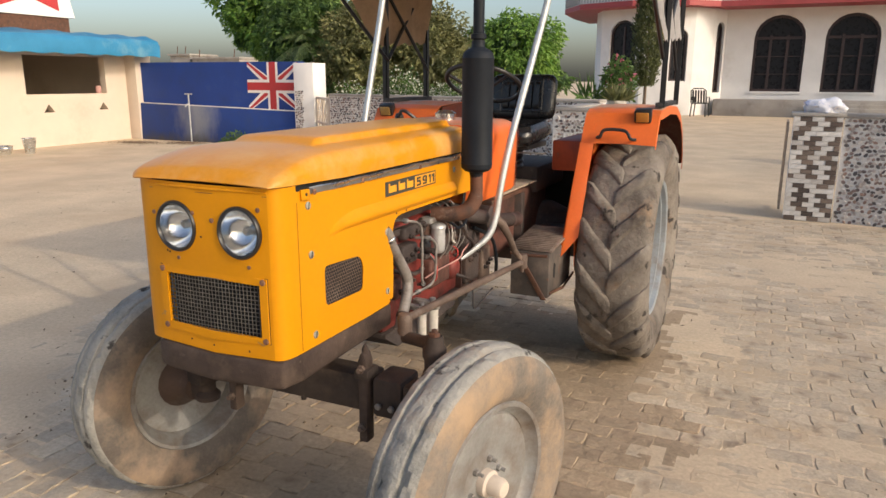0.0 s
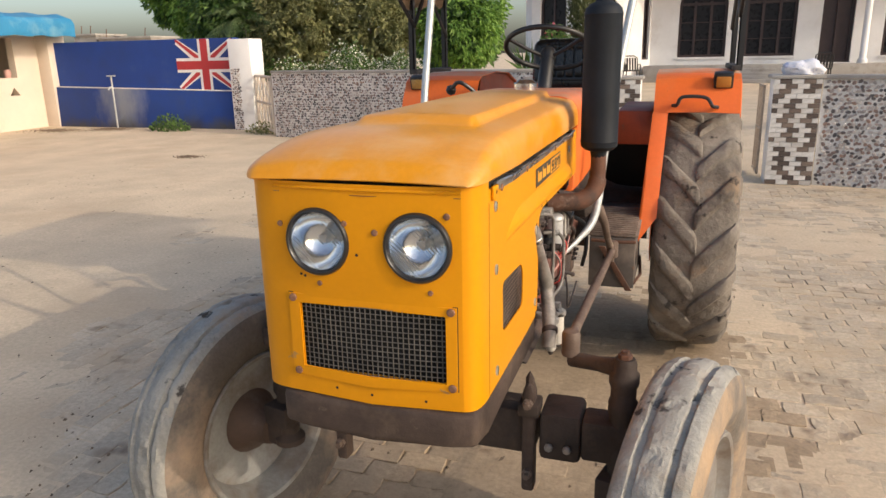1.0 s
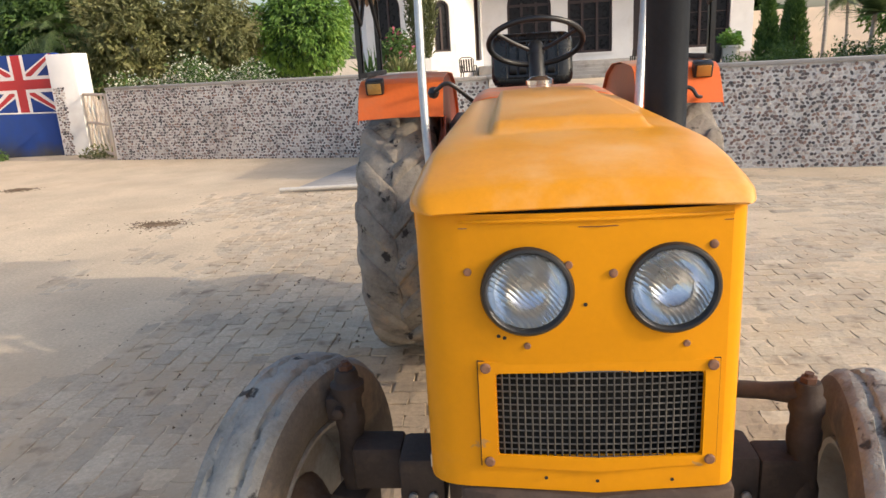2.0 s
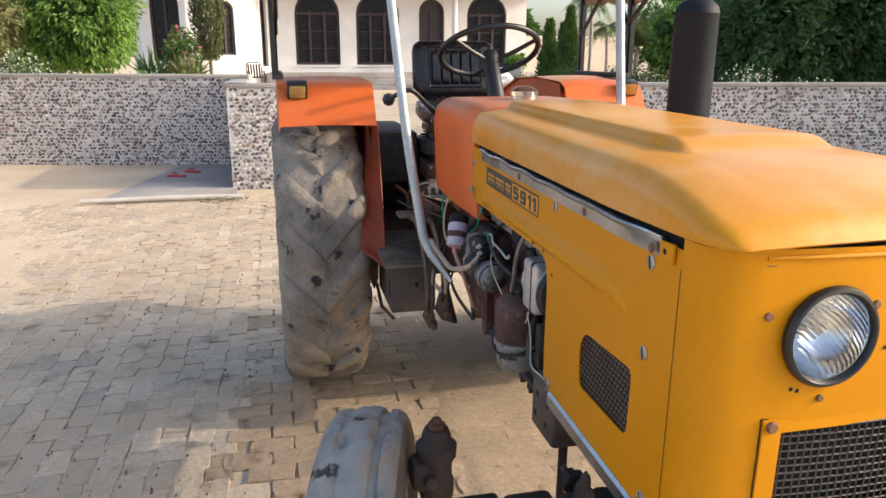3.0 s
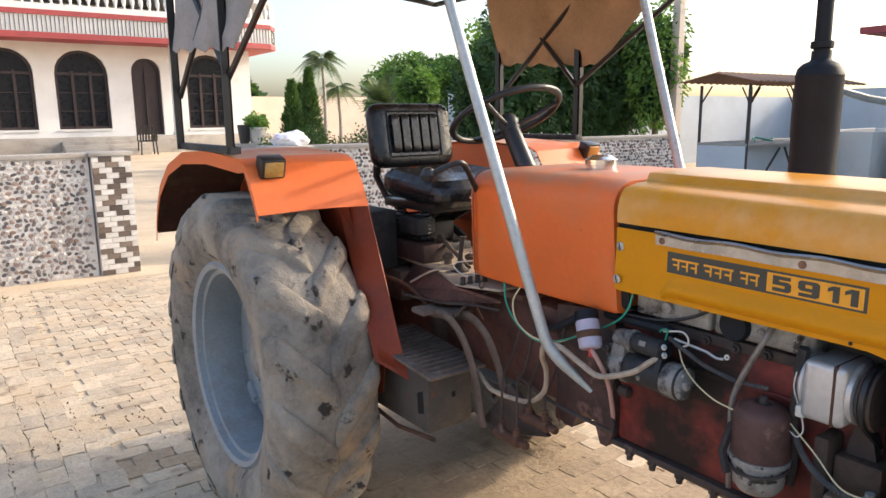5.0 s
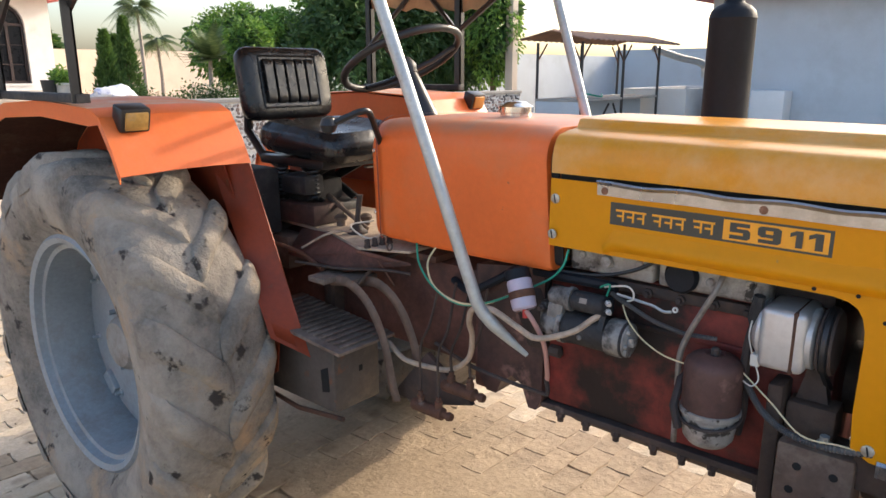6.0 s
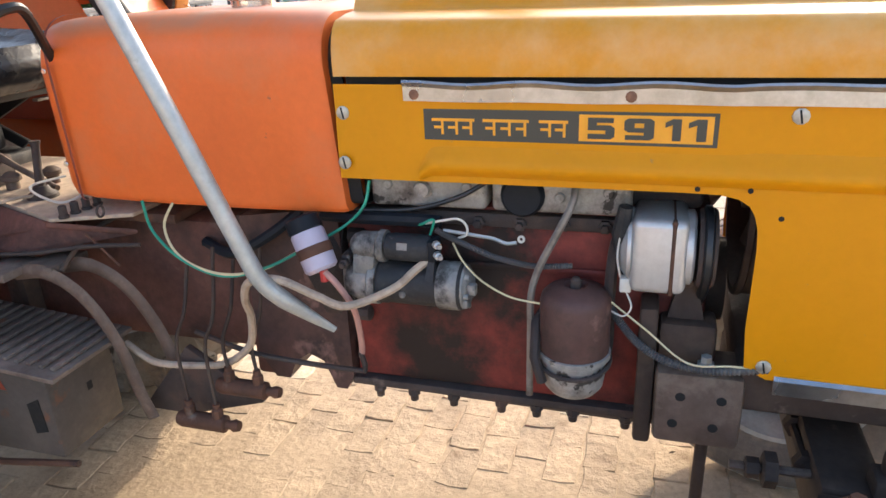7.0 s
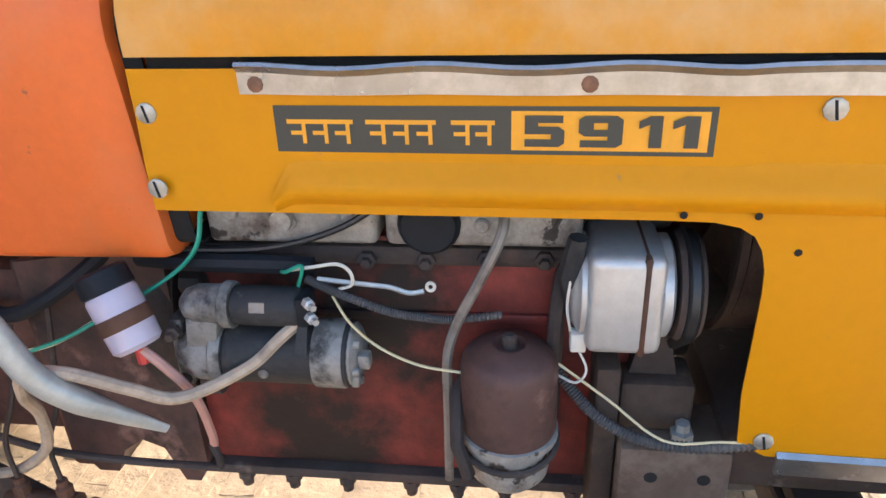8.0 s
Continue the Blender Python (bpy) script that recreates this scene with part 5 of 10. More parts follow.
def hood_section(y):
    """Half-profile points of the hood at y, from the left lip over the top to the right lip."""
    t = max(0.0, min(1.0, (y - HOOD_F) / 0.30))
    nose = math.sin(t * math.pi / 2) ** 0.8
    yb = max(y, 0.1)
    xl, xr = lside(yb) + 0.006, rside(yb) - 0.006
    if y < 0.075:
        k = (max(0.0, 1 - ((0.075 - y) / 0.090) ** 2.2)) ** (1 / 2.2)
        xl, xr = 0.205 + (xl - 0.205) * k, -0.215 + (xr + 0.215) * k
    lip = 1.438 - 0.009 * max(0.0, min(1.0, (y - 0.05) / 0.3))
    top = 1.452 + 0.062 * nose + 0.010 * (y / 1.4)
    pl = 0.022 * (lambda q: q * q * (3 - 2 * q))(max(0.0, min(1.0, (y - 0.315) / 0.075)))
    pts = []
    side = [(1.0, lip), (1.003, lip + (top - lip) * 0.22)]
    for a in (20, 38, 54, 68, 80):
        side.append((0.86 + 0.143 * math.cos(radians(a)), lip + (top - lip) * (0.22 + 0.76 * math.sin(radians(a)))))
    side += [(0.80, top + 0.001), (0.72, top + 0.005), (0.62, top + 0.007), (0.585, top + 0.0073 + pl * 0.06), (0.563, top + 0.0075 + pl * 0.48), (0.542, top + 0.008 + pl * 0.94), (0.50, top + 0.009 + pl), (0.25, top + 0.012 + pl), (0.0, top + 0.013 + pl)]
    for f, z in side:
        pts.append((xl * f, z))
    for f, z in side[-2::-1]:
        pts.append((xr * f, z))
    return pts


ys = [HOOD_F, 0.002, 0.009, 0.02, 0.04, 0.065, 0.10, 0.15, 0.2, 0.26, 0.30, 0.315, 0.328, 0.34, 0.352, 0.364, 0.377, 0.39, 0.405, 0.45, 0.52, 0.66, 0.8, 1.0, 1.2, 1.30, 1.355, HOOD_R]
rows = []
for y in ys:
    sec = hood_section(y)
    if y < 0.02:
        k = (y - HOOD_F) / 0.023
        sec = [(x, 1.438 + (z - 1.438) * (0.25 + 0.75 * k)) for x, z in sec]
    rows.append([(x, y, z) for x, z in sec])
bm = B()
rings(bm, rows, closed=False)
bmesh.ops.recalc_face_normals(bm, faces=bm.faces)
bmesh.ops.solidify(bm, geom=bm.faces[:], thickness=0.004)
hood = part("hood", bm, "hood_yellow", tractor, "dusty yellow hood lid with a raised centre", deg=62)
# near-black filler added so the gap below the lid looks shaded
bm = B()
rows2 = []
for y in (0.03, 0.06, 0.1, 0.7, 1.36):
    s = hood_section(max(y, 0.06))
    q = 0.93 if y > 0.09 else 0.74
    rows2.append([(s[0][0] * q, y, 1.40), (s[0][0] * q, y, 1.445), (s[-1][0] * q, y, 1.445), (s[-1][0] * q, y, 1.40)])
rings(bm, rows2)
part("hood_gasket", bm, "dark_void", tractor, "added dark filler painting the shaded gap under the hood lid", deg=0)

# -- side sheets
def r_place(u, v, w):
    bulge = 0.010 * math.exp(-((v - 1.275) / 0.022) ** 2) * (1 if u > 0.42 else max(0.0, 1 - (0.42 - u) / 0.12))
    return (rside(u) - bulge + w, u, v)


def l_place(u, v, w):
    bulge = 0.010 * math.exp(-((v - 1.275) / 0.022) ** 2) * (1 if u > 0.42 else max(0.0, 1 - (0.42 - u) / 0.12))
    return (lside(u) + bulge - w, u, v)


def sheet_outline():
    top = [(u, 1.415) for u in np.linspace(1.38, 0.1, 12)]
    low = [(0.1, 1.28), (0.1, 1.1), (0.1, 0.925), (0.3, 0.925), (0.5, 0.924), (0.625, 0.928), (0.660, 0.946), (0.665, 1.02), (0.664, 1.085), (0.663, 1.160), (0.665, 1.19), (0.671, 1.214), (0.681, 1.231), (0.698, 1.242), (0.726, 1.248), (0.78, 1.249)]
    rest = [(u, 1.249 - 0.004 * (u - 0.78) / 0.6) for u in np.linspace(0.9, 1.38, 6)]
    return top + low + rest + [(1.38, 1.30), (1.38, 1.36)]


MESH_R = round_poly([(0.232, 1.035), (0.452, 1.030), (0.458, 1.120), (0.432, 1.155), (0.228, 1.166)], [0.02, 0.02, 0.02, 0.02, 0.02], 3)


for side, place, sgn in (("right", r_place, -1), ("left", l_place, 1)):
    bm = B()
    plate(bm, sheet_outline(), [MESH_R], place, 0.003)
    # pressed crease along the sheet
    crease = [(0.44, 1.262), (1.30, 1.258)]
    sheet = part("side_sheet", bm, "yellow", tractor, "yellow engine side sheet cut away over the engine", deg=25)
    bm = B()
    rws = []
    for u in np.linspace(0.26, 1.225, 40):
        k = math.sin(math.pi / 2 * max(0.0, min(1.0, (u - 0.26) / 0.17, (1.225 - u) / 0.035)))
        zc = 1.292 - 0.004 * (u - 0.4) - (1 - k) * 0.03
        rws.append([tuple(Vector(place(u, zc + dz * (0.35 + 0.65 * k), 0)) + Vector((sgn * (h * k + 0.0006), 0, 0))) for dz, h in ((0.030, -0.0025), (0.020, 0.0005), (0.010, 0.0050), (0.0, 0.0072), (-0.010, 0.0074), (-0.017, 0.0050), (-0.023, 0.0008), (-0.030, -0.0025))])
    rings(bm, rws, closed=False)
    part("pressed_rib", bm, "yellow", sheet, deg=50)
    # honeycomb guard in the opening
    bm = B()
    for j in range(14):
        for i in range(20):
            u, v = 0.222 + i * 0.0132 + (j % 2) * 0.0066, 1.024 + j * 0.0112
            hexo = [(u + 0.00765 * math.cos(a), v + 0.0075 * math.sin(a)) for a in [math.pi / 6 + k * math.pi / 3 for k in range(6)]]
            hexi = [(u + 0.0058 * math.cos(a), v + 0.0055 * math.sin(a)) for a in [math.pi / 6 + k * math.pi / 3 for k in range(6)]]
            if not (0.225 < u < 0.462 and 1.025 < v < 1.172):
                continue
            va = [bm.verts.new(Vector(place(p, q, 0.004))) for p, q in hexo]
            vb = [bm.verts.new(Vector(place(p, q, 0.0045))) for p, q in hexi]
            for k in range(6):
                bm.faces.new((va[k], va[(k + 1) % 6], vb[(k + 1) % 6], vb[k]))
    part("guard_mesh", bm, "pedal", sheet, "dull grey honeycomb guard", deg=0)
    # near-black sheet added behind the guard to paint shade into its holes
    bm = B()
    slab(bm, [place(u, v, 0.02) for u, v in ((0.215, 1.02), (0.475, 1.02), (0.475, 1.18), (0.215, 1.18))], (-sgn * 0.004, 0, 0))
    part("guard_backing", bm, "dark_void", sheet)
    bm = B()
    slab(bm, [Vector(place(u, v, 0)) + Vector((sgn * 0.0006, 0, 0)) for u, v in ((0.101, 0.93), (0.1022, 0.93), (0.1022, 1.385), (0.101, 1.385))], (sgn * 0.0004, 0, 0))
    part("panel_gap", bm, "dark_void", sheet)
    # alloy rail along the top, wavy
    bm = B()
    rws = []
    for i, u in enumerate(np.linspace(0.162, 1.245, 38)):
        dz = 0.002 * math.sin(i * 0.9) * (1 if u > 0.7 else 0.4)
        a = Vector(place(u, 1.3885 + dz * 0.3, 0))
        lo = 0.0 if side == "right" else 0.013
        q = 0.15 + 0.85 * min(1.0, (u - 0.162) / 0.12)
        rws.append([a + Vector((sgn * 0.001, 0, lo)), a + Vector((sgn * 0.009 * q, 0, lo)), a + Vector((sgn * 0.010 * q, 0, 0.022 + dz)), a + Vector((sgn * 0.017 * q, 0, 0.030 + dz)), a + Vector((sgn * 0.013 * q, 0, 0.0335 + dz)), a + Vector((-sgn * 0.008, 0, 0.030 + dz))])
    rings(bm, rws)
    rail = part("hood_rail", bm, "alu", sheet, "dented aluminium rail under the hood edge", deg=30)
    bm = B()
    slab(bm, [Vector(place(u, v, 0)) + Vector((sgn * 0.0015, 0, 0)) for u, v in ((0.118, 1.388), (0.158, 1.386), (0.158, 1.418), (0.116, 1.420))], (sgn * 0.006, 0, 0), 0.0015)
    tab = part("rail_tab", bm, "yellow", sheet, "yellow bolted tab at the front end of the rail")
    bm = B()
    lathe(bm, [(0.005, 0), (0.005, 0.0004), (0.0001, 0.0004)], Vector(place(0.140, 1.404, 0)) + Vector((sgn * 0.0077, 0, 0)), (sgn, 0, 0), 10)
    part("hole", bm, "dark_void", tab)
    for u in (0.178, 0.45, 0.868, 1.225):
        bm = B()
        bolt_head(bm, Vector(place(u, 1.400 if side == "right" else 1.407, 0)) + Vector((sgn * 0.009, 0, 0)), (sgn, 0, 0), 0.009, 0.003)
        part("rivet", bm, "bolt_rust", rail)
    bm = B()
    rws = []
    for u in np.linspace(0.11, 0.612, 14):
        a = Vector(place(u, 0.915, 0))
        rws.append([a + Vector((sgn * 0.001, 0, -0.010)), a + Vector((sgn * 0.007, 0, -0.010)), a + Vector((sgn * 0.007, 0, 0.016)), a + Vector((sgn * 0.001, 0, 0.022))])
    if side == "right":
        rings(bm, rws)
        part("lower_rail", bm, "alu", sheet)
    bl_ = ((1.365, 1.365), (1.365, 1.277), (0.63, 0.952), (0.627, 1.373), (0.19, 1.215), (0.19, 1.372), (0.16, 0.96)) if side == "right" else ((0.155, 1.368), (0.162, 1.218), (0.17, 0.962), (0.62, 1.20), (0.62, 0.98), (1.2, 1.36))
    for u, v in bl_:
        bm = B()
        bolt_head(bm, Vector(place(u, v, 0)), (sgn, 0, 0), 0.0125, 0.004)
        b_ = part("screw", bm, "bolt", sheet)
        bm = B()
        c = Vector(place(u, v, 0)) + Vector((sgn * 0.0042, 0, 0))
        slab(bm, [c + Vector((0, -0.0015 - 0.002, -0.010)), c + Vector((0, 0.0015 - 0.002, -0.010)), c + Vector((0, 0.0015 + 0.002, 0.010)), c + Vector((0, -0.0015 + 0.002, 0.010))], (sgn * 0.0006, 0, 0))
        part("slot", bm, "dark_void", b_)
    for u, v in ((0.760, 1.257), (0.683, 1.258), (0.634, 1.214), (0.64, 0.94)):
        bm = B()
        c = Vector(place(u, v, 0))
        lathe(bm, [(0.0045, 0), (0.0045, 0.0006), (0.0001, 0.0006)], c + Vector((sgn * 0.0002, 0, 0)), (sgn, 0, 0), 8)
        part("drill_hole", bm, "dark_void", sheet)

    # badge: dark field, letter-like bars for the maker's name, and the model number
    y0, y1, z0, z1 = (0.737, 1.212, 1.322, 1.375) if side == "right" else (0.612, 1.018, 1.325, 1.378)
    bm = B()
    f0 = Vector(place((y0 + y1) / 2, (z0 + z1) / 2, 0)) + Vector((sgn * 0.0012, 0, 0))

    def on(u, v, lift):
        q = Vector(place(u, v, 0))
        return q + Vector((sgn * (0.0010 + lift), 0, 0))

    def rect(bm, ya, yb, za, zb, lift, th=0.0004):
        slab(bm, [on(ya, za, lift), on(yb, za, lift), on(yb, zb, lift), on(ya, zb, lift)], (sgn * th, 0, 0))

    rect(bm, y0, y1, z0, z1, 0)
    badge = part("badge", bm, "decal", sheet, "dark badge sticker with the number 5911", deg=0)
    # reading direction: on the right side text runs towards the front, on the left towards the rear
    W = y1 - y0

    def at(s):
        return y1 - s * W if side == "right" else y0 + s * W

    split = 0.557
    bm = B()
    ya, yb = at(split), at(0.985)
    rect(bm, min(ya, yb), max(ya, yb), z0 + 0.005, z1 - 0.005, 0.0006)
    part("number_field", bm, "decal_letter", badge, deg=0)
    along = (on(at(0.98), (z0 + z1) / 2, 0) - on(at(0.6), (z0 + z1) / 2, 0)).normalized()
    nrm = along.cross(Vector((0, 0, 1)))
    dh = 0.034
    for ch, s0, sw_ in (("5", 0.587, 0.088), ("9", 0.706, 0.096), ("1", 0.836, 0.050), ("1", 0.908, 0.056)):
        bm = B()
        o_ = on(at(s0), z0, 0.0018) + Vector((0, 0, (z1 - z0 - dh) / 2))
        plate(bm, DIGITS[ch][0], DIGITS[ch][1], lambda u, v, w: o_ + along * (u * sw_ * W) + Vector((0, 0, v * dh)) + nrm * w, 0.0006)
        part("digit", bm, "decal", badge, "dark block digit " + ch, deg=0)
    # maker's name: plain shapes
    if side == "right":
        groups = ((0.03, 0.19), (0.22, 0.385), (0.42, 0.52))
        for a, b in groups:
            bm = B()
            rect(bm, min(at(a), at(b)), max(at(a), at(b)), z1 - 0.0205, z1 - 0.0155, 0.0006)
            n = 3 if b - a > 0.12 else 2
            for k in range(n):
                s = a + (b - a) * (k + 0.75) / n
                rect(bm, at(s) - 0.0022, at(s) + 0.0022, z0 + 0.010, z1 - 0.0205, 0.0006)
                rect(bm, min(at(s - 0.032), at(s)), max(at(s - 0.032), at(s)), z0 + 0.020, z0 + 0.0245, 0.0006)
            part("letter_bar", bm, "decal_letter", badge, deg=0)
    else:
        bm = B()
        for a, b in ((0.06, 0.20), (0.24, 0.36), (0.40, 0.52)):
            rect(bm, min(at(a), at(b)), max(at(a), at(b)), z0 + 0.012, z0 + 0.036, 0.0006)
            rect(bm, at(a + 0.01) - 0.005, at(a + 0.01) + 0.005, z0 + 0.012, z1 - 0.008, 0.0006)
        part("letter_bar", bm, "decal_letter", badge, deg=0)

# -- orange fuel tank and cowl
def tank_ring(y, grow=0.0):
    w, z0, z1 = 0.262 + grow, 1.170 - grow * 0.6, 1.522 + grow
    prof = round_poly([(w - 0.012, z0), (w, z1), (-w, z1), (-w + 0.012, z0)], [0.02, 0.075, 0.075, 0.02], 6)
    # the front edge flares forward towards the bottom
    lean = 0.022 * max(0.0, 1 - (y - 1.39) / 0.12)
    return [(x, y - lean * max(0.0, min(1.0, (1.30 - z) / 0.13)) ** 1.5, z + (0.022 * (1 - (x / w) ** 2) if z > 1.40 else 0)) for x, z in prof]


bm = B()
rings(bm, [tank_ring(y, g) for y, g in ((1.397, -0.012), (1.400, 0.000), (1.412, 0.005), (1.6, 0.008), (1.8, 0.007), (1.97, 0.003), (2.02, -0.004), (2.045, -0.022), (2.056, -0.05))])
tank_ = part("fuel_tank", bm, "orange_tank", tractor, "orange sheet-metal fuel tank cowl", deg=40)
bm = B()
lathe(bm, [(0.047, 0), (0.047, 0.012), (0.052, 0.014), (0.052, 0.030), (0.040, 0.036), (0.030, 0.044), (0.001, 0.046)], (0.0, 1.675, 1.540), (0, 0, 1), 24)
part("fuel_cap", bm, "chrome", tank_, "dusty chrome fuel cap")
bm = B()
rings(bm, [[Vector(p) + Vector((0, 0, 0)) for p in tank_ring(y, 0.0095)] for y in (1.992, 1.998)], cap=False)
part("seam", bm, "maroon", tank_, deg=20)
# dark ring added to paint the shade between hood and tank
bm = B()
rings(bm, [tank_ring(1.372, -0.016), tank_ring(1.408, -0.016)], cap=False)
bmesh.ops.recalc_face_normals(bm, faces=bm.faces)
bmesh.ops.solidify(bm, geom=bm.faces[:], thickness=0.003)
part("edge_trim", bm, "dark_void", tank_, "added dark strip painting the shaded gap before the tank", deg=20)
for z in (1.44, 1.25):
    bm = B()
    bolt_head(bm, (-0.267, 2.008, z), (-1, 0, 0), 0.006, 0.004)
    part("screw", bm, "chrome", tank_)
# dash behind the tank
bm = B()
box(bm, -0.17, 0.17, 2.0, 2.075, 1.22, 1.46, 0.015)
part("dash", bm, "black", tractor)

# -- exhaust
MX, MY = 0.3645, 1.191
bm = B()
lathe(bm, [(0.024, -0.03), (0.030, -0.002), (0.050, 0.004), (0.063, 0.016), (0.064, 0.030), (0.0655, 0.034), (0.064, 0.038), (0.064, 0.452), (0.0655, 0.456), (0.064, 0.460), (0.060, 0.476), (0.046, 0.490), (0.030, 0.497), (0.027, 0.502), (0.027, 0.525)], (MX, MY, 1.358), (0, 0, 1), 32)
muffler = part("muffler", bm, "muffler", tractor, "black upright exhaust silencer")
bm = B()
tube(bm, [(MX, MY, 1.86), (MX, MY, 2.75)], 0.0225, 14)
part("exhaust_pipe", bm, "muffler", muffler)
bm = B()
lathe(bm, [(0.026, 0), (0.031, 0.002), (0.031, 0.020), (0.026, 0.022)], (MX, MY, 1.888), (0, 0, 1), 18)
part("pipe_clamp", bm, "muffler", muffler)
bm = B()
tube(bm, curve_pts([(MX, MY, 1.37), (MX, MY, 1.265), (MX - 0.012, MY - 0.02, 1.215), (MX - 0.055, MY - 0.055, 1.185), (0.20, MY - 0.09, 1.18)], 5), [0.027] * 6 + [0.032] * 15, 12)
part("elbow", bm, "rust", muffler, "rusty exhaust elbow")

# -- seat, steering, levers
def wrinkle(bm, k):
    """Creases a soft cover."""
    bm.normal_update()
    for v in bm.verts:
        c = v.co
        v.co = c + v.normal * k * (noise.noise(c * 9) + 0.8 * abs(noise.noise(Vector((c.x * 34, c.y * 12, c.z * 20)))) - 0.2)
    return bm


def soft_pad(bm, cx, cy, cz, wx, wy, h, sag=0.0, m=None, fine=False):
    """An upholstered pad, domed with a rolled edge."""
    rows = []
    for s, zz in ((0.90, -h / 2), (0.99, -h / 4), (1.0, 0.0), (0.97, h / 4), (0.88, h / 2), (0.62, h / 2 - sag * 0.5), (0.3, h / 2 - sag)):
        ring = round_poly([(-wx * s, -wy * s), (wx * s, -wy * s), (wx * s, wy * s), (-wx * s, wy * s)], min(wx, wy) * 0.42 * s, 4)
        rows.append([(m @ Vector((x, y, zz)) if m else Vector((cx + x, cy + y, cz + zz))) for x, y in ring])
    rings(bm, rows)
    if fine:
        bmesh.ops.subdivide_edges(bm, edges=bm.edges[:], cuts=3, use_grid_fill=True, smooth=0.6)
    return bm


seat = part("seat", wrinkle(soft_pad(B(), 0, 0, 0, 0.232, 0.238, 0.105, 0.040, pose(0.02, 2.49, 1.432, 4, 0, 0), fine=True), 0.007), "vinyl", tractor, "creased black vinyl seat cushion", deg=60)
mb = pose(0.02, 2.80, 1.628, 80, 0, 0)
back = part("backrest", soft_pad(B(), 0, 0, 0, 0.214, 0.140, 0.07, 0.012, mb), "vinyl", tractor, "black vinyl backrest with upright ribs", deg=60)
for i in range(5):
    x = -0.10 + i * 0.05
    bm = B()
    soft_pad(bm, 0, 0, 0, 0.021, 0.085, 0.03, 0.0, mb @ pose(x, 0.005, 0.030))
    part("rib", bm, "vinyl", back, deg=60)
bm = B()
tube(bm, [mb @ Vector(p) for p in ((-0.135, -0.095, 0.032), (0.135, -0.095, 0.032), (0.135, 0.10, 0.032), (-0.135, 0.10, 0.032), (-0.135, -0.095, 0.032))], 0.005, 6)
part("piping", bm, "vinyl", back)
bm = B()
for x in (-0.12, 0.14):
    tube(bm, [(x, 2.86, 1.60), (x, 2.87, 1.45), (x, 2.78, 1.36), (x, 2.6, 1.35)], 0.018, 8)
box(bm, -0.16, 0.2, 2.38, 2.75, 1.335, 1.37, 0.008)
part("seat_bracket", bm, "black", tractor)
bm = B()
rows = []
for k in range(9):
    z = 1.20 + k * 0.016
    s = 0.062 + (0.012 if k % 2 else 0.0)
    rows.append([(0.02 + s * math.cos(a), 2.62 + s * math.sin(a), z) for a in [2 * math.pi * q / 16 for q in range(16)]])
rings(bm, rows)
part("seat_bellows", bm, "black", tractor, "black ribbed seat suspension")
for x in (-0.13, 0.03):
    bm = B()
    slab(bm, [(x, 2.42, 1.22), (x, 2.45, 1.20), (x, 2.74, 1.335), (x, 2.70, 1.35)], (0.012, 0, 0), 0.003)
    part("seat_link", bm, "black", tractor)
    bm = B()
    slab(bm, [(x + 0.02, 2.72, 1.22), (x + 0.02, 2.68, 1.20), (x + 0.02, 2.40, 1.335), (x + 0.02, 2.44, 1.35)], (0.012, 0, 0), 0.003)
    part("seat_link", bm, "black", tractor)
bm = B()
box(bm, -0.17, 0.06, 2.42, 2.78, 1.165, 1.20, 0.008)
part("seat_base", bm, "dusty_black", tractor, "dark dented seat base plate")
# dark sheets closing the platform behind the seat
bm = B()
slab(bm, [(-0.44, 3.32, 0.50), (0.47, 3.32, 0.50), (0.47, 3.32, 1.20), (-0.44, 3.32, 1.20)], (0, 0.004, 0))
bulk = part("rear_sheet", bm, "black", tractor, "black sheet closing the platform behind the seat")
bm = B()
box(bm, 0.205, 0.498, 2.40, 3.31, 0.838, 0.846, 0.002)
part("platform_sheet", bm, "sheet_black", bulk)
bm = B()
box(bm, 0.10, 0.285, 2.43, 2.45, 1.312, 1.320, 0.002)
part("shelf_strip", bm, "pipe_grey", bulk, "pale worn edge strip")
bm = B()
box(bm, -0.15, 0.02, 2.48, 2.74, 1.202, 1.286, 0.014)
box(bm, -0.21, -0.12, 2.42, 2.56, 1.245, 1.315, 0.012)
box(bm, -0.20, -0.10, 2.60, 2.80, 1.225, 1.30, 0.012)
susp = part("suspension_block", bm, "dusty_black", tractor, "greasy black seat suspension")
for x, y in ((-0.17, 2.60), (-0.155, 2.44)):
    bm = B()
    tube(bm, [(x + 0.020 * math.cos(a * 0.9), y + 0.020 * math.sin(a * 0.9), 1.225 + 0.0022 * a) for a in range(52)], 0.005, 6)
    part("coil_spring", bm, "black", susp)
# steering wheel
sw = Vector((0.01, 2.15, 1.71))
sm = pose(*sw, -28, 0, 0)
bm = B()
tube(bm, [sm @ Vector((0.205 * math.cos(a), 0.205 * math.sin(a), 0)) for a in [2 * math.pi * q / 48 for q in range(49)]], 0.0125, 10)
wheel = part("steering_wheel", bm, "black", tractor, "thin black steering wheel")
for a in (90, 210, 330):
    bm = B()
    c, s = math.cos(radians(a)), math.sin(radians(a))
    tube(bm, [sm @ Vector((0.02 * c, 0.02 * s, -0.045)), sm @ Vector((0.1 * c, 0.1 * s, -0.03)), sm @ Vector((0.2 * c, 0.2 * s, 0))], 0.009, 8)
    part("spoke", bm, "black", wheel)
bm = B()
lathe(bm, [(0.001, -0.06), (0.036, -0.06), (0.04, -0.03), (0.03, -0.005), (0.001, 0.0)], sw, sm.to_3x3() @ Vector((0, 0, 1)), 16)
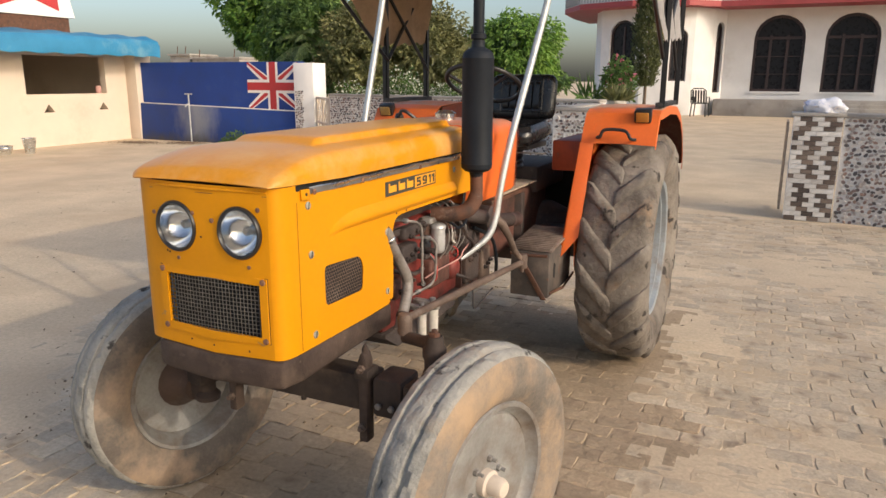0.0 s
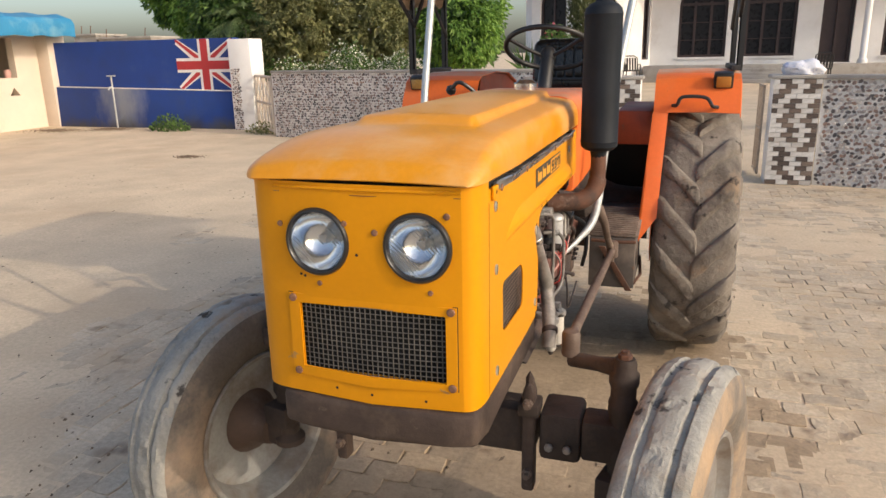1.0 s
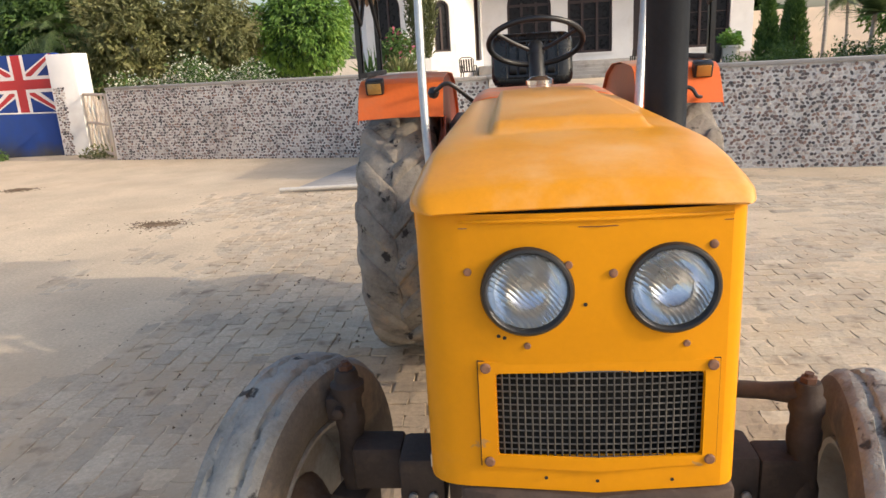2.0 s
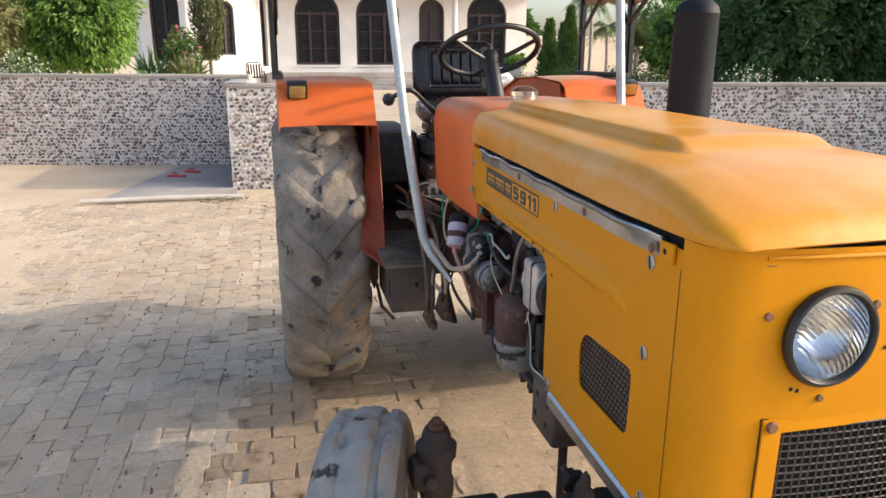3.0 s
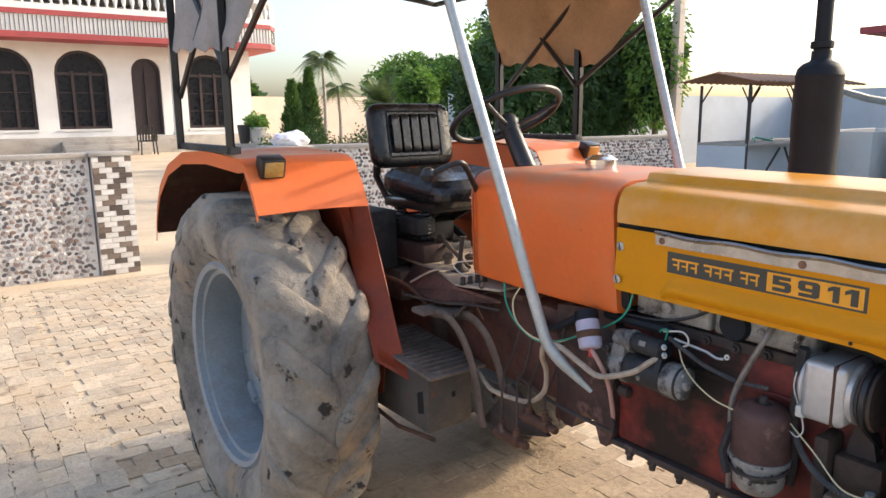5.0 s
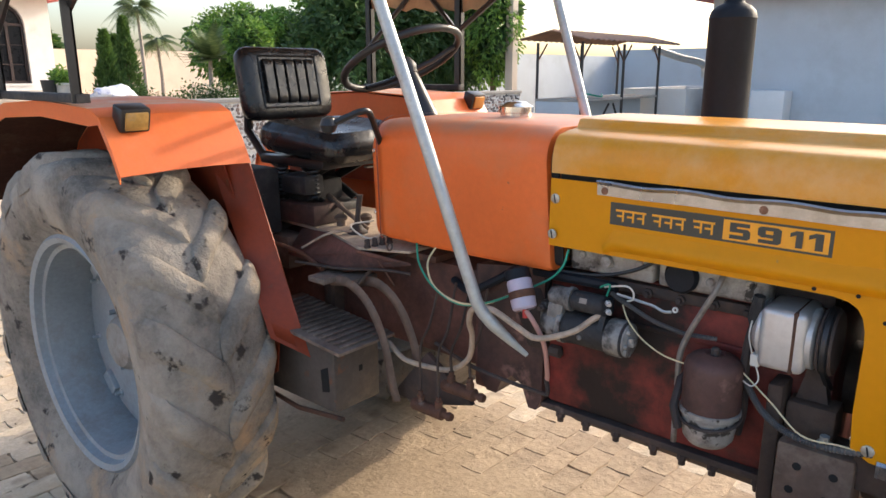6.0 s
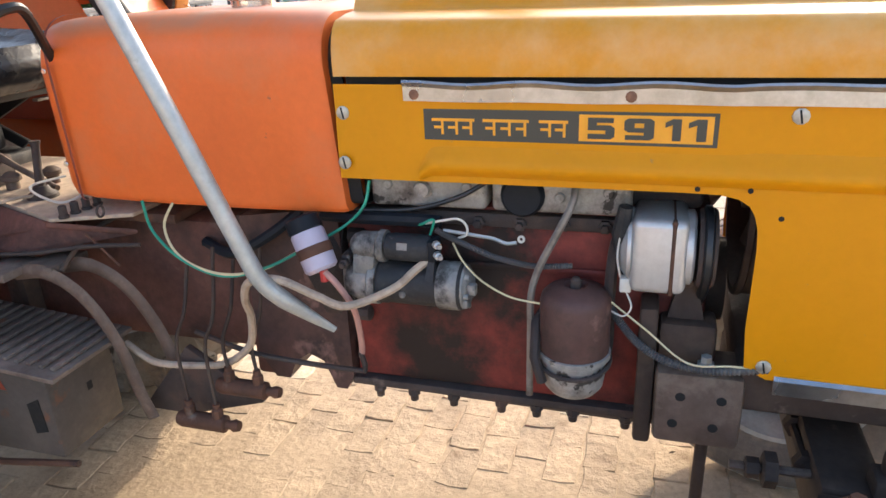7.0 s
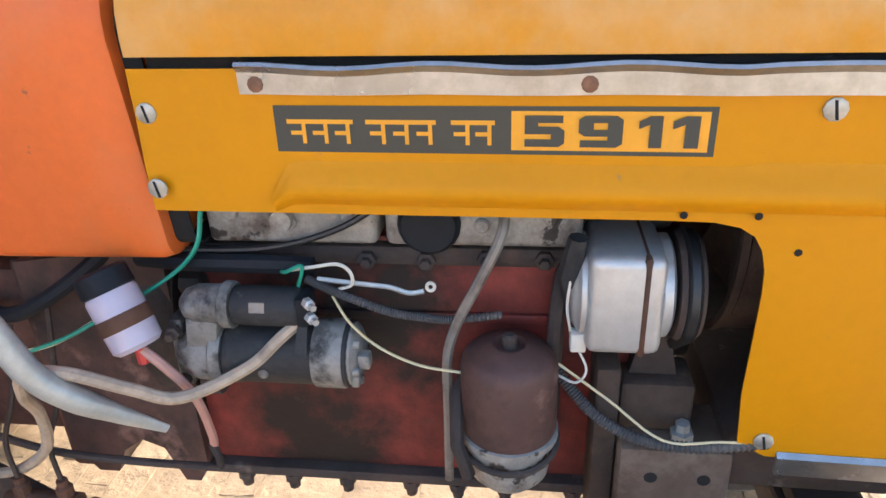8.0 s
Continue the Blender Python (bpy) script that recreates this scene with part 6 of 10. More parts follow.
part("hub", bm, "black", wheel)
bm = B()
tube(bm, [sw + sm.to_3x3() @ Vector((0, 0, -0.05)), Vector((0.01, 2.02, 1.50)), Vector((0.01, 1.95, 1.38))], [0.033, 0.036, 0.036], 14)
part("steering_column", bm, "black", tractor)
bm = B()
cable(bm, [(-0.20, 2.03, 1.40), (-0.245, 2.0, 1.455), (-0.275, 1.982, 1.487), (-0.350, 1.935, 1.556), (-0.385, 1.935, 1.563), (-0.41, 1.965, 1.548), (-0.438, 2.003, 1.528)], 0.0095, 8)
lv = part("gear_lever", bm, "black", tractor, "bent black gear lever with a round knob")
bm = B()
lathe(bm, [(0.001, -0.026), (0.018, -0.019), (0.026, 0), (0.018, 0.019), (0.001, 0.026)], (-0.440, 2.009, 1.526), (0, 0, 1), 14)
part("knob", bm, "black", lv)

# -- fenders
def fender(sg, xi, xo, name_label):
    """A flat-topped rear fender with a folded front lip and an inner guard."""
    prof = [(2.405, 1.388), (2.44, 1.46), (2.50, 1.548), (2.56, 1.572), (2.9, 1.588), (3.22, 1.572), (3.45, 1.51), (3.62, 1.40), (3.71, 1.28), (3.75, 1.17)]
    bm = B()
    rows = []
    for y, z in prof:
        rows.append([(sg * (xi + (xo - xi) * t), y, z + 0.006 * math.sin(t * math.pi)) for t in (0, 0.03, 0.3, 0.6, 0.97, 1.0)])
    rings(bm, rows, closed=False)
    outer_lip = []
    for y, z in prof:
        outer_lip.append([(sg * xo, y, z), (sg * (xo + 0.004), y, z - 0.05 if y > 2.5 else z - 0.02)])
    rings(bm, outer_lip, closed=False)
    bmesh.ops.remove_doubles(bm, verts=bm.verts, dist=0.0004)
    bmesh.ops.recalc_face_normals(bm, faces=bm.faces)
    bmesh.ops.solidify(bm, geom=bm.faces[:], thickness=0.004)
    bm.normal_update()
    for q in bm.faces:
        q.material_index = 1 if q.normal.z > 0.93 and q.calc_center_median().y > 2.56 else 0
    f = part("fender", bm, ["orange", "orange_dusty"], tractor, name_label, deg=30)
    # extra dark sheet just below the fender, standing in for its underside shade
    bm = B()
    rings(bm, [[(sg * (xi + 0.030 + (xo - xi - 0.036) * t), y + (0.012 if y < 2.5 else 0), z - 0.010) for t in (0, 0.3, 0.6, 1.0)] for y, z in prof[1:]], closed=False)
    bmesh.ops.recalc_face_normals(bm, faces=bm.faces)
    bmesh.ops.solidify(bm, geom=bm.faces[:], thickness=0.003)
    part("fender_lining", bm, "mud_lining", f, "added dark sheet painting the shade under the fender")
    # inner guard plate
    bm = B()
    edge = [(2.62, 1.560), (2.9, 1.580), (3.22, 1.564), (3.45, 1.50), (3.62, 1.39), (3.71, 1.27), (3.74, 1.17), (3.62, 0.98), (3.3, 0.62), (2.45, 0.60), (2.30, 0.70), (2.275, 0.86)]
    slab(bm, [(sg * (xi + 0.020), y, z) for y, z in edge], (sg * 0.004, 0, 0))
    # the right guard has its shade painted into the darker orange
    part("inner_guard", bm, "orange_grimy" if sg < 0 else "orange", f, "grimy orange inner guard sheet, shade painted in on the right")
    # front flange that slopes down to the step, twisting as it goes
    bm = B()
    if sg < 0:
        ia, ib, oa, ob2 = Vector((-0.424, 2.428, 1.392)), Vector((-0.437, 2.150, 0.784)), Vector((-0.449, 2.610, 1.372)), Vector((-0.545, 2.205, 0.868))
    else:
        ia, ib, oa, ob2 = Vector((xi - 0.003, 2.402, 1.392)), Vector((xi - 0.04, 2.195, 0.762)), Vector((xi + 0.07, 2.412, 1.388)), Vector((xi + 0.05, 2.25, 0.885))
    rws = []
    for k in range(9):
        s = k / 8
        a, b = ia.lerp(ib, s), oa.lerp(ob2, s)
        n = Vector((-(b - a).y, (b - a).x, 0)).normalized() * 0.005
        rws.append([a, a.lerp(b, 0.12) - n * 0.6, b, b + n, a.lerp(b, 0.12) + n * 0.4, a + n])
    rings(bm, rws)
    # right flange: shade and grime both in the colour
    part("front_flange", bm, "orange" if sg > 0 else "orange_grimy", f, "" if sg > 0 else "grimy red-orange flange with shade painted in", deg=60)
    # marker lamp
    c = Vector((sg * (xo - 0.085), 2.478, 1.545))
    tilt = pose(*c, 18, 0, 0)
    bm = B()
    box(bm, -0.045, 0.045, -0.028, 0.03, -0.036, 0.036, 0.008)
    bm.transform(tilt)
    ml = part("marker_lamp", bm, "black", f, "square marker lamp with a dusty amber lens")
    bm = B()
    box(bm, -0.034, 0.034, -0.037, -0.026, -0.027, 0.027, 0.005)
    bm.transform(tilt)
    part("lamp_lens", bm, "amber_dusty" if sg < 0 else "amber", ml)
    # grab handle
    if sg < 0:
        return f
    bm = B()
    x0 = xi + 0.09
    cable(bm, [(sg * x0, 2.408, 1.425), (sg * (x0 + 0.02), 2.385, 1.43), (sg * (x0 + 0.045), 2.385, 1.468), (sg * (x0 + 0.15), 2.39, 1.465), (sg * (x0 + 0.185), 2.385, 1.425), (sg * (x0 + 0.21), 2.405, 1.418)], 0.009, 8)
    part("grab_handle", bm, "black", f, "bent black grab handle")
    return f


fender(-1, 0.435, 0.862, "orange rear fender with a folded front lip")
fender(1, 0.50, 0.905, "orange rear fender with a folded front lip")
bm = B()
box(bm, -0.42, -0.22, 2.55, 3.2, 1.10, 1.34, 0.01)
part("tool_box", bm, "dusty_black", tractor, "black sheet box beside the seat")
bm = B()
box(bm, 0.312, 0.49, 2.49, 3.2, 1.217, 1.392, 0.01)
# box colour darkened to stand for the shade beside the seat
part("tool_box", bm, "orange_grimy", tractor, "grimy orange box beside the seat with shade painted in")

# -- wheels


def rear_wheel(c, sg):
    """c: the centre; sg: the outer side's sign in x."""
    R, W = 0.700, 0.205
    prof = [(0.40, -W * 0.62), (0.47, -W * 0.90), (0.56, -W * 1.0), (0.625, -W * 0.95), (0.660, -W * 0.80), (0.676, -W * 0.45), (R - 0.019, 0.0), (0.676, W * 0.45), (0.660, W * 0.80), (0.625, W * 0.95), (0.56, W * 1.0), (0.47, W * 0.90), (0.40, W * 0.62)]
    bm = B()
    lathe(bm, prof, c, (1, 0, 0), 72)
    bmesh.ops.delete(bm, geom=[f for f in bm.faces if len(f.verts) > 4], context="FACES")
    rw = random.Random(11 + sg)
    o = Vector(c)
    NL = 17
    lug_rows = []
    for s in (-1, 1):
        for k in range(NL):
            a0 = 2 * math.pi * (k + (0.25 if s > 0 else -0.25)) / NL + rw.uniform(-0.012, 0.012)
            wear, wide = rw.uniform(0.7, 1.0), rw.uniform(0.9, 1.12)
            rows = []
            for t in (-0.10, -0.07, 0.0, 0.25, 0.5, 0.72, 0.88, 1.0):
                # from past the middle of the tread to the shoulder and a little down the side wall
                w = s * W * (0.04 + 0.97 * t)
                r0 = 0.686 - 0.012 * max(t, 0) - (0.07 * (t - 0.80) / 0.20 if t > 0.80 else 0)
                h = (0.016 + 0.013 * max(t, 0) if t < 0.9 else 0.020) * wear * (0.2 if t == -0.10 else 0.55 if t == -0.07 else 1)
                aa = a0 - 0.30 * (1 - t) ** 1.1
                hw = (0.070 + 0.012 * math.sin(t * 7 + k) * 0.5) * wide * (0.55 if t == -0.10 else 0.85 if t == -0.07 else 1.0 if t < 0.9 else 0.85)
                row = []
                for da, dr in ((-hw * 1.4, -0.020), (-hw * 1.0, h * 0.55), (-hw * 0.55, h), (hw * 0.55, h), (hw * 1.0, h * 0.55), (hw * 1.4, -0.020)):
                    r = r0 + dr + rw.uniform(-0.007, 0.003)
                    row.append(o + Vector((w, math.sin(aa + da) * r, math.cos(aa + da) * r)))
                rows.append(row)
            lug_rows.append(rows)
    # the left tyre's dimmer light is put into its browner rubber
    rub = "rubber" if sg < 0 else "rubber_brown"
    wh = part("rear_wheel", bm, rub, tractor, "large worn rear tyre with chevron lugs", deg=45)
    for rows in lug_rows:
        bm = B()
        rings(bm, rows)
        part("lug", bm, rub, wh, deg=50)
    bm = B()
    f = sg
    rim = [(0.415, 0.13), (0.43, 0.145), (0.415, 0.158), (0.395, 0.150), (0.385, 0.11), (0.372, 0.06), (0.365, 0.02), (0.372, -0.06), (0.40, -0.13), (0.43, -0.145), (0.41, -0.158), (0.36, -0.08), (0.352, 0.0), (0.362, 0.07), (0.372, 0.12)]
    lathe(bm, [(r, f * h) for r, h in rim], c, (1, 0, 0), 56, closed=True)
    part("rim", bm, "rim_blue", wh, "grey-blue painted wheel rim")
    bm = B()
    disc = [(0.356, -0.045), (0.335, -0.062), (0.30, -0.066), (0.21, -0.098), (0.185, -0.100), (0.172, -0.090), (0.130, -0.088), (0.115, -0.080), (0.10, -0.050), (0.085, -0.038), (0.001, -0.036), (0.001, -0.12), (0.2, -0.115), (0.30, -0.082), (0.356, -0.065)]
    lathe(bm, [(r, f * h) for r, h in disc], c, (1, 0, 0), 48)
    part("wheel_disc", bm, "rim_blue", wh)
    for k in range(8):
        a = 2 * math.pi * k / 8 + 0.2
        for rr, off, br in ((0.318, -0.064, 0.016),):
            bm = B()
            lathe(bm, [(br, 0), (br, 0.022), (br * 0.6, 0.026), (br * 0.5, 0.045), (0.001, 0.045)], Vector(c) + Vector((f * off, rr * math.sin(a), rr * math.cos(a))), (f, 0, 0), 6)
            part("wheel_nut", bm, "rim_blue", wh)
    bm = B()
    lathe(bm, [(r, f * h) for r, h in [(0.001, -0.10), (0.172, -0.10), (0.176, -0.088), (0.172, -0.062), (0.128, -0.056), (0.112, -0.046), (0.095, 0.012), (0.082, 0.026), (0.001, 0.028)]], c, (1, 0, 0), 40)
    hub = part("wheel_hub", bm, "hub_grey", wh, "dusty grey wheel hub ringed with studs")
    for k in range(8):
        a = 2 * math.pi * k / 8 + 0.2
        bm = B()
        lathe(bm, [(0.024, 0), (0.024, 0.006), (0.017, 0.007), (0.017, 0.026), (0.010, 0.028), (0.009, 0.052), (0.001, 0.053)], Vector(c) + Vector((f * -0.062, 0.150 * math.sin(a), 0.150 * math.cos(a))), (f, 0, 0), 6)
        part("hub_stud", bm, "rim_blue", hub)
    for k in range(4):
        a = math.pi / 4 + math.pi / 2 * k
        bm = B()
        p = Vector(c) + Vector((f * -0.045, 0.335 * math.sin(a), 0.335 * math.cos(a)))
        box(bm, -0.02, 0.02, -0.045, 0.045, -0.03, 0.03, 0.006)
        bm.transform(Matrix.Translation(p) @ Matrix.Rotation(-a, 4, "X"))
        part("rim_lug", bm, "rim_blue", wh)
    return wh


rear_wheel((0.735, 2.89, 0.722), 1)
rear_wheel((-0.695, 2.89, 0.722), -1)


def front_wheel(c, sg, steer):
    R, W = 0.455, 0.098
    g_a = 0.440 if sg > 0 else 0.446
    o = Vector(c)
    m = pose(*c, 0, 0, steer)
    prof = [(0.265, -0.060), (0.30, -0.088), (0.35, -0.100), (0.40, -0.096), (0.430, -0.087), (0.441, -0.078), (0.448, -0.068), (0.450, -0.052), (g_a, -0.047), (g_a, -0.034), (0.450, -0.030), (0.4555, -0.018), (0.4565, 0.0), (0.4555, 0.018), (0.450, 0.030), (0.440, 0.034), (0.440, 0.047), (0.450, 0.052), (0.448, 0.068), (0.441, 0.078), (0.430, 0.087), (0.40, 0.096), (0.35, 0.100), (0.30, 0.088), (0.265, 0.060)]
    bm = B()
    lathe(bm, prof, (0, 0, 0), (1, 0, 0), 132)
    bmesh.ops.delete(bm, geom=[f for f in bm.faces if len(f.verts) > 4], context="FACES")
    # tread, inner sidewall and outer sidewall; the inner rubber is slightly darker
    for f in bm.faces:
        c_ = f.calc_center_median()
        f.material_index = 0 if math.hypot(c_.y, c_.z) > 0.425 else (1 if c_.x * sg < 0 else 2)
    # worn, chipped ribs
    for v in bm.verts:
        r = math.hypot(v.co.y, v.co.z)
        if r > 0.435:
            k = noise.noise(v.co * 22 + Vector((sg * 5, 0, 0)))
            chip = 0.022 * max(0.0, noise.noise(v.co * 30 + Vector((0, sg * 9, 0))) - 0.22) / 0.5
            s = (r + 0.0022 * k - chip) / r
            v.co.y, v.co.z = v.co.y * s, v.co.z * s
            v.co.x += 0.003 * noise.noise(v.co * 30 + Vector((3, 1, sg)))
    bm.transform(m)
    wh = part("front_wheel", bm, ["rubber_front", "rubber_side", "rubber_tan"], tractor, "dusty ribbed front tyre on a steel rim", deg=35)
    f = sg
    bm = B()
    rim = [(0.268, 0.066), (0.280, 0.074), (0.276, 0.082), (0.262, 0.078), (0.250, 0.05), (0.236, 0.040), (0.228, 0.0), (0.236, -0.03), (0.250, -0.05), (0.262, -0.078), (0.276, -0.082), (0.280, -0.074), (0.262, -0.060), (0.245, -0.02), (0.24, 0.0), (0.25, 0.04)]
    lathe(bm, [(r, f * h) for r, h in rim], (0, 0, 0), (1, 0, 0), 48, closed=True)
    bm.transform(m)
    part("rim", bm, "rim", wh, "scuffed silver rim")
    bm = B()
    disc = [(0.238, 0.030), (0.228, 0.046), (0.20, 0.050), (0.12, 0.036), (0.10, 0.030), (0.085, 0.034), (0.001, 0.034), (0.001, 0.020), (0.10, 0.018), (0.2, 0.038), (0.238, 0.015)]
    lathe(bm, [(r, f * h) for r, h in disc], (0, 0, 0), (1, 0, 0), 40)
    bm.transform(m)
    part("wheel_disc", bm, "rim", wh)
    bm = B()
    lathe(bm, [(0.045, f * 0.03), (0.045, f * 0.06), (0.034, f * 0.066), (0.034, f * 0.10), (0.026, f * 0.115), (0.001, f * 0.118)], (0, 0, 0), (1, 0, 0), 20)
    bm.transform(m)
    part("hub_cap", bm, "cream_wall" if sg > 0 else "rim_rust", wh, "pale domed hub cap")
    for k in range(6):
        a = 2 * math.pi * k / 6 + 0.3
        bm = B()
        lathe(bm, [(0.011, 0), (0.011, 0.014), (0.006, 0.016), (0.006, 0.034), (0.001, 0.034)], (f * 0.034, 0.078 * math.sin(a), 0.078 * math.cos(a)), (f, 0, 0), 6)
        bm.transform(m)
        part("wheel_nut", bm, "rim", wh)
    bm = B()
    lathe(bm, [(0.001, -f * 0.10), (0.055, -f * 0.10), (0.065, -f * 0.05), (0.10, -f * 0.012), (0.115, f * 0.012), (0.001, f * 0.012)], (0, 0, 0), (1, 0, 0), 20)
    bm.transform(m)
    part("hub", bm, "rim_rust", wh, "rusty brown wheel hub")
    return wh


FWZ = 0.455
STEER = -14.5
front_wheel((0.698, 0.405, FWZ), 1, STEER)
front_wheel((-0.735, 0.575, FWZ), -1, STEER)


# -- engine, right and left
def P(name, bm, mat, parent=None, label="", deg=40):
    return part(name, bm, mat, parent or tractor, label, deg)


bm = B()
box(bm, -0.175, 0.175, 0.72, 1.43, 0.765, 1.175, 0.015)
block = P("engine_block", bm, "engine_red", label="oily red engine block streaked with black grease")
bm = B()
box(bm, -0.190, 0.19, 0.74, 1.42, 1.135, 1.165, 0.008)
P("block_flange", bm, "engine_dark", block)
bm = B()
box(bm, -0.183, -0.174, 0.76, 1.40, 1.045, 1.06, 0.004)
P("block_rib", bm, "engine_red", block)
bm = B()
box(bm, -0.16, 0.16, 0.74, 1.40, 1.18, 1.33, 0.012)
P("cylinder_head", bm, "engine_dark", block)
for y0, y1 in ((1.118, 1.345), (0.86, 1.108)):
    bm = B()
    box(bm, -0.218, -0.158, y0, y1, 1.178, 1.29, 0.010, 3)
    P("head_cover", bm, "alu_cast", block, "worn cast aluminium cover")
    for u in (0.16, 0.5, 0.84):
        bm = B()
        bolt_head(bm, (-0.218, y0 + (y1 - y0) * u, 1.222 - 0.012 * (u == 0.5)), (-1, 0, 0), 0.010, 0.006)
        P("bolt", bm, "alu_cast", block)
bm = B()
lathe(bm, [(0.001, 0.014), (0.034, 0.014), (0.04, 0.006), (0.04, -0.006)], (-0.219, 1.05, 1.212), (-1, 0, 0), 20)
P("breather_cap", bm, "muffler", block, "dark round breather cap")
bm = B()
lathe(bm, [(0.001, 0.01), (0.014, 0.01), (0.017, 0.0)], (-0.219, 1.24, 1.215), (-1, 0, 0), 14)
P("core_plug", bm, "alu_cast", block)
for y in (0.84, 0.905, 0.98, 1.06, 1.14, 1.3):
    bm = B()
    lathe(bm, [(0.013, 0), (0.013, 0.010), (0.008, 0.012), (0.007, 0.02), (0.001, 0.02)], (-0.188, y, 1.150 - 0.004 * (y > 1)), (-1, 0, 0), 6)
    P("stud", bm, "engine_dark", block)
# sump with its flange and bolts
bm = B()
slab(bm, [(-0.16, 0.73, 0.752), (-0.16, 1.43, 0.752), (-0.12, 1.36, 0.70), (-0.12, 0.80, 0.69)], (0.32, 0, 0), 0.008)
box(bm, -0.186, 0.186, 0.72, 1.44, 0.745, 0.763, 0.003)
sump = P("sump", bm, "engine_dark", label="greasy black oil sump")
for i, y in enumerate((0.76, 0.85, 0.955, 1.03, 1.105, 1.21, 1.30, 1.38)):
    bm = B()
    lathe(bm, [(0.014, 0), (0.014, -0.014), (0.010, -0.018), (0.009, -0.030), (0.001, -0.030)], (-0.174, y, 0.746), (0, 0, 1), 8)
    P("sump_bolt", bm, "engine_dark", sump)
# bell housing and gearbox
bm = B()
lathe(bm, [(0.001, 0), (0.205, 0), (0.215, 0.015), (0.215, 0.05), (0.20, 0.07), (0.17, 0.20), (0.16, 0.22), (0.001, 0.22)], (0, 1.43, 1.01), (0, 1, 0), 30)
bell = P("bell_housing", bm, "engine_dark", label="dark cast bell housing")
for k in range(14):
    a = 2 * math.pi * k / 14
    bm = B()
    lathe(bm, [(0.018, 0), (0.018, 0.03), (0.010, 0.035), (0.001, 0.036)], (0.20 * math.cos(a), 1.415, 1.01 + 0.20 * math.sin(a)), (0, -1, 0), 8)
    P("flange_lug", bm, "engine_dark", bell)
bm = B()
rings(bm, [[(x, 1.432, 1.16), (x, 1.432, 0.77), (x, 1.45, 0.735), (x, 1.475, 0.735), (x, 1.50, 0.80), (x, 1.535, 0.815), (x, 1.57, 0.79), (x, 1.59, 0.745), (x, 1.625, 0.745), (x, 1.66, 0.80), (x, 1.66, 1.13)] for x in (-0.196, 0.196)])
P("bell_flange", bm, "filter_brown", bell, "dull red-brown bell housing side")
bm = B()
box(bm, -0.155, 0.155, 1.60, 2.95, 0.78, 1.10, 0.03)
box(bm, -0.185, 0.185, 1.62, 1.68, 0.74, 1.13, 0.01)
gearbox = P("gearbox", bm, "gear_red", label="grimy red-brown gearbox casing")
bm = B()
box(bm, -0.20, 0.20, 1.82, 2.36, 1.102, 1.125, 0.006)
P("gearbox_cover", bm, "rust", gearbox, "dusty gearbox top plate")
bm = B()
box(bm, -0.20, 0.20, 2.30, 2.36, 0.70, 1.10, 0.01)
P("gearbox_flange", bm, "engine_dark", gearbox)
bm = B()
slab(bm, [(-0.235, 1.895, 1.127), (0.19, 1.895, 1.127), (0.19, 2.61, 1.127), (-0.185, 2.61, 1.127), (-0.205, 2.30, 1.127), (-0.30, 2.06, 1.127)], (0, 0, 0.010), 0.003)
dusty = P("dusty_plate", bm, "hose", gearbox, "dust-covered cover plate")
bm = B()
slab(bm, [(-0.225, 1.90, 1.085), (-0.305, 2.06, 1.118), (-0.212, 2.31, 1.122), (-0.20, 2.46, 1.115), (-0.300, 2.42, 1.05), (-0.315, 2.15, 1.05)], (0, 0, 0.012), 0.003)
P("side_cover", bm, "gear_red", gearbox, "dark red-brown sloping side cover")
bm = B()
box(bm, -0.250, -0.160, 2.485, 2.64, 0.975, 1.096, 0.006)
P("axle_lug", bm, "pedal", gearbox)
bm = B()
box(bm, -0.205, -0.06, 2.385, 2.60, 1.139, 1.212, 0.008)
P("control_box", bm, "filter_brown", gearbox, "dark red-brown lift control box")
for i in range(4):
    bm = B()
    lathe(bm, [(0.011, 0), (0.011, 0.006), (0.0085, 0.008), (0.0085, 0.026), (0.006, 0.028), (0.001, 0.028)], (-0.288 + 0.030 * i, 2.028 - 0.003 * i, 1.136), (0, 0, 1), 8)
    P("stud", bm, "engine_dark", gearbox)
bm = B()
tube(bm, [Vector((-0.272 + 0.010 * math.cos(a), 1.945, 1.150 + 0.012 * math.sin(a))) for a in [2 * math.pi * k / 16 for k in range(17)]], 0.0028, 6)
P("split_ring", bm, "engine_dark", gearbox)
bm = B()
lathe(bm, [(0.036, 0), (0.034, 0.010), (0.022, 0.018), (0.016, 0.030), (0.001, 0.030)], (-0.165, 2.205, 1.135), (0, 0, 1), 16)
rl = P("range_lever", bm, "engine_dark", gearbox, "short greasy range lever")
bm = B()
tube(bm, [(-0.165, 2.205, 1.16), (-0.160, 2.207, 1.20), (-0.152, 2.205, 1.255), (-0.151, 2.205, 1.268)], [0.012, 0.009, 0.0095, 0.013], 10)
P("lever_rod", bm, "engine_dark", rl)
bm = B()
tube(bm, [(-0.08, 2.45, 1.228), (-0.10, 2.34, 1.190), (-0.125, 2.20, 1.146)], [0.012, 0.008, 0.008], 8)
P("clutch_link", bm, "pedal", gearbox)
for k, (x, y) in enumerate(((-0.055, 2.28), (-0.12, 2.34))):
    bm = B()
    lathe(bm, [(0.016, 0), (0.016, 0.020), (0.024, 0.024), (0.024, 0.034), (0.010, 0.044), (0.001, 0.044)], (x, y, 1.136), (0, 0, 1), 12)
    P("filler_plug", bm, "pedal", gearbox)
bm = B()
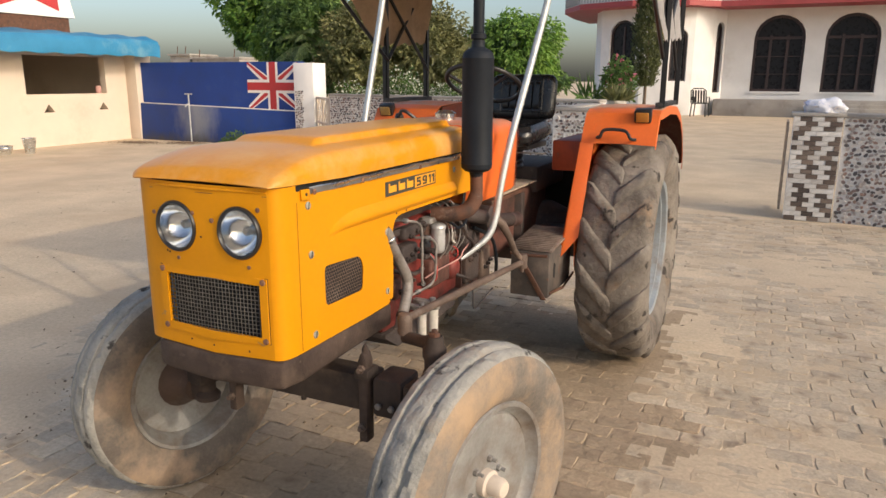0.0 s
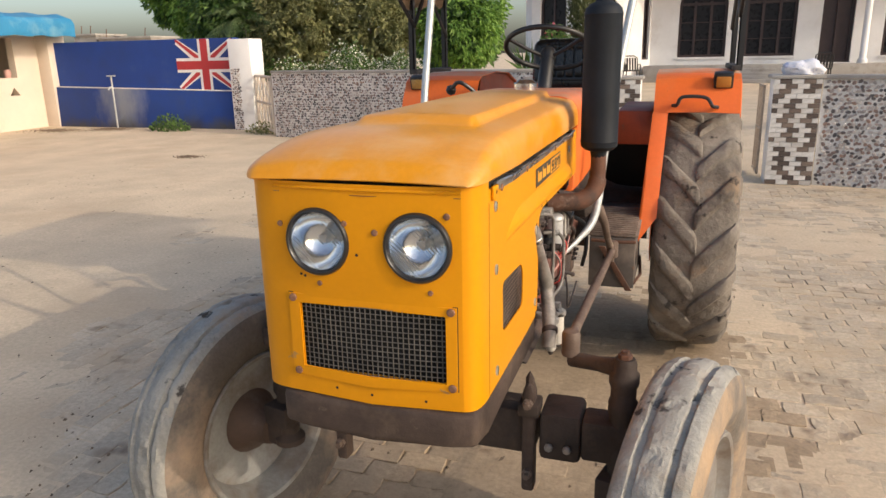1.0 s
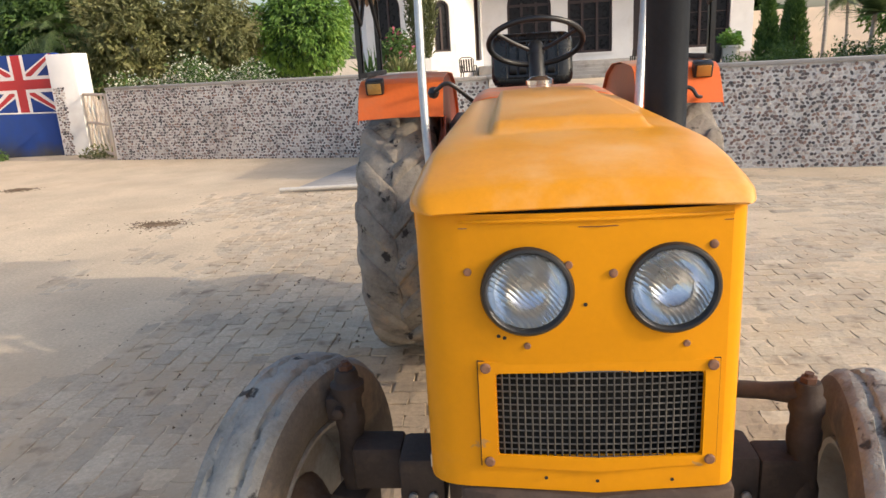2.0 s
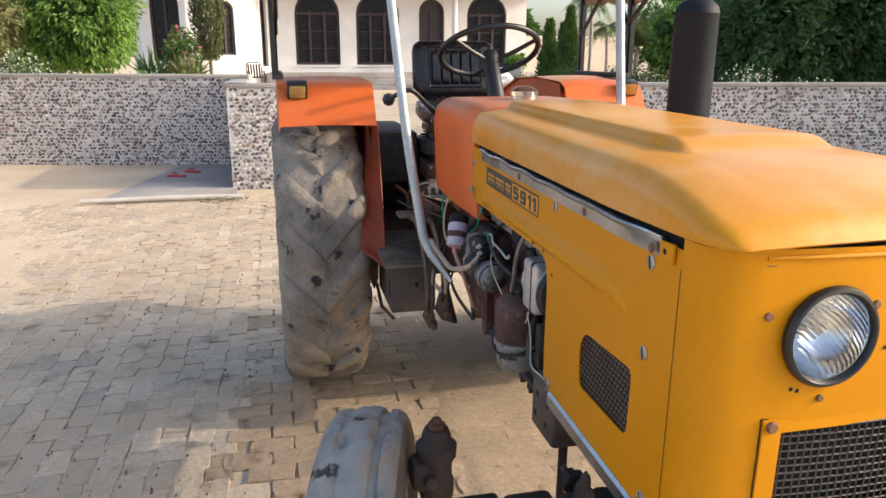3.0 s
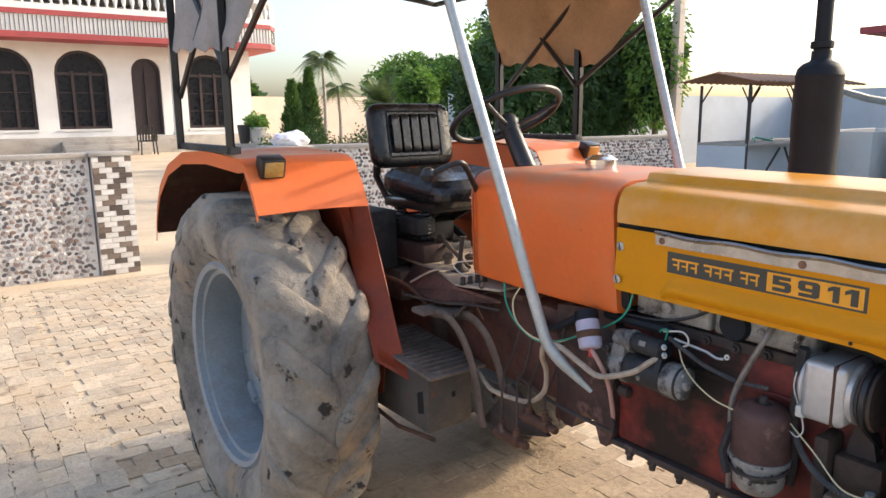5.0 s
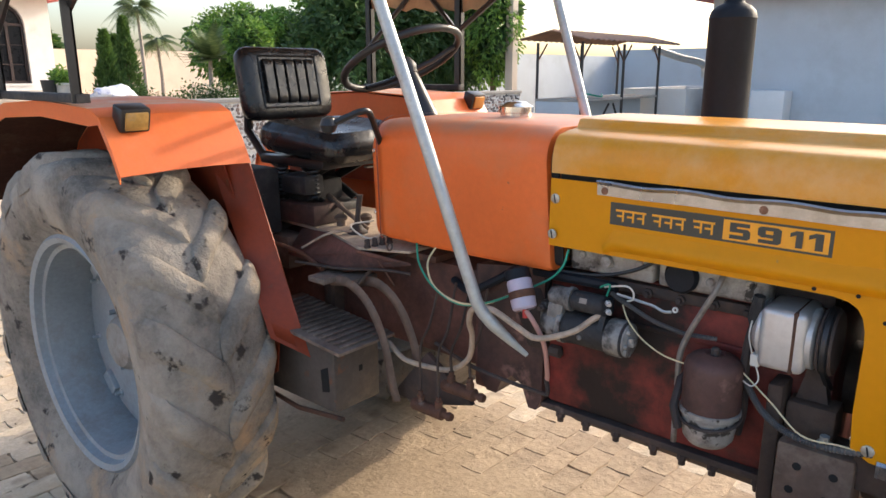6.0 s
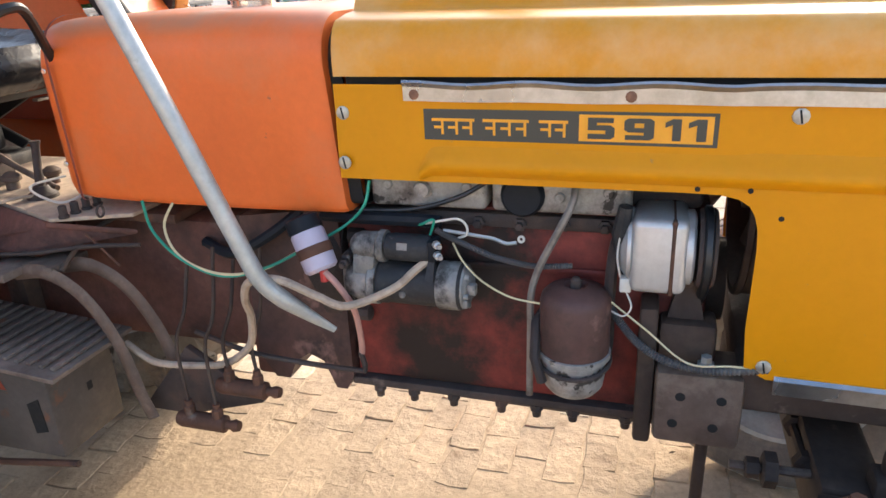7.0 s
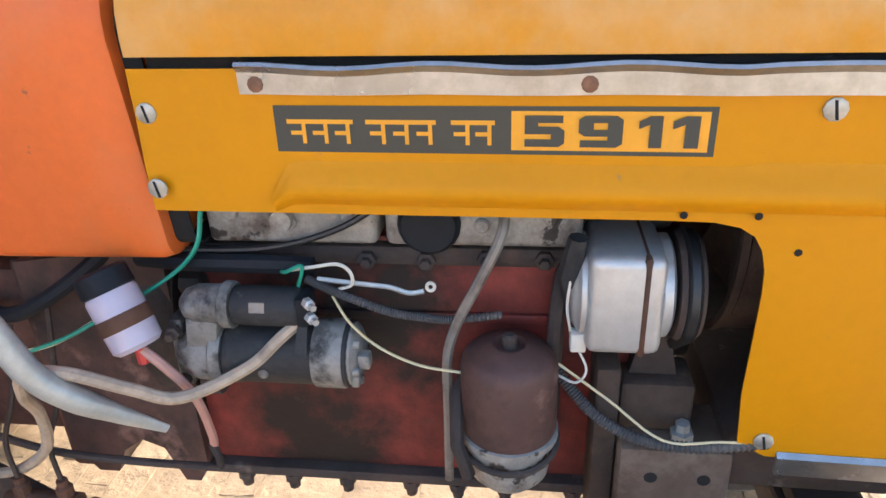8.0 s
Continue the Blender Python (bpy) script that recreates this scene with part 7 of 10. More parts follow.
lathe(bm, [(0.001, -0.62), (0.10, -0.62), (0.11, -0.5), (0.13, -0.3), (0.17, -0.2), (0.17, 0.2), (0.13, 0.3), (0.11, 0.5), (0.10, 0.66), (0.001, 0.66)], (0, 2.89, 0.80), (1, 0, 0), 24)
P("rear_axle", bm, "engine_dark", label="dark rear axle casing")
bm = B()
box(bm, -0.19, 0.19, 2.62, 3.25, 1.05, 1.22, 0.03)
P("lift_housing", bm, "engine_dark")

# starter motor
SMX, SMZ = -0.262, 1.042
bm = B()
lathe(bm, [(0.001, 0), (0.040, 0), (0.0445, 0.004), (0.0445, 0.044), (0.0425, 0.046), (0.0425, 0.150), (0.044, 0.152), (0.044, 0.165), (0.040, 0.170), (0.001, 0.170)], (SMX, 1.150, SMZ), (0, 1, 0), 32)
starter = P("starter_motor", bm, "dusty_black", label="black starter motor with an aluminium end band")
bm = B()
lathe(bm, [(0.0450, 0.008), (0.0462, 0.010), (0.0462, 0.046), (0.0450, 0.048)], (SMX, 1.150, SMZ), (0, 1, 0), 32)
P("end_band", bm, "alu_grimy", starter)
bm = B()
lathe(bm, [(0.001, -0.012), (0.020, -0.012), (0.033, -0.006), (0.042, 0.0), (0.042, 0.004), (0.001, 0.004)], (SMX, 1.148, SMZ), (0, 1, 0), 20)
box(bm, SMX - 0.030, SMX - 0.012, 1.124, 1.140, SMZ - 0.005, SMZ + 0.016, 0.003)
box(bm, SMX - 0.036, SMX + 0.0, 1.138, 1.150, SMZ - 0.030, SMZ - 0.012, 0.004)
P("end_cap", bm, "alu_grimy", starter)
for a in (2.2, 3.3, 4.2):
    bm = B()
    bolt_head(bm, (SMX + 0.034 * math.cos(a), 1.145, SMZ + 0.034 * math.sin(a)), (0, -1, 0), 0.006, 0.008)
    P("through_bolt", bm, "alu_grimy", starter)
SOX, SOZ = -0.272, 1.117
bm = B()
lathe(bm, [(0.001, -0.004), (0.018, -0.004), (0.024, 0.0), (0.0255, 0.004), (0.0255, 0.020), (0.0262, 0.021), (0.0262, 0.072), (0.0255, 0.074), (0.0255, 0.084), (0.001, 0.084)], (SOX, 1.212, SOZ), (0, 1, 0), 26)
sol = P("solenoid", bm, "dusty_black", starter)
bm = B()
slab(bm, [(SOX - 0.0268, 1.250, SOZ + 0.004), (SOX - 0.0268, 1.270, SOZ + 0.004), (SOX - 0.0225, 1.270, SOZ + 0.016), (SOX - 0.0225, 1.250, SOZ + 0.016)], (0.002, 0, 0))
P("rating_plate", bm, "pipe_grey", sol)
bm = B()
box(bm, SOX - 0.022, SOX + 0.020, 1.196, 1.214, SOZ - 0.020, SOZ + 0.022, 0.006)
P("terminal_block", bm, "muffler", sol)
bm = B()
lathe(bm, [(0.030, 0), (0.031, 0.003), (0.031, 0.012), (0.027, 0.016), (0.026, 0.050), (0.020, 0.064), (0.010, 0.072), (0.001, 0.072)], (SOX, 1.298, SOZ), (0, 1, 0), 22)
drive = P("drive_end", bm, "alu_grimy", starter, "grimy cast aluminium starter drive end")
bm = B()
lathe(bm, [(0.047, 0), (0.048, 0.004), (0.048, 0.014), (0.043, 0.018), (0.042, 0.040), (0.034, 0.062), (0.020, 0.072), (0.001, 0.074)], (SMX, 1.318, SMZ), (0, 1, 0), 26)
slab(bm, [(SMX - 0.035, 1.322, SMZ + 0.02), (SMX - 0.035, 1.365, SMZ + 0.02), (SOX - 0.022, 1.360, SOZ - 0.01), (SOX - 0.022, 1.315, SOZ - 0.01)], (0.05, 0, 0), 0.006)
slab(bm, [(SMX - 0.02, 1.372, SMZ - 0.05), (SMX - 0.02, 1.392, SMZ - 0.05), (SMX - 0.02, 1.392, SMZ + 0.055), (SMX - 0.02, 1.372, SMZ + 0.055)], (0.05, 0, 0), 0.006)
P("drive_nose", bm, "alu_grimy", drive)
for z in (SMZ - 0.036, SMZ + 0.040):
    bm = B()
    lathe(bm, [(0.010, 0), (0.010, 0.010), (0.006, 0.012), (0.006, 0.020), (0.001, 0.020)], (SMX - 0.022, 1.381, z), (-1, 0, 0), 6)
    P("bolt", bm, "engine_dark", drive)
for dz, dx in ((0.018, 0.0), (-0.004, 0.003)):
    bm = B()
    lathe(bm, [(0.0075, 0), (0.0075, 0.010), (0.0045, 0.012), (0.0045, 0.020), (0.001, 0.020)], (SOX - 0.020 + dx, 1.196, SOZ + dz), (-0.75, -0.65, 0), 6)
    P("terminal", bm, "alu_matte", starter)
bm = B()
slab(bm, [(SOX - 0.016, 1.200, SOZ - 0.012), (SOX - 0.016, 1.212, SOZ - 0.012), (SMX - 0.044, 1.216, SMZ + 0.026), (SMX - 0.044, 1.200, SMZ + 0.024)], (0.003, 0, 0))
P("link_strap", bm, "dusty_black", starter)
bm = B()
bolt_head(bm, (SMX - 0.0415, 1.262, SMZ - 0.008), (-1, 0, 0), 0.007, 0.003)
P("screw", bm, "alu_grimy", starter)

# filter with its bowl
fc = Vector((-0.252, 0.948, 0.0))
bm = B()
lathe(bm, [(0.062, 0.925), (0.064, 0.935), (0.064, 1.028), (0.061, 1.040), (0.052, 1.050), (0.022, 1.060), (0.016, 1.054), (0.001, 1.054)], fc, (0, 0, 1), 30)
filt = P("oil_filter", bm, "filter_brown", label="grimy brown filter canister with a metal bowl")
bm = B()
lathe(bm, [(0.001, 0.838), (0.020, 0.838), (0.044, 0.846), (0.055, 0.860), (0.058, 0.880), (0.061, 0.916), (0.067, 0.920), (0.067, 0.930), (0.062, 0.932)], fc, (0, 0, 1), 30)
P("bowl", bm, "alu_cast", filt)
bm = B()
lathe(bm, [(0.010, 1.045), (0.010, 1.070), (0.006, 1.074), (0.001, 1.074)], fc, (0, 0, 1), 8)
P("bolt", bm, "engine_dark", filt)
bm = B()
tube(bm, [fc + Vector((0.066 * math.cos(a), 0.066 * math.sin(a), 0.912 + 0.012 * math.cos(a))) for a in [2 * math.pi * k / 24 for k in range(25)]], 0.0045, 6)
P("clamp", bm, "engine_dark", filt)
bm = B()
tube(bm, [(-0.20, 1.0, 1.0), (-0.26, 1.018, 0.98), (-0.30, 1.014, 0.93), (-0.30, 1.0, 0.88)], 0.010, 8)
P("filter_bracket", bm, "engine_dark", filt)

# alternator
ac = Vector((-0.212, 0.0, 1.130))
bm = B()
box(bm, ac.x - 0.067, ac.x + 0.060, 0.764, 0.856, ac.z - 0.067, ac.z + 0.067, 0.014, 3)
lathe(bm, [(0.001, 0.752), (0.060, 0.752), (0.066, 0.756), (0.066, 0.766), (0.060, 0.768)], ac, (0, 1, 0), 24)
lathe(bm, [(0.060, 0.852), (0.066, 0.856), (0.066, 0.862), (0.055, 0.868), (0.046, 0.876), (0.001, 0.876)], ac, (0, 1, 0), 24)
alt = P("alternator", bm, "alu_matte", label="boxy dull aluminium alternator with a brown strap", deg=50)
bm = B()
box(bm, ac.x - 0.0688, ac.x + 0.062, 0.783, 0.793, ac.z - 0.0682, ac.z + 0.0682, 0.006)
P("strap", bm, "rust", alt)
bm = B()
lathe(bm, [(0.001, 0.718), (0.066, 0.718), (0.070, 0.723), (0.056, 0.732), (0.070, 0.741), (0.066, 0.747), (0.001, 0.747)], ac, (0, 1, 0), 28)
P("pulley", bm, "engine_dark", alt)
bm = B()
pts = [ac + Vector((0.066 * math.cos(a), 0.732, 0.066 * math.sin(a))) for a in np.linspace(math.pi * 0.35, math.pi * 1.25, 14)]
pts += [Vector((0.0 + 0.085 * math.cos(a), 0.732, 0.985 + 0.085 * math.sin(a))) for a in np.linspace(math.pi * 1.25, math.pi * 2.3, 14)] + [pts[0]]
tube(bm, pts, 0.009, 6)
P("fan_belt", bm, "black", alt, "black rubber fan belt")
bm = B()
lathe(bm, [(0.001, 0.68), (0.085, 0.68), (0.085, 0.74), (0.001, 0.74)], (0, 0, 0.985), (0, 1, 0), 28)
P("crank_pulley", bm, "axle", block)
bm = B()
tube(bm, [(-0.235, 0.86, 1.08), (-0.245, 0.875, 1.16), (-0.25, 0.868, 1.21)], [0.012, 0.016, 0.012], 8)
P("rectifier", bm, "dusty_black", alt)
bm = B()
box(bm, -0.262, -0.240, 0.852, 0.872, 1.055, 1.082, 0.003)
P("plug", bm, "white_wire", alt)
bm = B()
slab(bm, [(-0.20, 0.74, 1.06), (-0.20, 0.77, 1.06), (-0.20, 0.79, 0.97), (-0.20, 0.72, 0.97)], (0.03, 0, 0))
P("alternator_bracket", bm, "engine_dark", alt)
# radiator fan and shroud behind the cut-out
bm = B()
for k in range(5):
    a = 2 * math.pi * k / 5
    d, n = Vector((math.cos(a), 0, math.sin(a))), Vector((-math.sin(a), 0, math.cos(a)))
    c = Vector((0, 0.60, 1.18))
    slab(bm, [c + d * 0.03 - n * 0.02, c + d * 0.17 - n * 0.05, c + d * 0.17 + n * 0.05 + Vector((0, 0.04, 0)), c + d * 0.03 + n * 0.02 + Vector((0, 0.02, 0))], (0, 0.004, 0))
lathe(bm, [(0.001, 0.57), (0.04, 0.57), (0.04, 0.66), (0.001, 0.66)], (0, 0, 1.18), (0, 1, 0), 14)
P("fan", bm, "axle", label="dull metal cooling fan")
bm = B()
box(bm, -0.235, 0.23, 0.40, 0.52, 0.93, 1.42, 0.01)
box(bm, -0.235, 0.23, 0.52, 0.56, 1.30, 1.42, 0.01)
P("shroud", bm, "axle", label="dusty radiator shroud")
for y, z, r in ((0.60, 0.985, 0.016), (0.585, 1.075, 0.018), (0.57, 1.16, 0.02)):
    bm = B()
    lathe(bm, [(r, 0), (r, 0.05), (r * 0.8, 0.056), (0.001, 0.056)], (-0.155, y, z), (-1, 0, 0), 12)
    P("radiator_stub", bm, "axle", block)
bm = B()
lathe(bm, [(0.196, 0.565), (0.205, 0.565), (0.205, 0.655), (0.209, 0.658), (0.209, 0.668), (0.196, 0.668)], (0, 0, 1.18), (0, 1, 0), 44, closed=True)
P("fan_cowl", bm, "axle", label="dull grey round fan cowl")
# mounting block and frame beam
bm = B()
box(bm, -0.262, -0.15, 0.648, 0.80, 0.755, 0.905, 0.012)
mb_ = P("mount_block", bm, "pedal", label="rusty cast mounting block with four holes")
for y in (0.685, 0.755):
    for z in (0.80, 0.858):
        bm = B()
        lathe(bm, [(0.009, 0), (0.009, 0.0006), (0.0001, 0.0006)], (-0.2622, y + 0.01 * (z < 0.82), z), (-1, 0, 0), 12)
        P("hole", bm, "dark_void", mb_)
bm = B()
box(bm, -0.245, -0.15, 0.802, 0.835, 0.735, 1.02, 0.008)
box(bm, -0.225, -0.15, 0.70, 0.80, 0.906, 0.985, 0.01)
P("mount_flange", bm, "axle", mb_)
bm = B()
lathe(bm, [(0.016, 0), (0.016, 0.012), (0.010, 0.014), (0.010, 0.026), (0.001, 0.026)], (-0.235, 0.715, 0.906), (0, 0, 1), 6)
P("bolt", bm, "galv", mb_)

bm = B()
tube(bm, [(-0.206, 0.705, 0.756), (-0.206, 0.708, 0.42)], 0.012, 10)
P("drain_rod", bm, "axle", mb_)

bm = B()
tube(bm, [(-0.225, 0.655, 0.70), (-0.225, 0.40, 0.705)], 0.009, 8)
rod = P("clamp_rod", bm, "pedal", label="threaded clamp rod with square nuts")
for y, r in ((0.615, 0.020), (0.585, 0.034), (0.44, 0.034), (0.415, 0.020)):
    bm = B()
    lathe(bm, [(0.001, -0.012), (r, -0.012), (r, 0.010), (r * 0.85, 0.013), (0.001, 0.013)], (-0.225, y, 0.70), (0, 1, 0), 6)
    P("nut", bm, "axle", rod)

# rods and wires lying on the gearbox deck beside the seat
for pts, r, mt in (([(-0.31, 2.05, 1.02), (-0.25, 2.02, 1.08), (-0.19, 1.96, 1.12), (-0.15, 1.90, 1.14)], 0.006, "axle"), ([(-0.33, 2.20, 1.045), (-0.31, 2.34, 1.075), (-0.34, 2.46, 1.10)], 0.008, "rust"), ([(-0.30, 2.34, 1.09), (-0.26, 2.26, 1.14), (-0.22, 2.22, 1.15), (-0.18, 2.20, 1.145)], 0.004, "hose"), ([(-0.36, 2.30, 1.06), (-0.32, 2.12, 1.06), (-0.29, 1.98, 1.075), (-0.25, 1.88, 1.07)], 0.005, "engine_dark")):
    bm = B()
    cable(bm, pts, r, 8)
    P("linkage_rod", bm, mt, gearbox)

# fluid bottle
bt = pose(-0.315, 1.415, 1.075, 0, 14, 0) @ pose(0, 0, 0, -25, 0, 0)
up = bt.to_3x3() @ Vector((0, 0, 1))
o = bt.translation
bm = B()
lathe(bm, [(0.001, 0), (0.026, 0.0), (0.032, 0.006), (0.033, 0.03), (0.033, 0.075), (0.030, 0.082)], o, up, 24)
bot = P("fluid_bottle", bm, "bottle", label="frosted white fluid bottle with a black cap")
bm = B()
lathe(bm, [(0.0338, 0.030), (0.0345, 0.032), (0.0345, 0.048), (0.0338, 0.050)], o, up, 24)
P("fluid_band", bm, "rust", bot)
bm = B()
lathe(bm, [(0.031, 0.080), (0.034, 0.082), (0.033, 0.106), (0.028, 0.110), (0.001, 0.110)], o, up, 24)
P("cap", bm, "muffler", bot)
bm = B()
cable(bm, [o + Vector((-0.006, -0.005, 0.002)), (-0.32, 1.385, 1.05), (-0.30, 1.365, 0.99), (-0.27, 1.37, 0.90), (-0.255, 1.38, 0.86)], 0.0065, 8)
P("outlet_tube", bm, "pink_tube", bot)
bm = B()
tube(bm, [o + Vector((-0.005, -0.004, 0.004)), o + Vector((-0.006, -0.006, -0.018))], 0.008, 8)
P("outlet_nipple", bm, "red_wire", bot)

# pipes, hoses and wires on the right
wires = (
    ("fuel_pipe", "pipe_grey", 0.007, [(-0.225, 0.955, 1.235), (-0.245, 0.960, 1.205), (-0.25, 0.985, 1.15), (-0.245, 1.015, 1.085), (-0.245, 1.03, 1.03), (-0.24, 1.032, 0.95), (-0.225, 1.036, 0.80)], "bent steel engine pipe"),
    ("battery_cable", "hose", 0.0082, [(-0.280, 1.212, 1.100), (-0.292, 1.236, 1.082), (-0.308, 1.280, 1.045), (-0.340, 1.360, 1.018), (-0.362, 1.410, 1.045), (-0.385, 1.470, 1.082), (-0.365, 1.545, 1.062), (-0.348, 1.572, 1.015), (-0.318, 1.585, 0.960), (-0.300, 1.610, 0.885), (-0.285, 1.68, 0.825), (-0.280, 1.75, 0.805), (-0.295, 1.85, 0.806), (-0.283, 1.905, 0.812), (-0.279, 1.952, 0.838)], "thick tan battery cable"),
    ("loom_duct", "muffler", 0.013, [(-0.20, 1.46, 1.145), (-0.23, 1.36, 1.155), (-0.24, 1.24, 1.16), (-0.24, 1.20, 1.158)], "black taped wiring loom"),
    ("corrugated_loom", "loom_grey", 0.0062, [(-0.258, 1.205, 1.150), (-0.264, 1.178, 1.140), (-0.268, 1.147, 1.129), (-0.262, 1.099, 1.107), (-0.248, 1.06, 1.092), (-0.235, 1.023, 1.082), (-0.212, 0.96, 1.078)], "ribbed black cable sleeve"),
    ("corrugated_loom", "loom_grey", 0.0085, [(-0.215, 0.90, 1.02), (-0.245, 0.865, 0.985), (-0.262, 0.83, 0.955), (-0.275, 0.78, 0.935), (-0.282, 0.71, 0.930), (-0.283, 0.62, 0.945)], "ribbed black cable sleeve"),
    ("thin_wire", "cream_wire", 0.0020, [(-0.262, 1.172, 1.128), (-0.272, 1.150, 1.095), (-0.27, 1.115, 1.058), (-0.266, 1.065, 1.030), (-0.27, 1.01, 1.024)], "thin cream wire"),
    ("thin_wire", "cream_wire", 0.0020, [(-0.25, 0.885, 1.03), (-0.262, 0.82, 0.985), (-0.285, 0.75, 0.942), (-0.286, 0.68, 0.945), (-0.285, 0.64, 0.945)], "thin cream wire"),
    ("bleed_hose", "galv", 0.0036, [(-0.258, 1.19, 1.150), (-0.258, 1.15, 1.146), (-0.256, 1.12, 1.142), (-0.255, 1.098, 1.139), (-0.252, 1.075, 1.130), (-0.250, 1.056, 1.132)], "short braided hose"),
    ("loose_wire", "white_wire", 0.0024, [(-0.255, 1.225, 1.160), (-0.268, 1.19, 1.172), (-0.271, 1.158, 1.178), (-0.270, 1.143, 1.166), (-0.268, 1.144, 1.148), (-0.262, 1.162, 1.138)], "looped white wire"),
    ("loose_wire", "green", 0.0026, [(-0.24, 1.245, 1.15), (-0.27, 1.225, 1.165), (-0.268, 1.205, 1.172), (-0.262, 1.215, 1.14)], "green wire ends"),
    ("green_wire", "green", 0.0032, [(-0.245, 1.335, 1.235), (-0.255, 1.345, 1.19), (-0.25, 1.39, 1.145), (-0.27, 1.47, 1.10), (-0.285, 1.56, 1.055), (-0.285, 1.66, 1.03), (-0.275, 1.76, 1.055), (-0.262, 1.83, 1.11), (-0.258, 1.845, 1.175)], "green wire hanging under the tank"),
    ("cream_wire", "cream_wire", 0.003, [(-0.27, 1.48, 1.095), (-0.285, 1.57, 1.05), (-0.285, 1.67, 1.035), (-0.272, 1.765, 1.06), (-0.26, 1.80, 1.12), (-0.25, 1.77, 1.18)], "cream wire hanging under the tank"),
    ("plug_wire", "white_wire", 0.0018, [(-0.25, 0.862, 1.056), (-0.262, 0.85, 1.03), (-0.262, 0.862, 1.01), (-0.25, 0.885, 1.012)], "white plug wire"),
    ("plug_wire", "white_wire", 0.0018, [(-0.25, 0.872, 1.08), (-0.262, 0.878, 1.13), (-0.25, 0.868, 1.20)], "white plug wire"),
    ("throttle_cable", "black", 0.0045, [(-0.225, 1.10, 1.245), (-0.232, 1.17, 1.205), (-0.225, 1.27, 1.175), (-0.215, 1.42, 1.165)], "black throttle cable"),
    ("brake_line", "engine_dark", 0.006, [(-0.262, 1.378, 0.875), (-0.262, 1.372, 0.838), (-0.262, 1.40, 0.830), (-0.26, 1.62, 0.838), (-0.25, 1.78, 0.87)], "black steel brake line"),
    ("thin_wire", "rust", 0.003, [(-0.30, 1.9, 1.04), (-0.26, 2.02, 1.10), (-0.22, 2.12, 1.12), (-0.21, 2.3, 1.13)], "stray rusty wire"),
    ("thin_wire", "white_wire", 0.003, [(-0.17, 2.06, 1.16), (-0.22, 2.1, 1.145), (-0.20, 2.2, 1.17), (-0.13, 2.16, 1.18)], "twisted pale wire"),
    ("hose", "muffler", 0.012, [(-0.18, 1.5, 1.16), (-0.22, 1.58, 1.10), (-0.21, 1.68, 1.05), (-0.16, 1.78, 1.05)], "black hose"),
    ("hose", "engine_dark", 0.011, [(-0.15, 0.87, 1.15), (-0.215, 0.885, 1.12), (-0.225, 0.89, 1.03), (-0.21, 0.89, 0.93), (-0.20, 0.90, 0.86)], "dark bypass hose"),
)
for nm, mt, r, pts, lb in wires:
    bm = B()
    if nm == "corrugated_loom":
        cp = curve_pts(pts, 26)
        tube(bm, cp, [r * (1.0 if i % 2 else 0.74) for i in range(len(cp))], 8)
    else:
        cable(bm, pts, r, 8 if r > 0.004 else 5)
    P(nm, bm, mt, label=lb)
bm = B()
lathe(bm, [(0.003, 0), (0.007, 0), (0.007, 0.003), (0.003, 0.003)], (-0.250, 1.047, 1.139), (-1, 0, 0.2), 14, closed=True)
P("cable_eye", bm, "galv")

# clutch and brake pedals, slave cylinders
for dx, dy in ((0.0, 0.0), (0.055, -0.075)):
    bm = B()
    pts = curve_pts([(-0.33 + dx, 2.16 + dy, 1.015), (-0.325 + dx, 2.08 + dy, 1.020), (-0.32 + dx, 2.00 + dy, 0.97), (-0.31 + dx, 1.945 + dy, 0.86), (-0.305 + dx, 1.915 + dy, 0.72), (-0.30 + dx, 1.90 + dy, 0.66)], 5)
    tube(bm, pts, 0.017, 8, flat=[0.45] * len(pts))
    pd = P("pedal_arm", bm, "pedal", label="curved brown pedal arm")
    bm = B()
    box(bm, -0.385 + dx, -0.275 + dx, 2.13 + dy, 2.21 + dy, 1.015, 1.035, 0.005)
    P("pedal_pad", bm, "dusty_step", pd)
for k, (x, y) in enumerate(((-0.335, 1.645), (-0.300, 1.555))):
    bm = B()
    lathe(bm, [(0.001, 0), (0.011, 0), (0.014, 0.012), (0.010, 0.02), (0.010, 0.03), (0.019, 0.034), (0.019, 0.14), (0.016, 0.15), (0.001, 0.15)], (x, y, 0.70 + 0.075 * k), (0, 1, 0.0), 14)
    sc = P("slave_cylinder", bm, "rust", label="rusty brake slave cylinder")
    for dy_, top in ((0.05, 1.02), (0.12, 0.98)):
        bm = B()
        lathe(bm, [(0.012, 0), (0.012, 0.02), (0.008, 0.024), (0.008, 0.034), (0.001, 0.034)], (x, y + dy_, 0.715 + 0.075 * k), (0, 0, 1), 8)
        P("banjo", bm, "rust", sc)
        bm = B()
        cable(bm, [(x, y + dy_, 0.74 + 0.075 * k), (x + 0.012, y + dy_ + 0.01, 0.88), (x + 0.03, y + dy_ - 0.01, 0.95), (x + 0.08, y + dy_, top + 0.06)], 0.004, 6)
        P("steel_line", bm, "axle", sc)
bm = B()
slab(bm, [(-0.27, 1.62, 0.72), (-0.27, 1.82, 0.66), (-0.27, 1.95, 0.66), (-0.27, 1.80, 0.84)], (0.02, 0, 0), 0.004)
P("pedal_bracket", bm, "engine_dark")


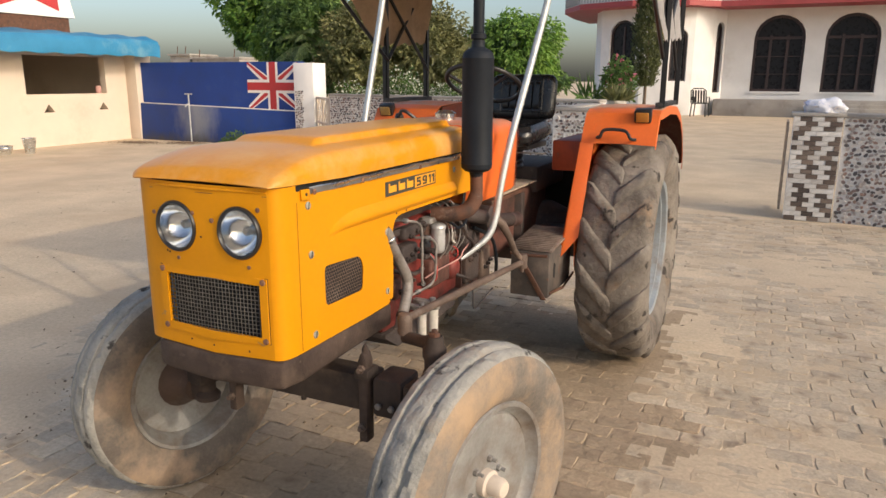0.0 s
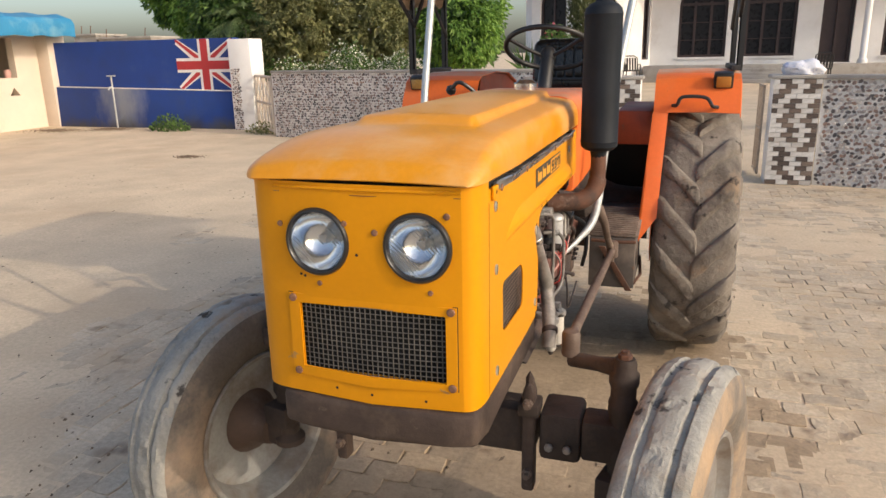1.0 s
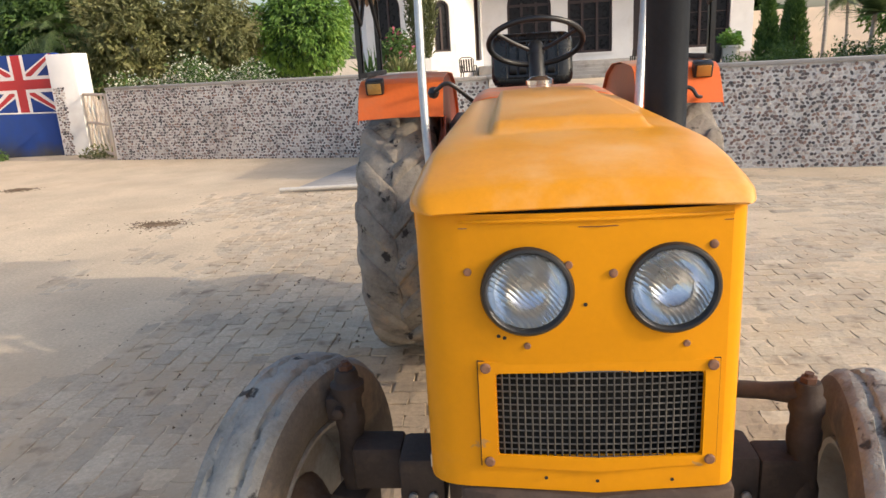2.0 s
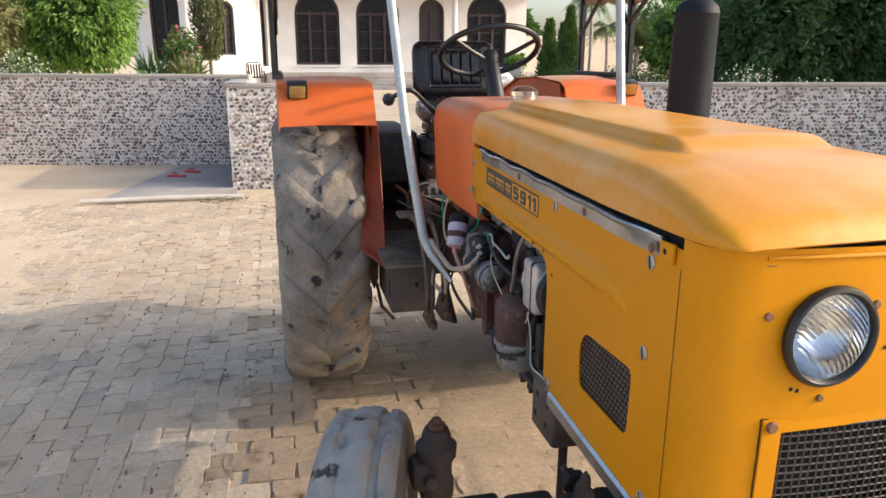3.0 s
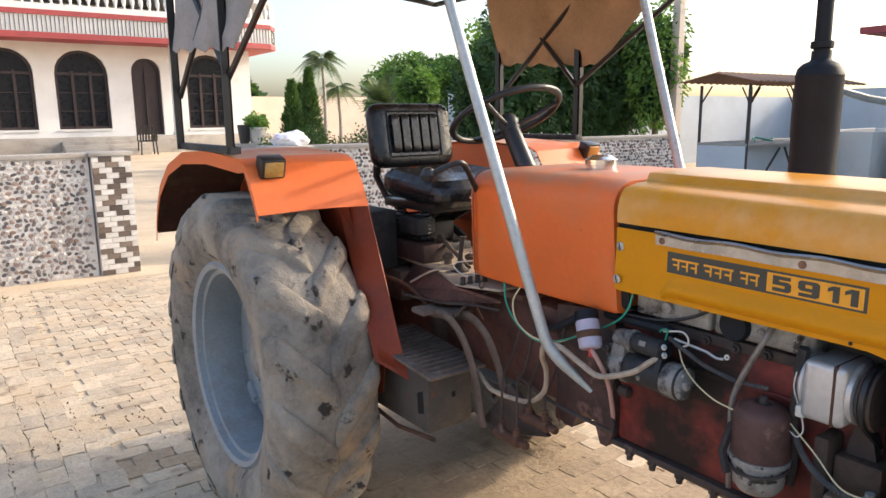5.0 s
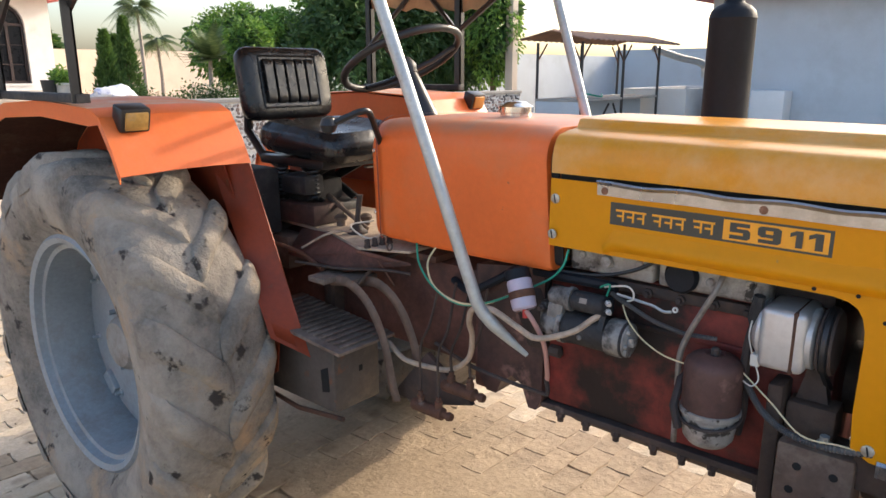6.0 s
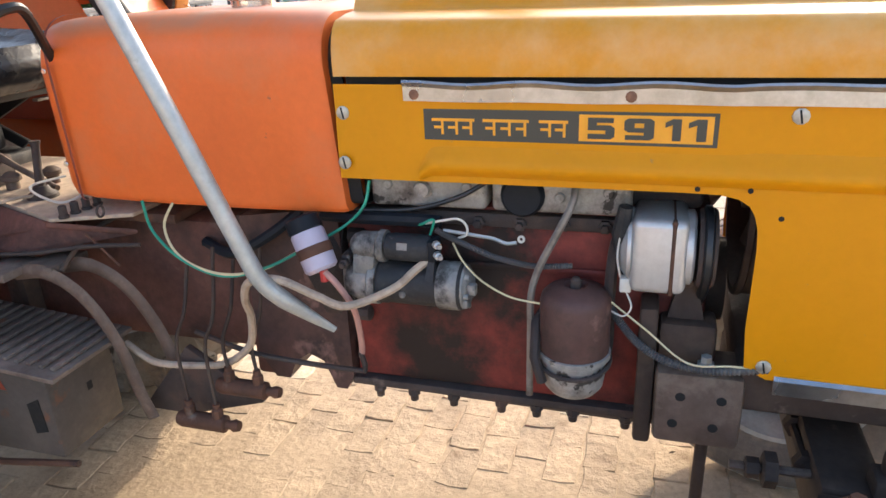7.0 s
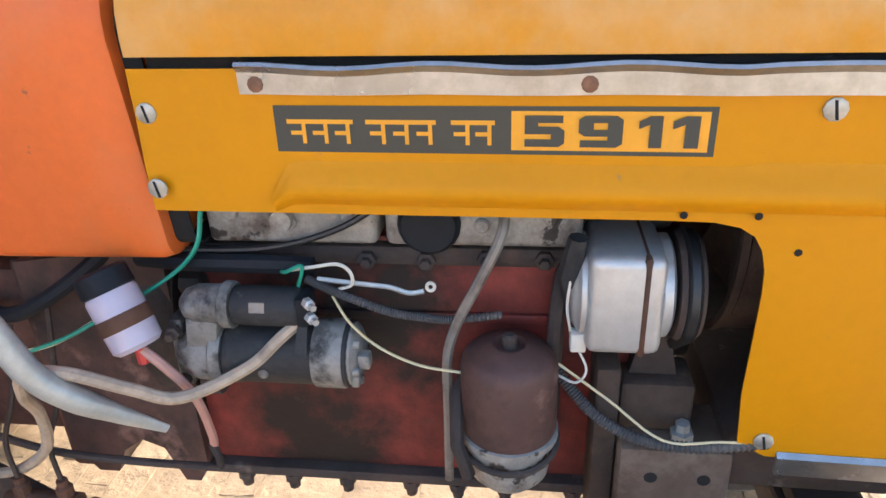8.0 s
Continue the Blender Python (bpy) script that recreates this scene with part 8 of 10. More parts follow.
# foot boxes with ribbed plates
def foot_box(sg, x0, x1):
    bm = B()
    xs = (sg * x0, sg * x1)
    a, b = min(xs), max(xs)
    box(bm, a, b, 2.035 if sg < 0 else 1.975, 2.42, 0.622 if sg < 0 else 0.594, 0.840, 0.006)
    fb = P("foot_box", bm, "sheet_black", label="dented dark sheet-metal box under the footplate")
    bm = B()
    box(bm, a - (0.036 if sg < 0 else 0.012), b + 0.012, 1.968 if sg < 0 else 1.985, 2.44, 0.842, 0.854, 0.003)
    tilt_ = Matrix.Translation((0, 1.968, 0.85)) @ Matrix.Rotation(radians(5.0), 4, "X") @ Matrix.Translation((0, -1.968, -0.85))
    bm.transform(tilt_)
    fp = P("footplate", bm, "dusty_step", fb, "ribbed rusty footplate")
    for i in range(14):
        bm = B()
        y = 1.985 + i * 0.031
        box(bm, a - 0.01, b, y, y + 0.012, 0.855, 0.863, 0.002)
        bm.transform(tilt_)
        P("tread_rib", bm, "dusty_step", fp)
    bm = B()
    slab(bm, [(sg * (x1 + 0.001), 2.060, 0.69), (sg * (x1 + 0.001), 2.095, 0.68), (sg * (x1 + 0.001), 2.10, 0.755), (sg * (x1 + 0.001), 2.065, 0.772)], (sg * 0.001, 0, 0))
    P("torn_hole", bm, "dark_void", fb)
    bm = B()
    box(bm, min(sg * 0.32, sg * 0.335), max(sg * 0.32, sg * 0.335), 2.0335 if sg < 0 else 1.9735, 2.0345 if sg < 0 else 1.9745, 0.735, 0.755)
    P("torn_hole", bm, "dark_void", fb)
    bm = B()
    tube(bm, [(sg * x1, 2.0, 0.615), (sg * (x1 + 0.02), 2.2, 0.60), (sg * x1, 2.5, 0.61)], 0.008, 6)
    P("bottom_rod", bm, "rust", fb)
    return fb


foot_box(-1, 0.245, 0.437)
fbl = foot_box(1, 0.255, 0.468)
bm = B()
tube(bm, [(0.27, 1.925, 0.838), (0.37, 1.915, 0.835), (0.472, 1.925, 0.838)], 0.008, 8)
slab(bm, [(0.300, 1.955, 0.800), (0.330, 1.955, 0.800), (0.462, 1.962, 0.585), (0.432, 1.962, 0.585)], (0, 0.012, 0), 0.002)
P("box_stay", bm, "rust", fbl)

# left side of the engine
bm = B()
cable(bm, [(0.20, 0.58, 1.235), (0.242, 0.635, 1.195), (0.247, 0.662, 1.145), (0.256, 0.705, 1.075), (0.264, 0.743, 1.015), (0.268, 0.752, 0.972), (0.280, 0.715, 0.925), (0.296, 0.650, 0.872), (0.298, 0.630, 0.835)], 0.021, 14)
rh = P("radiator_hose", bm, "pipe_grey", label="long curved grey radiator hose")
bm = B()
lathe(bm, [(0.0225, 0), (0.0245, 0.003), (0.0245, 0.014), (0.0225, 0.017)], (0.245, 0.650, 1.172), (0.1, 0.45, -0.9), 18)
P("hose_clamp", bm, "chrome", rh)
bm = B()
lathe(bm, [(0.0225, 0), (0.0245, 0.003), (0.0245, 0.014), (0.0225, 0.017)], (0.294, 0.662, 0.884), (0.25, -0.75, -0.6), 18)
P("hose_clamp", bm, "engine_dark", rh)
bm = B()
lathe(bm, [(0.001, 1.015), (0.020, 1.015), (0.029, 1.024), (0.031, 1.035), (0.031, 1.118), (0.034, 1.121), (0.034, 1.131), (0.030, 1.136), (0.016, 1.144), (0.001, 1.144)], (0.228, 1.105, 0), (0, 0, 1), 26)
ff = P("fuel_filter", bm, "alu_matte", label="silver fuel filter canister")
bm = B()
tube(bm, [Vector((0.228 + 0.019 * math.cos(a), 1.105 + 0.019 * math.sin(a), 1.139)) for a in [2 * math.pi * k / 20 for k in range(21)]], 0.003, 6)
P("lid_seam", bm, "engine_dark", ff)
bm = B()
box(bm, 0.170, 0.228, 1.03, 1.17, 1.147, 1.172, 0.006)
lathe(bm, [(0.011, 0), (0.011, 0.014), (0.006, 0.018), (0.001, 0.018)], (0.228, 1.105, 1.170), (0, 0, 1), 6)
P("filter_head", bm, "alu_cast", ff)
for pts in ([(0.19, 0.79, 1.205), (0.235, 0.80, 1.206), (0.258, 0.852, 1.192), (0.263, 0.880, 1.155), (0.263, 0.885, 1.035), (0.262, 0.885, 0.960), (0.256, 0.903, 0.932), (0.22, 0.93, 0.918)], [(0.21, 0.925, 1.113), (0.262, 0.948, 1.112), (0.281, 0.970, 1.085), (0.285, 0.966, 1.040), (0.285, 0.957, 0.962), (0.279, 0.930, 0.926), (0.263, 0.845, 0.915), (0.24, 0.80, 0.903)]):
    bm = B()
    cable(bm, pts, 0.0055, 10)
    fpipe = P("fuel_pipe", bm, "pipe_grey", label="bent steel fuel pipe loop")
    for p, d in ((pts[1], Vector(pts[1]) - Vector(pts[0])), (pts[-2], Vector(pts[-1]) - Vector(pts[-2]))):
        bm = B()
        lathe(bm, [(0.006, -0.010), (0.0105, -0.010), (0.0105, 0.010), (0.006, 0.010)], p, d, 6)
        P("union_nut", bm, "alu_grimy", fpipe)
# feed pump between the two loops
bm = B()
lathe(bm, [(0.001, 0), (0.020, 0), (0.024, 0.006), (0.024, 0.040), (0.016, 0.046), (0.014, 0.070), (0.001, 0.070)], (0.228, 0.985, 1.040), (0, 0, 1), 18)
fp_ = P("feed_pump", bm, "dusty_black", label="small black feed pump")
bm = B()
box(bm, 0.205, 0.25, 0.945, 0.99, 1.02, 1.042, 0.006)
lathe(bm, [(0.001, 0), (0.012, 0), (0.012, 0.03), (0.001, 0.03)], (0.245, 0.965, 1.058), (1, 0, 0), 12)
P("pump_foot", bm, "engine_dark", fp_)
for k in range(3):
    bm = B()
    cable(bm, [(0.245, 0.985 + 0.008 * k, 1.035), (0.268, 0.99 + 0.008 * k, 1.0), (0.268, 0.985 + 0.012 * k, 0.955 - 0.012 * k), (0.24, 1.0 + 0.01 * k, 0.925 - 0.01 * k)], 0.0022, 6)
    P("thin_wire", bm, ("black", "pipe_grey", "red_wire")[k], fp_)
# twin cream separator bowls
for x, y, z0, z1, r in ((0.262, 0.882, 0.715, 0.815, 0.019), (0.268, 0.972, 0.705, 0.812, 0.0235)):
    bm = B()
    lathe(bm, [(0.001, z0), (r * 0.75, z0), (r, z0 + 0.010), (r, z1), (0.001, z1)], (x, y, 0), (0, 0, 1), 22)
    ws = P("water_separator", bm, "pvc", label="cream separator bowl under a metal head")
    bm = B()
    lathe(bm, [(0.001, z1), (r + 0.006, z1), (r + 0.007, z1 + 0.006), (r + 0.006, z1 + 0.016), (r * 0.6, z1 + 0.026), (r * 0.5, z1 + 0.045), (0.001, z1 + 0.048)], (x, y, 0), (0, 0, 1), 22)
    box(bm, 0.18, x, y - 0.016, y + 0.016, z1 + 0.012, z1 + 0.032, 0.004)
    P("separator_head", bm, "alu_cast", ws)
    bm = B()
    lathe(bm, [(0.009, 0), (0.009, -0.012), (0.005, -0.016), (0.001, -0.016)], (x, y, z0), (0, 0, 1), 6)
    P("drain_plug", bm, "engine_dark", ws)
# injection pump: a rounded oily body with a flange cover
bm = B()
lathe(bm, [(0.001, 0), (0.058, 0), (0.060, 0.012), (0.052, 0.018), (0.050, 0.032), (0.040, 0.045), (0.022, 0.052), (0.001, 0.053)], (0.176, 1.320, 0.892), (1, 0, 0), 26)
ip = P("injection_pump", bm, "engine_red", label="oily red injection pump")
bm = B()
box(bm, 0.17, 0.222, 1.05, 1.25, 0.86, 0.985, 0.014, 3)
P("pump_body", bm, "gear_red", ip)
for k in range(5):
    a = 2 * math.pi * k / 5 + 0.3
    bm = B()
    bolt_head(bm, (0.186, 1.320 + 0.052 * math.cos(a), 0.892 + 0.052 * math.sin(a)), (1, 0, 0), 0.007, 0.008)
    P("bolt", bm, "engine_dark", ip)
bm = B()
tube(bm, [(0.225, 1.31, 0.865), (0.262, 1.335, 0.85), (0.262, 1.365, 0.838)], [0.009, 0.007, 0.010], 8)
P("stop_lever", bm, "engine_dark", ip)
bm = B()
cable(bm, [(0.225, 0.99, 0.93), (0.24, 1.071, 0.944), (0.242, 1.207, 0.944), (0.243, 1.311, 0.947), (0.243, 1.343, 0.970), (0.24, 1.398, 0.983), (0.22, 1.46, 0.98)], 0.0034, 8)
P("leak_off_pipe", bm, "pink_tube", label="thin coppery leak-off pipe")
bm = B()
cable(bm, [(0.20, 1.15, 1.185), (0.25, 1.172, 1.140), (0.252, 1.200, 1.090), (0.252, 1.205, 1.050), (0.25, 1.238, 1.033)], 0.0036, 6)
P("engine_line", bm, "white_wire")
bm = B()
bolt_head(bm, (0.235, 1.238, 1.033), (1, 0, 0), 0.009, 0.016)
P("line_union", bm, "chrome")
# intake pipe running back to a small brown pre-cleaner
bm = B()
tube(bm, [(0.19, 1.28, 1.165), (0.255, 1.42, 1.125), (0.262, 1.75, 1.045), (0.262, 1.92, 1.020)], 0.034, 16)
P("air_pipe", bm, "engine_dark", label="dark intake pipe")
bm = B()
lathe(bm, [(0.001, 0), (0.034, 0), (0.038, 0.004), (0.038, 0.012), (0.036, 0.016), (0.036, 0.10), (0.039, 0.104), (0.039, 0.125), (0.034, 0.130), (0.001, 0.130)], (0.258, 1.915, 1.018), (0, 1, -0.14), 20)
P("pre_cleaner", bm, "filter_brown", label="brown pre-cleaner cup")

# clutter on the left of the engine
for y0, y1, z0, z1, x1, mt, nm in ((0.80, 0.93, 1.02, 1.10, 0.225, "engine_dark", "pump_bracket"), (1.14, 1.33, 0.985, 1.075, 0.225, "engine_dark", "governor_case"), (0.84, 1.04, 1.115, 1.165, 0.212, "engine_dark", "manifold_flange"), (1.04, 1.36, 1.085, 1.145, 0.200, "rust", "exhaust_manifold"), (0.74, 0.90, 0.90, 0.985, 0.222, "gear_red", "timing_cover"), (1.44, 1.60, 0.78, 1.04, 0.222, "engine_dark", "bell_cover"), (1.67, 1.78, 0.735, 0.91, 0.212, "pedal", "inspection_plate")):
    bm = B()
    box(bm, 0.165, x1, y0, y1, z0, z1, 0.014, 3)
    cb = P(nm, bm, mt)
    for k in range(3):
        bm = B()
        lathe(bm, [(0.011, 0), (0.011, 0.010), (0.007, 0.012), (0.007, 0.020), (0.001, 0.020)], (x1, y0 + (y1 - y0) * (0.2 + 0.3 * k), (z0 + z1) / 2 + 0.012 * (k - 1)), (1, 0, 0), 6)
        P("bolt", bm, "engine_dark", cb)
for k in range(4):
    y = 1.16 + 0.06 * k
    bm = B()
    cable(bm, [(0.222, y - 0.02, 0.98), (0.248, y, 1.03), (0.246, y + 0.02, 1.09), (0.225, y + 0.01, 1.150), (0.19, y - 0.02, 1.20), (0.15, y - 0.03, 1.22)], 0.0032, 6)
    P("delivery_pipe", bm, "pipe_grey", label="thin steel delivery pipe")
for pts, r, mt, lb in (([(0.24, 1.12, 1.16), (0.268, 1.17, 1.13), (0.265, 1.24, 1.10), (0.262, 1.32, 1.11), (0.23, 1.42, 1.14)], 0.006, "muffler", "black fuel hose"), ([(0.23, 1.27, 1.15), (0.262, 1.30, 1.09), (0.25, 1.36, 1.04), (0.256, 1.42, 1.00), (0.22, 1.50, 0.93)], 0.008, "engine_dark", "dark bypass hose"), ([(0.20, 0.74, 1.02), (0.235, 0.80, 1.0), (0.245, 0.86, 0.985), (0.22, 0.98, 0.975)], 0.009, "engine_dark", "dark bypass hose"), ([(0.21, 1.25, 1.02), (0.246, 1.262, 1.0), (0.246, 1.275, 0.965), (0.22, 1.29, 0.94)], 0.0025, "red_wire", "thin red wire"), ([(0.21, 1.525, 0.79), (0.22, 1.527, 0.714), (0.222, 1.54, 0.634), (0.226, 1.66, 0.652), (0.224, 1.783, 0.673)], 0.004, "engine_dark", "bent steel hose bracket"), ([(0.23, 1.50, 1.05), (0.275, 1.62, 0.98), (0.272, 1.70, 0.86), (0.25, 1.76, 0.76)], 0.009, "muffler", "black fuel hose")):
    bm = B()
    cable(bm, pts, r, 8)
    P("fuel_hose" if "fuel" in lb else "hose_bracket" if "bracket" in lb else "hose" if "hose" in lb else "thin_wire", bm, mt, label=lb)

# steering linkage on the left
bm = B()
tube(bm, [(0.382, 0.545, 0.922), (0.379, 1.15, 0.876), (0.378, 1.789, 0.828)], [0.0135, 0.0165, 0.0145], 12)
dl = P("drag_link", bm, "pedal", label="long rusty brown drag link")
for p in ((0.380, 0.515, 0.868), (0.378, 1.800, 0.795)):
    bm = B()
    lathe(bm, [(0.001, -0.02), (0.010, -0.02), (0.010, 0), (0.024, 0.002), (0.027, 0.012), (0.025, 0.02), (0.026, 0.03), (0.026, 0.066), (0.022, 0.074), (0.010, 0.078), (0.001, 0.078)], p, (0, 0, 1), 16)
    P("ball_joint", bm, "pedal", dl)
bm = B()
tube(bm, [(0.372, 1.790, 0.842), (0.362, 1.715, 0.905), (0.352, 1.660, 0.985), (0.330, 1.615, 1.055), (0.30, 1.60, 1.08)], [0.016, 0.015, 0.017, 0.022, 0.024], 10)
P("drop_arm", bm, "pedal", label="rusty steering drop arm")
bm = B()
lathe(bm, [(0.001, 0), (0.06, 0), (0.065, 0.02), (0.06, 0.12), (0.03, 0.15), (0.001, 0.15)], (0.16, 1.60, 1.08), (1, 0, 0), 18)
P("steering_box", bm, "engine_dark")

# -- front axle
AX = 0.46
bm = B()
box(bm, -0.30, 0.30, AX - 0.055, AX + 0.055, 0.60, 0.735, 0.012)
ax = P("front_axle", bm, "axle_black", label="dusty brown front axle beam")
bm = B()
box(bm, -0.10, 0.10, AX - 0.14, AX + 0.20, 0.735, 0.84, 0.02)
P("pivot_bracket", bm, "axle", ax)
for sg in (-1, 1):
    bm = B()
    box(bm, min(sg * 0.315, sg * 0.43), max(sg * 0.315, sg * 0.43), AX - 0.070, AX + 0.070, 0.598, 0.742, 0.016)
    P("axle_sleeve", bm, "axle_black", ax)
    for u in (0.345, 0.395):
        bm = B()
        lathe(bm, [(0.012, 0), (0.012, 0.008), (0.008, 0.012), (0.001, 0.012)], (sg * u, AX - 0.075, 0.645), (0, -1, 0), 8)
        P("bolt", bm, "pipe_grey", ax)
    bm = B()
    ya_ = AX + (-0.015 if sg > 0 else 0.05)
    box(bm, min(sg * 0.43, sg * 0.56), max(sg * 0.43, sg * 0.56), ya_ - 0.05, ya_ + 0.05, 0.61, 0.73, 0.012)
    P("axle_arm", bm, "axle_black", ax)
    bm = B()
    slab(bm, [(sg * 0.27, AX - 0.085, 0.50), (sg * 0.305, AX - 0.085, 0.50), (sg * 0.305, AX - 0.085, 0.80), (sg * 0.295, AX - 0.085, 0.83), (sg * 0.28, AX - 0.085, 0.83), (sg * 0.27, AX - 0.085, 0.80)], (0, 0.05, 0), 0.008)
    lathe(bm, [(0.012, 0), (0.012, 0.10), (0.007, 0.11), (0.001, 0.12)], (sg * 0.288, AX - 0.06, 0.74), (0, 0, 1), 8)
    cl = P("axle_clamp", bm, "axle", ax)
    for z_ in (0.56, 0.775):
        bm = B()
        lathe(bm, [(0.015, 0), (0.015, 0.012), (0.009, 0.014), (0.009, 0.026), (0.001, 0.026)], (sg * 0.288, AX - 0.084, z_), (0, -1, 0), 6)
        P("clamp_bolt", bm, "pedal", cl)
    bm = B()
    box(bm, min(sg * 0.26, sg * 0.318), max(sg * 0.26, sg * 0.318), AX - 0.095, AX - 0.02, 0.735, 0.775, 0.008)
    P("clamp_yoke", bm, "axle_black", cl)
    ky_ = AX + (-0.03 if sg > 0 else 0.085)
    kx_ = 0.535 if sg > 0 else -0.575
    m = pose(kx_, ky_, 0, 0, 0, STEER)
    bm = B()
    lathe(bm, [(0.001, 0.42), (0.05, 0.42), (0.052, 0.44), (0.034, 0.46), (0.034, 0.60), (0.042, 0.615), (0.042, 0.64), (0.036, 0.66), (0.034, 0.74), (0.039, 0.76), (0.039, 0.79), (0.034, 0.80), (0.034, 0.83), (0.040, 0.845), (0.040, 0.872), (0.032, 0.882), (0.032, 0.90), (0.026, 0.915), (0.001, 0.915)], (0, 0, 0), (0, 0, 1), 16)
    box(bm, min(0, sg * 0.12), max(0, sg * 0.12), -0.04, 0.04, 0.41, 0.50, 0.012)
    box(bm, -0.05, 0.05, -0.065, 0.05, 0.50, 0.575, 0.012)
    bm.transform(m)
    P("king_pin", bm, "axle_black", ax, "greasy black king pin housing")
    bm = B()
    if sg > 0:
        tube(bm, [(kx_, ky_, 0.885), (0.46, AX + 0.02, 0.868), (0.382, AX + 0.055, 0.858)], [0.030, 0.021, 0.022], 10)
    else:
        lathe(bm, [(0.001, 0.85), (0.044, 0.85), (0.046, 0.875), (0.030, 0.888), (0.026, 0.905), (0.020, 0.915), (0.001, 0.916)], (kx_, ky_, 0), (0, 0, 1), 12)
        box(bm, kx_ - 0.058, kx_ + 0.03, ky_ - 0.03, ky_ + 0.035, 0.775, 0.845, 0.014)
        lathe(bm, [(0.016, 0), (0.016, 0.02), (0.010, 0.024), (0.001, 0.024)], (kx_ - 0.02, ky_ - 0.032, 0.81), (0, -1, 0), 6)
    P("steering_arm", bm, "axle_black", ax)
    bm = B()
    lathe(bm, [(0.001, 0), (0.019, 0), (0.019, 0.012), (0.011, 0.014), (0.011, 0.022), (0.001, 0.022)], (kx_, ky_, 0.915), (0, 0, 1), 6)
    P("nut", bm, "rust", ax)
bm = B()
tube(bm, [(-0.22, 0.515, 0.70), (-0.06, 0.52, 0.70)], 0.011, 8)
for x in (-0.20, -0.075):
    lathe(bm, [(0.001, 0), (0.026, 0), (0.026, 0.02), (0.001, 0.02)], (x, 0.515, 0.70), (1, 0, 0), 6)
P("pivot_bolt", bm, "axle", ax)

# -- canopy poles, fender frames and canvas
pole_r = [(-0.335, 1.392, 0.962), (-0.362, 1.428, 1.003), (-0.390, 1.468, 1.05), (-0.405, 1.495, 1.09), (-0.413, 1.517, 1.15), (-0.443, 1.622, 1.46), (-0.465, 1.85, 2.03), (-0.478, 1.975, 2.375)]
pole_l = [(0.235, 1.34, 0.93), (0.27, 1.40, 0.965), (0.32, 1.47, 1.03), (0.338, 1.51, 1.12), (0.343, 1.535, 1.22), (0.362, 1.62, 1.46), (0.43, 1.85, 2.03), (0.465, 1.975, 2.375)]
for pts in (pole_r, pole_l):
    bm = B()
    cp = curve_pts(pts, 6)
    tube(bm, cp, [0.006 + 0.0104 * min(1.0, i / 11) for i in range(len(cp))], 14, flat=[0.5 if i < 5 else (0.8 if i < 9 else 1.0) for i in range(len(cp))])
    P("canopy_pole", bm, "galv", label="bent galvanised canopy pole")
RZ = 2.39


def roof_z(x, y):
    return RZ + 0.05 * (1 - (x / 0.82) ** 2) + 0.006 * math.sin(y * 9) - 0.01 * math.cos(x * 11)


bm = B()
rows = []
for y in np.linspace(1.93, 3.75, 16):
    rows.append([(x, y, roof_z(x, y)) for x in np.linspace(-0.83, 0.83, 17)])
rings(bm, rows, closed=False)
bmesh.ops.recalc_face_normals(bm, faces=bm.faces)
bmesh.ops.solidify(bm, geom=bm.faces[:], thickness=0.004)
canopy = P("canopy", bm, "canvas", label="sagging tan canvas canopy over the driver's seat", deg=60)
bm = B()
xs_ = np.linspace(-0.835, 0.835, 13)
rings(bm, [[(x, 1.925, RZ - 0.035 + 0.045 * (1 - (x / 0.835) ** 2)), (x, 1.929, RZ - 0.035 + 0.045 * (1 - (x / 0.835) ** 2)), (x, 1.929, RZ + 0.012 + 0.05 * (1 - (x / 0.835) ** 2)), (x, 1.925, RZ + 0.012 + 0.05 * (1 - (x / 0.835) ** 2))] for x in xs_])
P("front_valance", bm, "canvas_out", canopy, "pale canvas front valance")
for a, b in (((-0.82, 1.945), (0.82, 1.945)), ((-0.82, 3.72), (0.82, 3.72)), ((-0.82, 1.945), (-0.82, 3.72)), ((0.82, 1.945), (0.82, 3.72)), ((-0.82, 2.6), (0.82, 2.6))):
    bm = B()
    if a[1] == b[1]:
        tube(bm, [(x, a[1], RZ - 0.03 + 0.045 * (1 - (x / 0.82) ** 2)) for x in np.linspace(-0.82, 0.82, 13)], 0.015, 8)
    else:
        tube(bm, [(*a, RZ - 0.03), (*b, RZ - 0.03)], 0.015, 8)
    P("roof_bar", bm, "black", canopy)
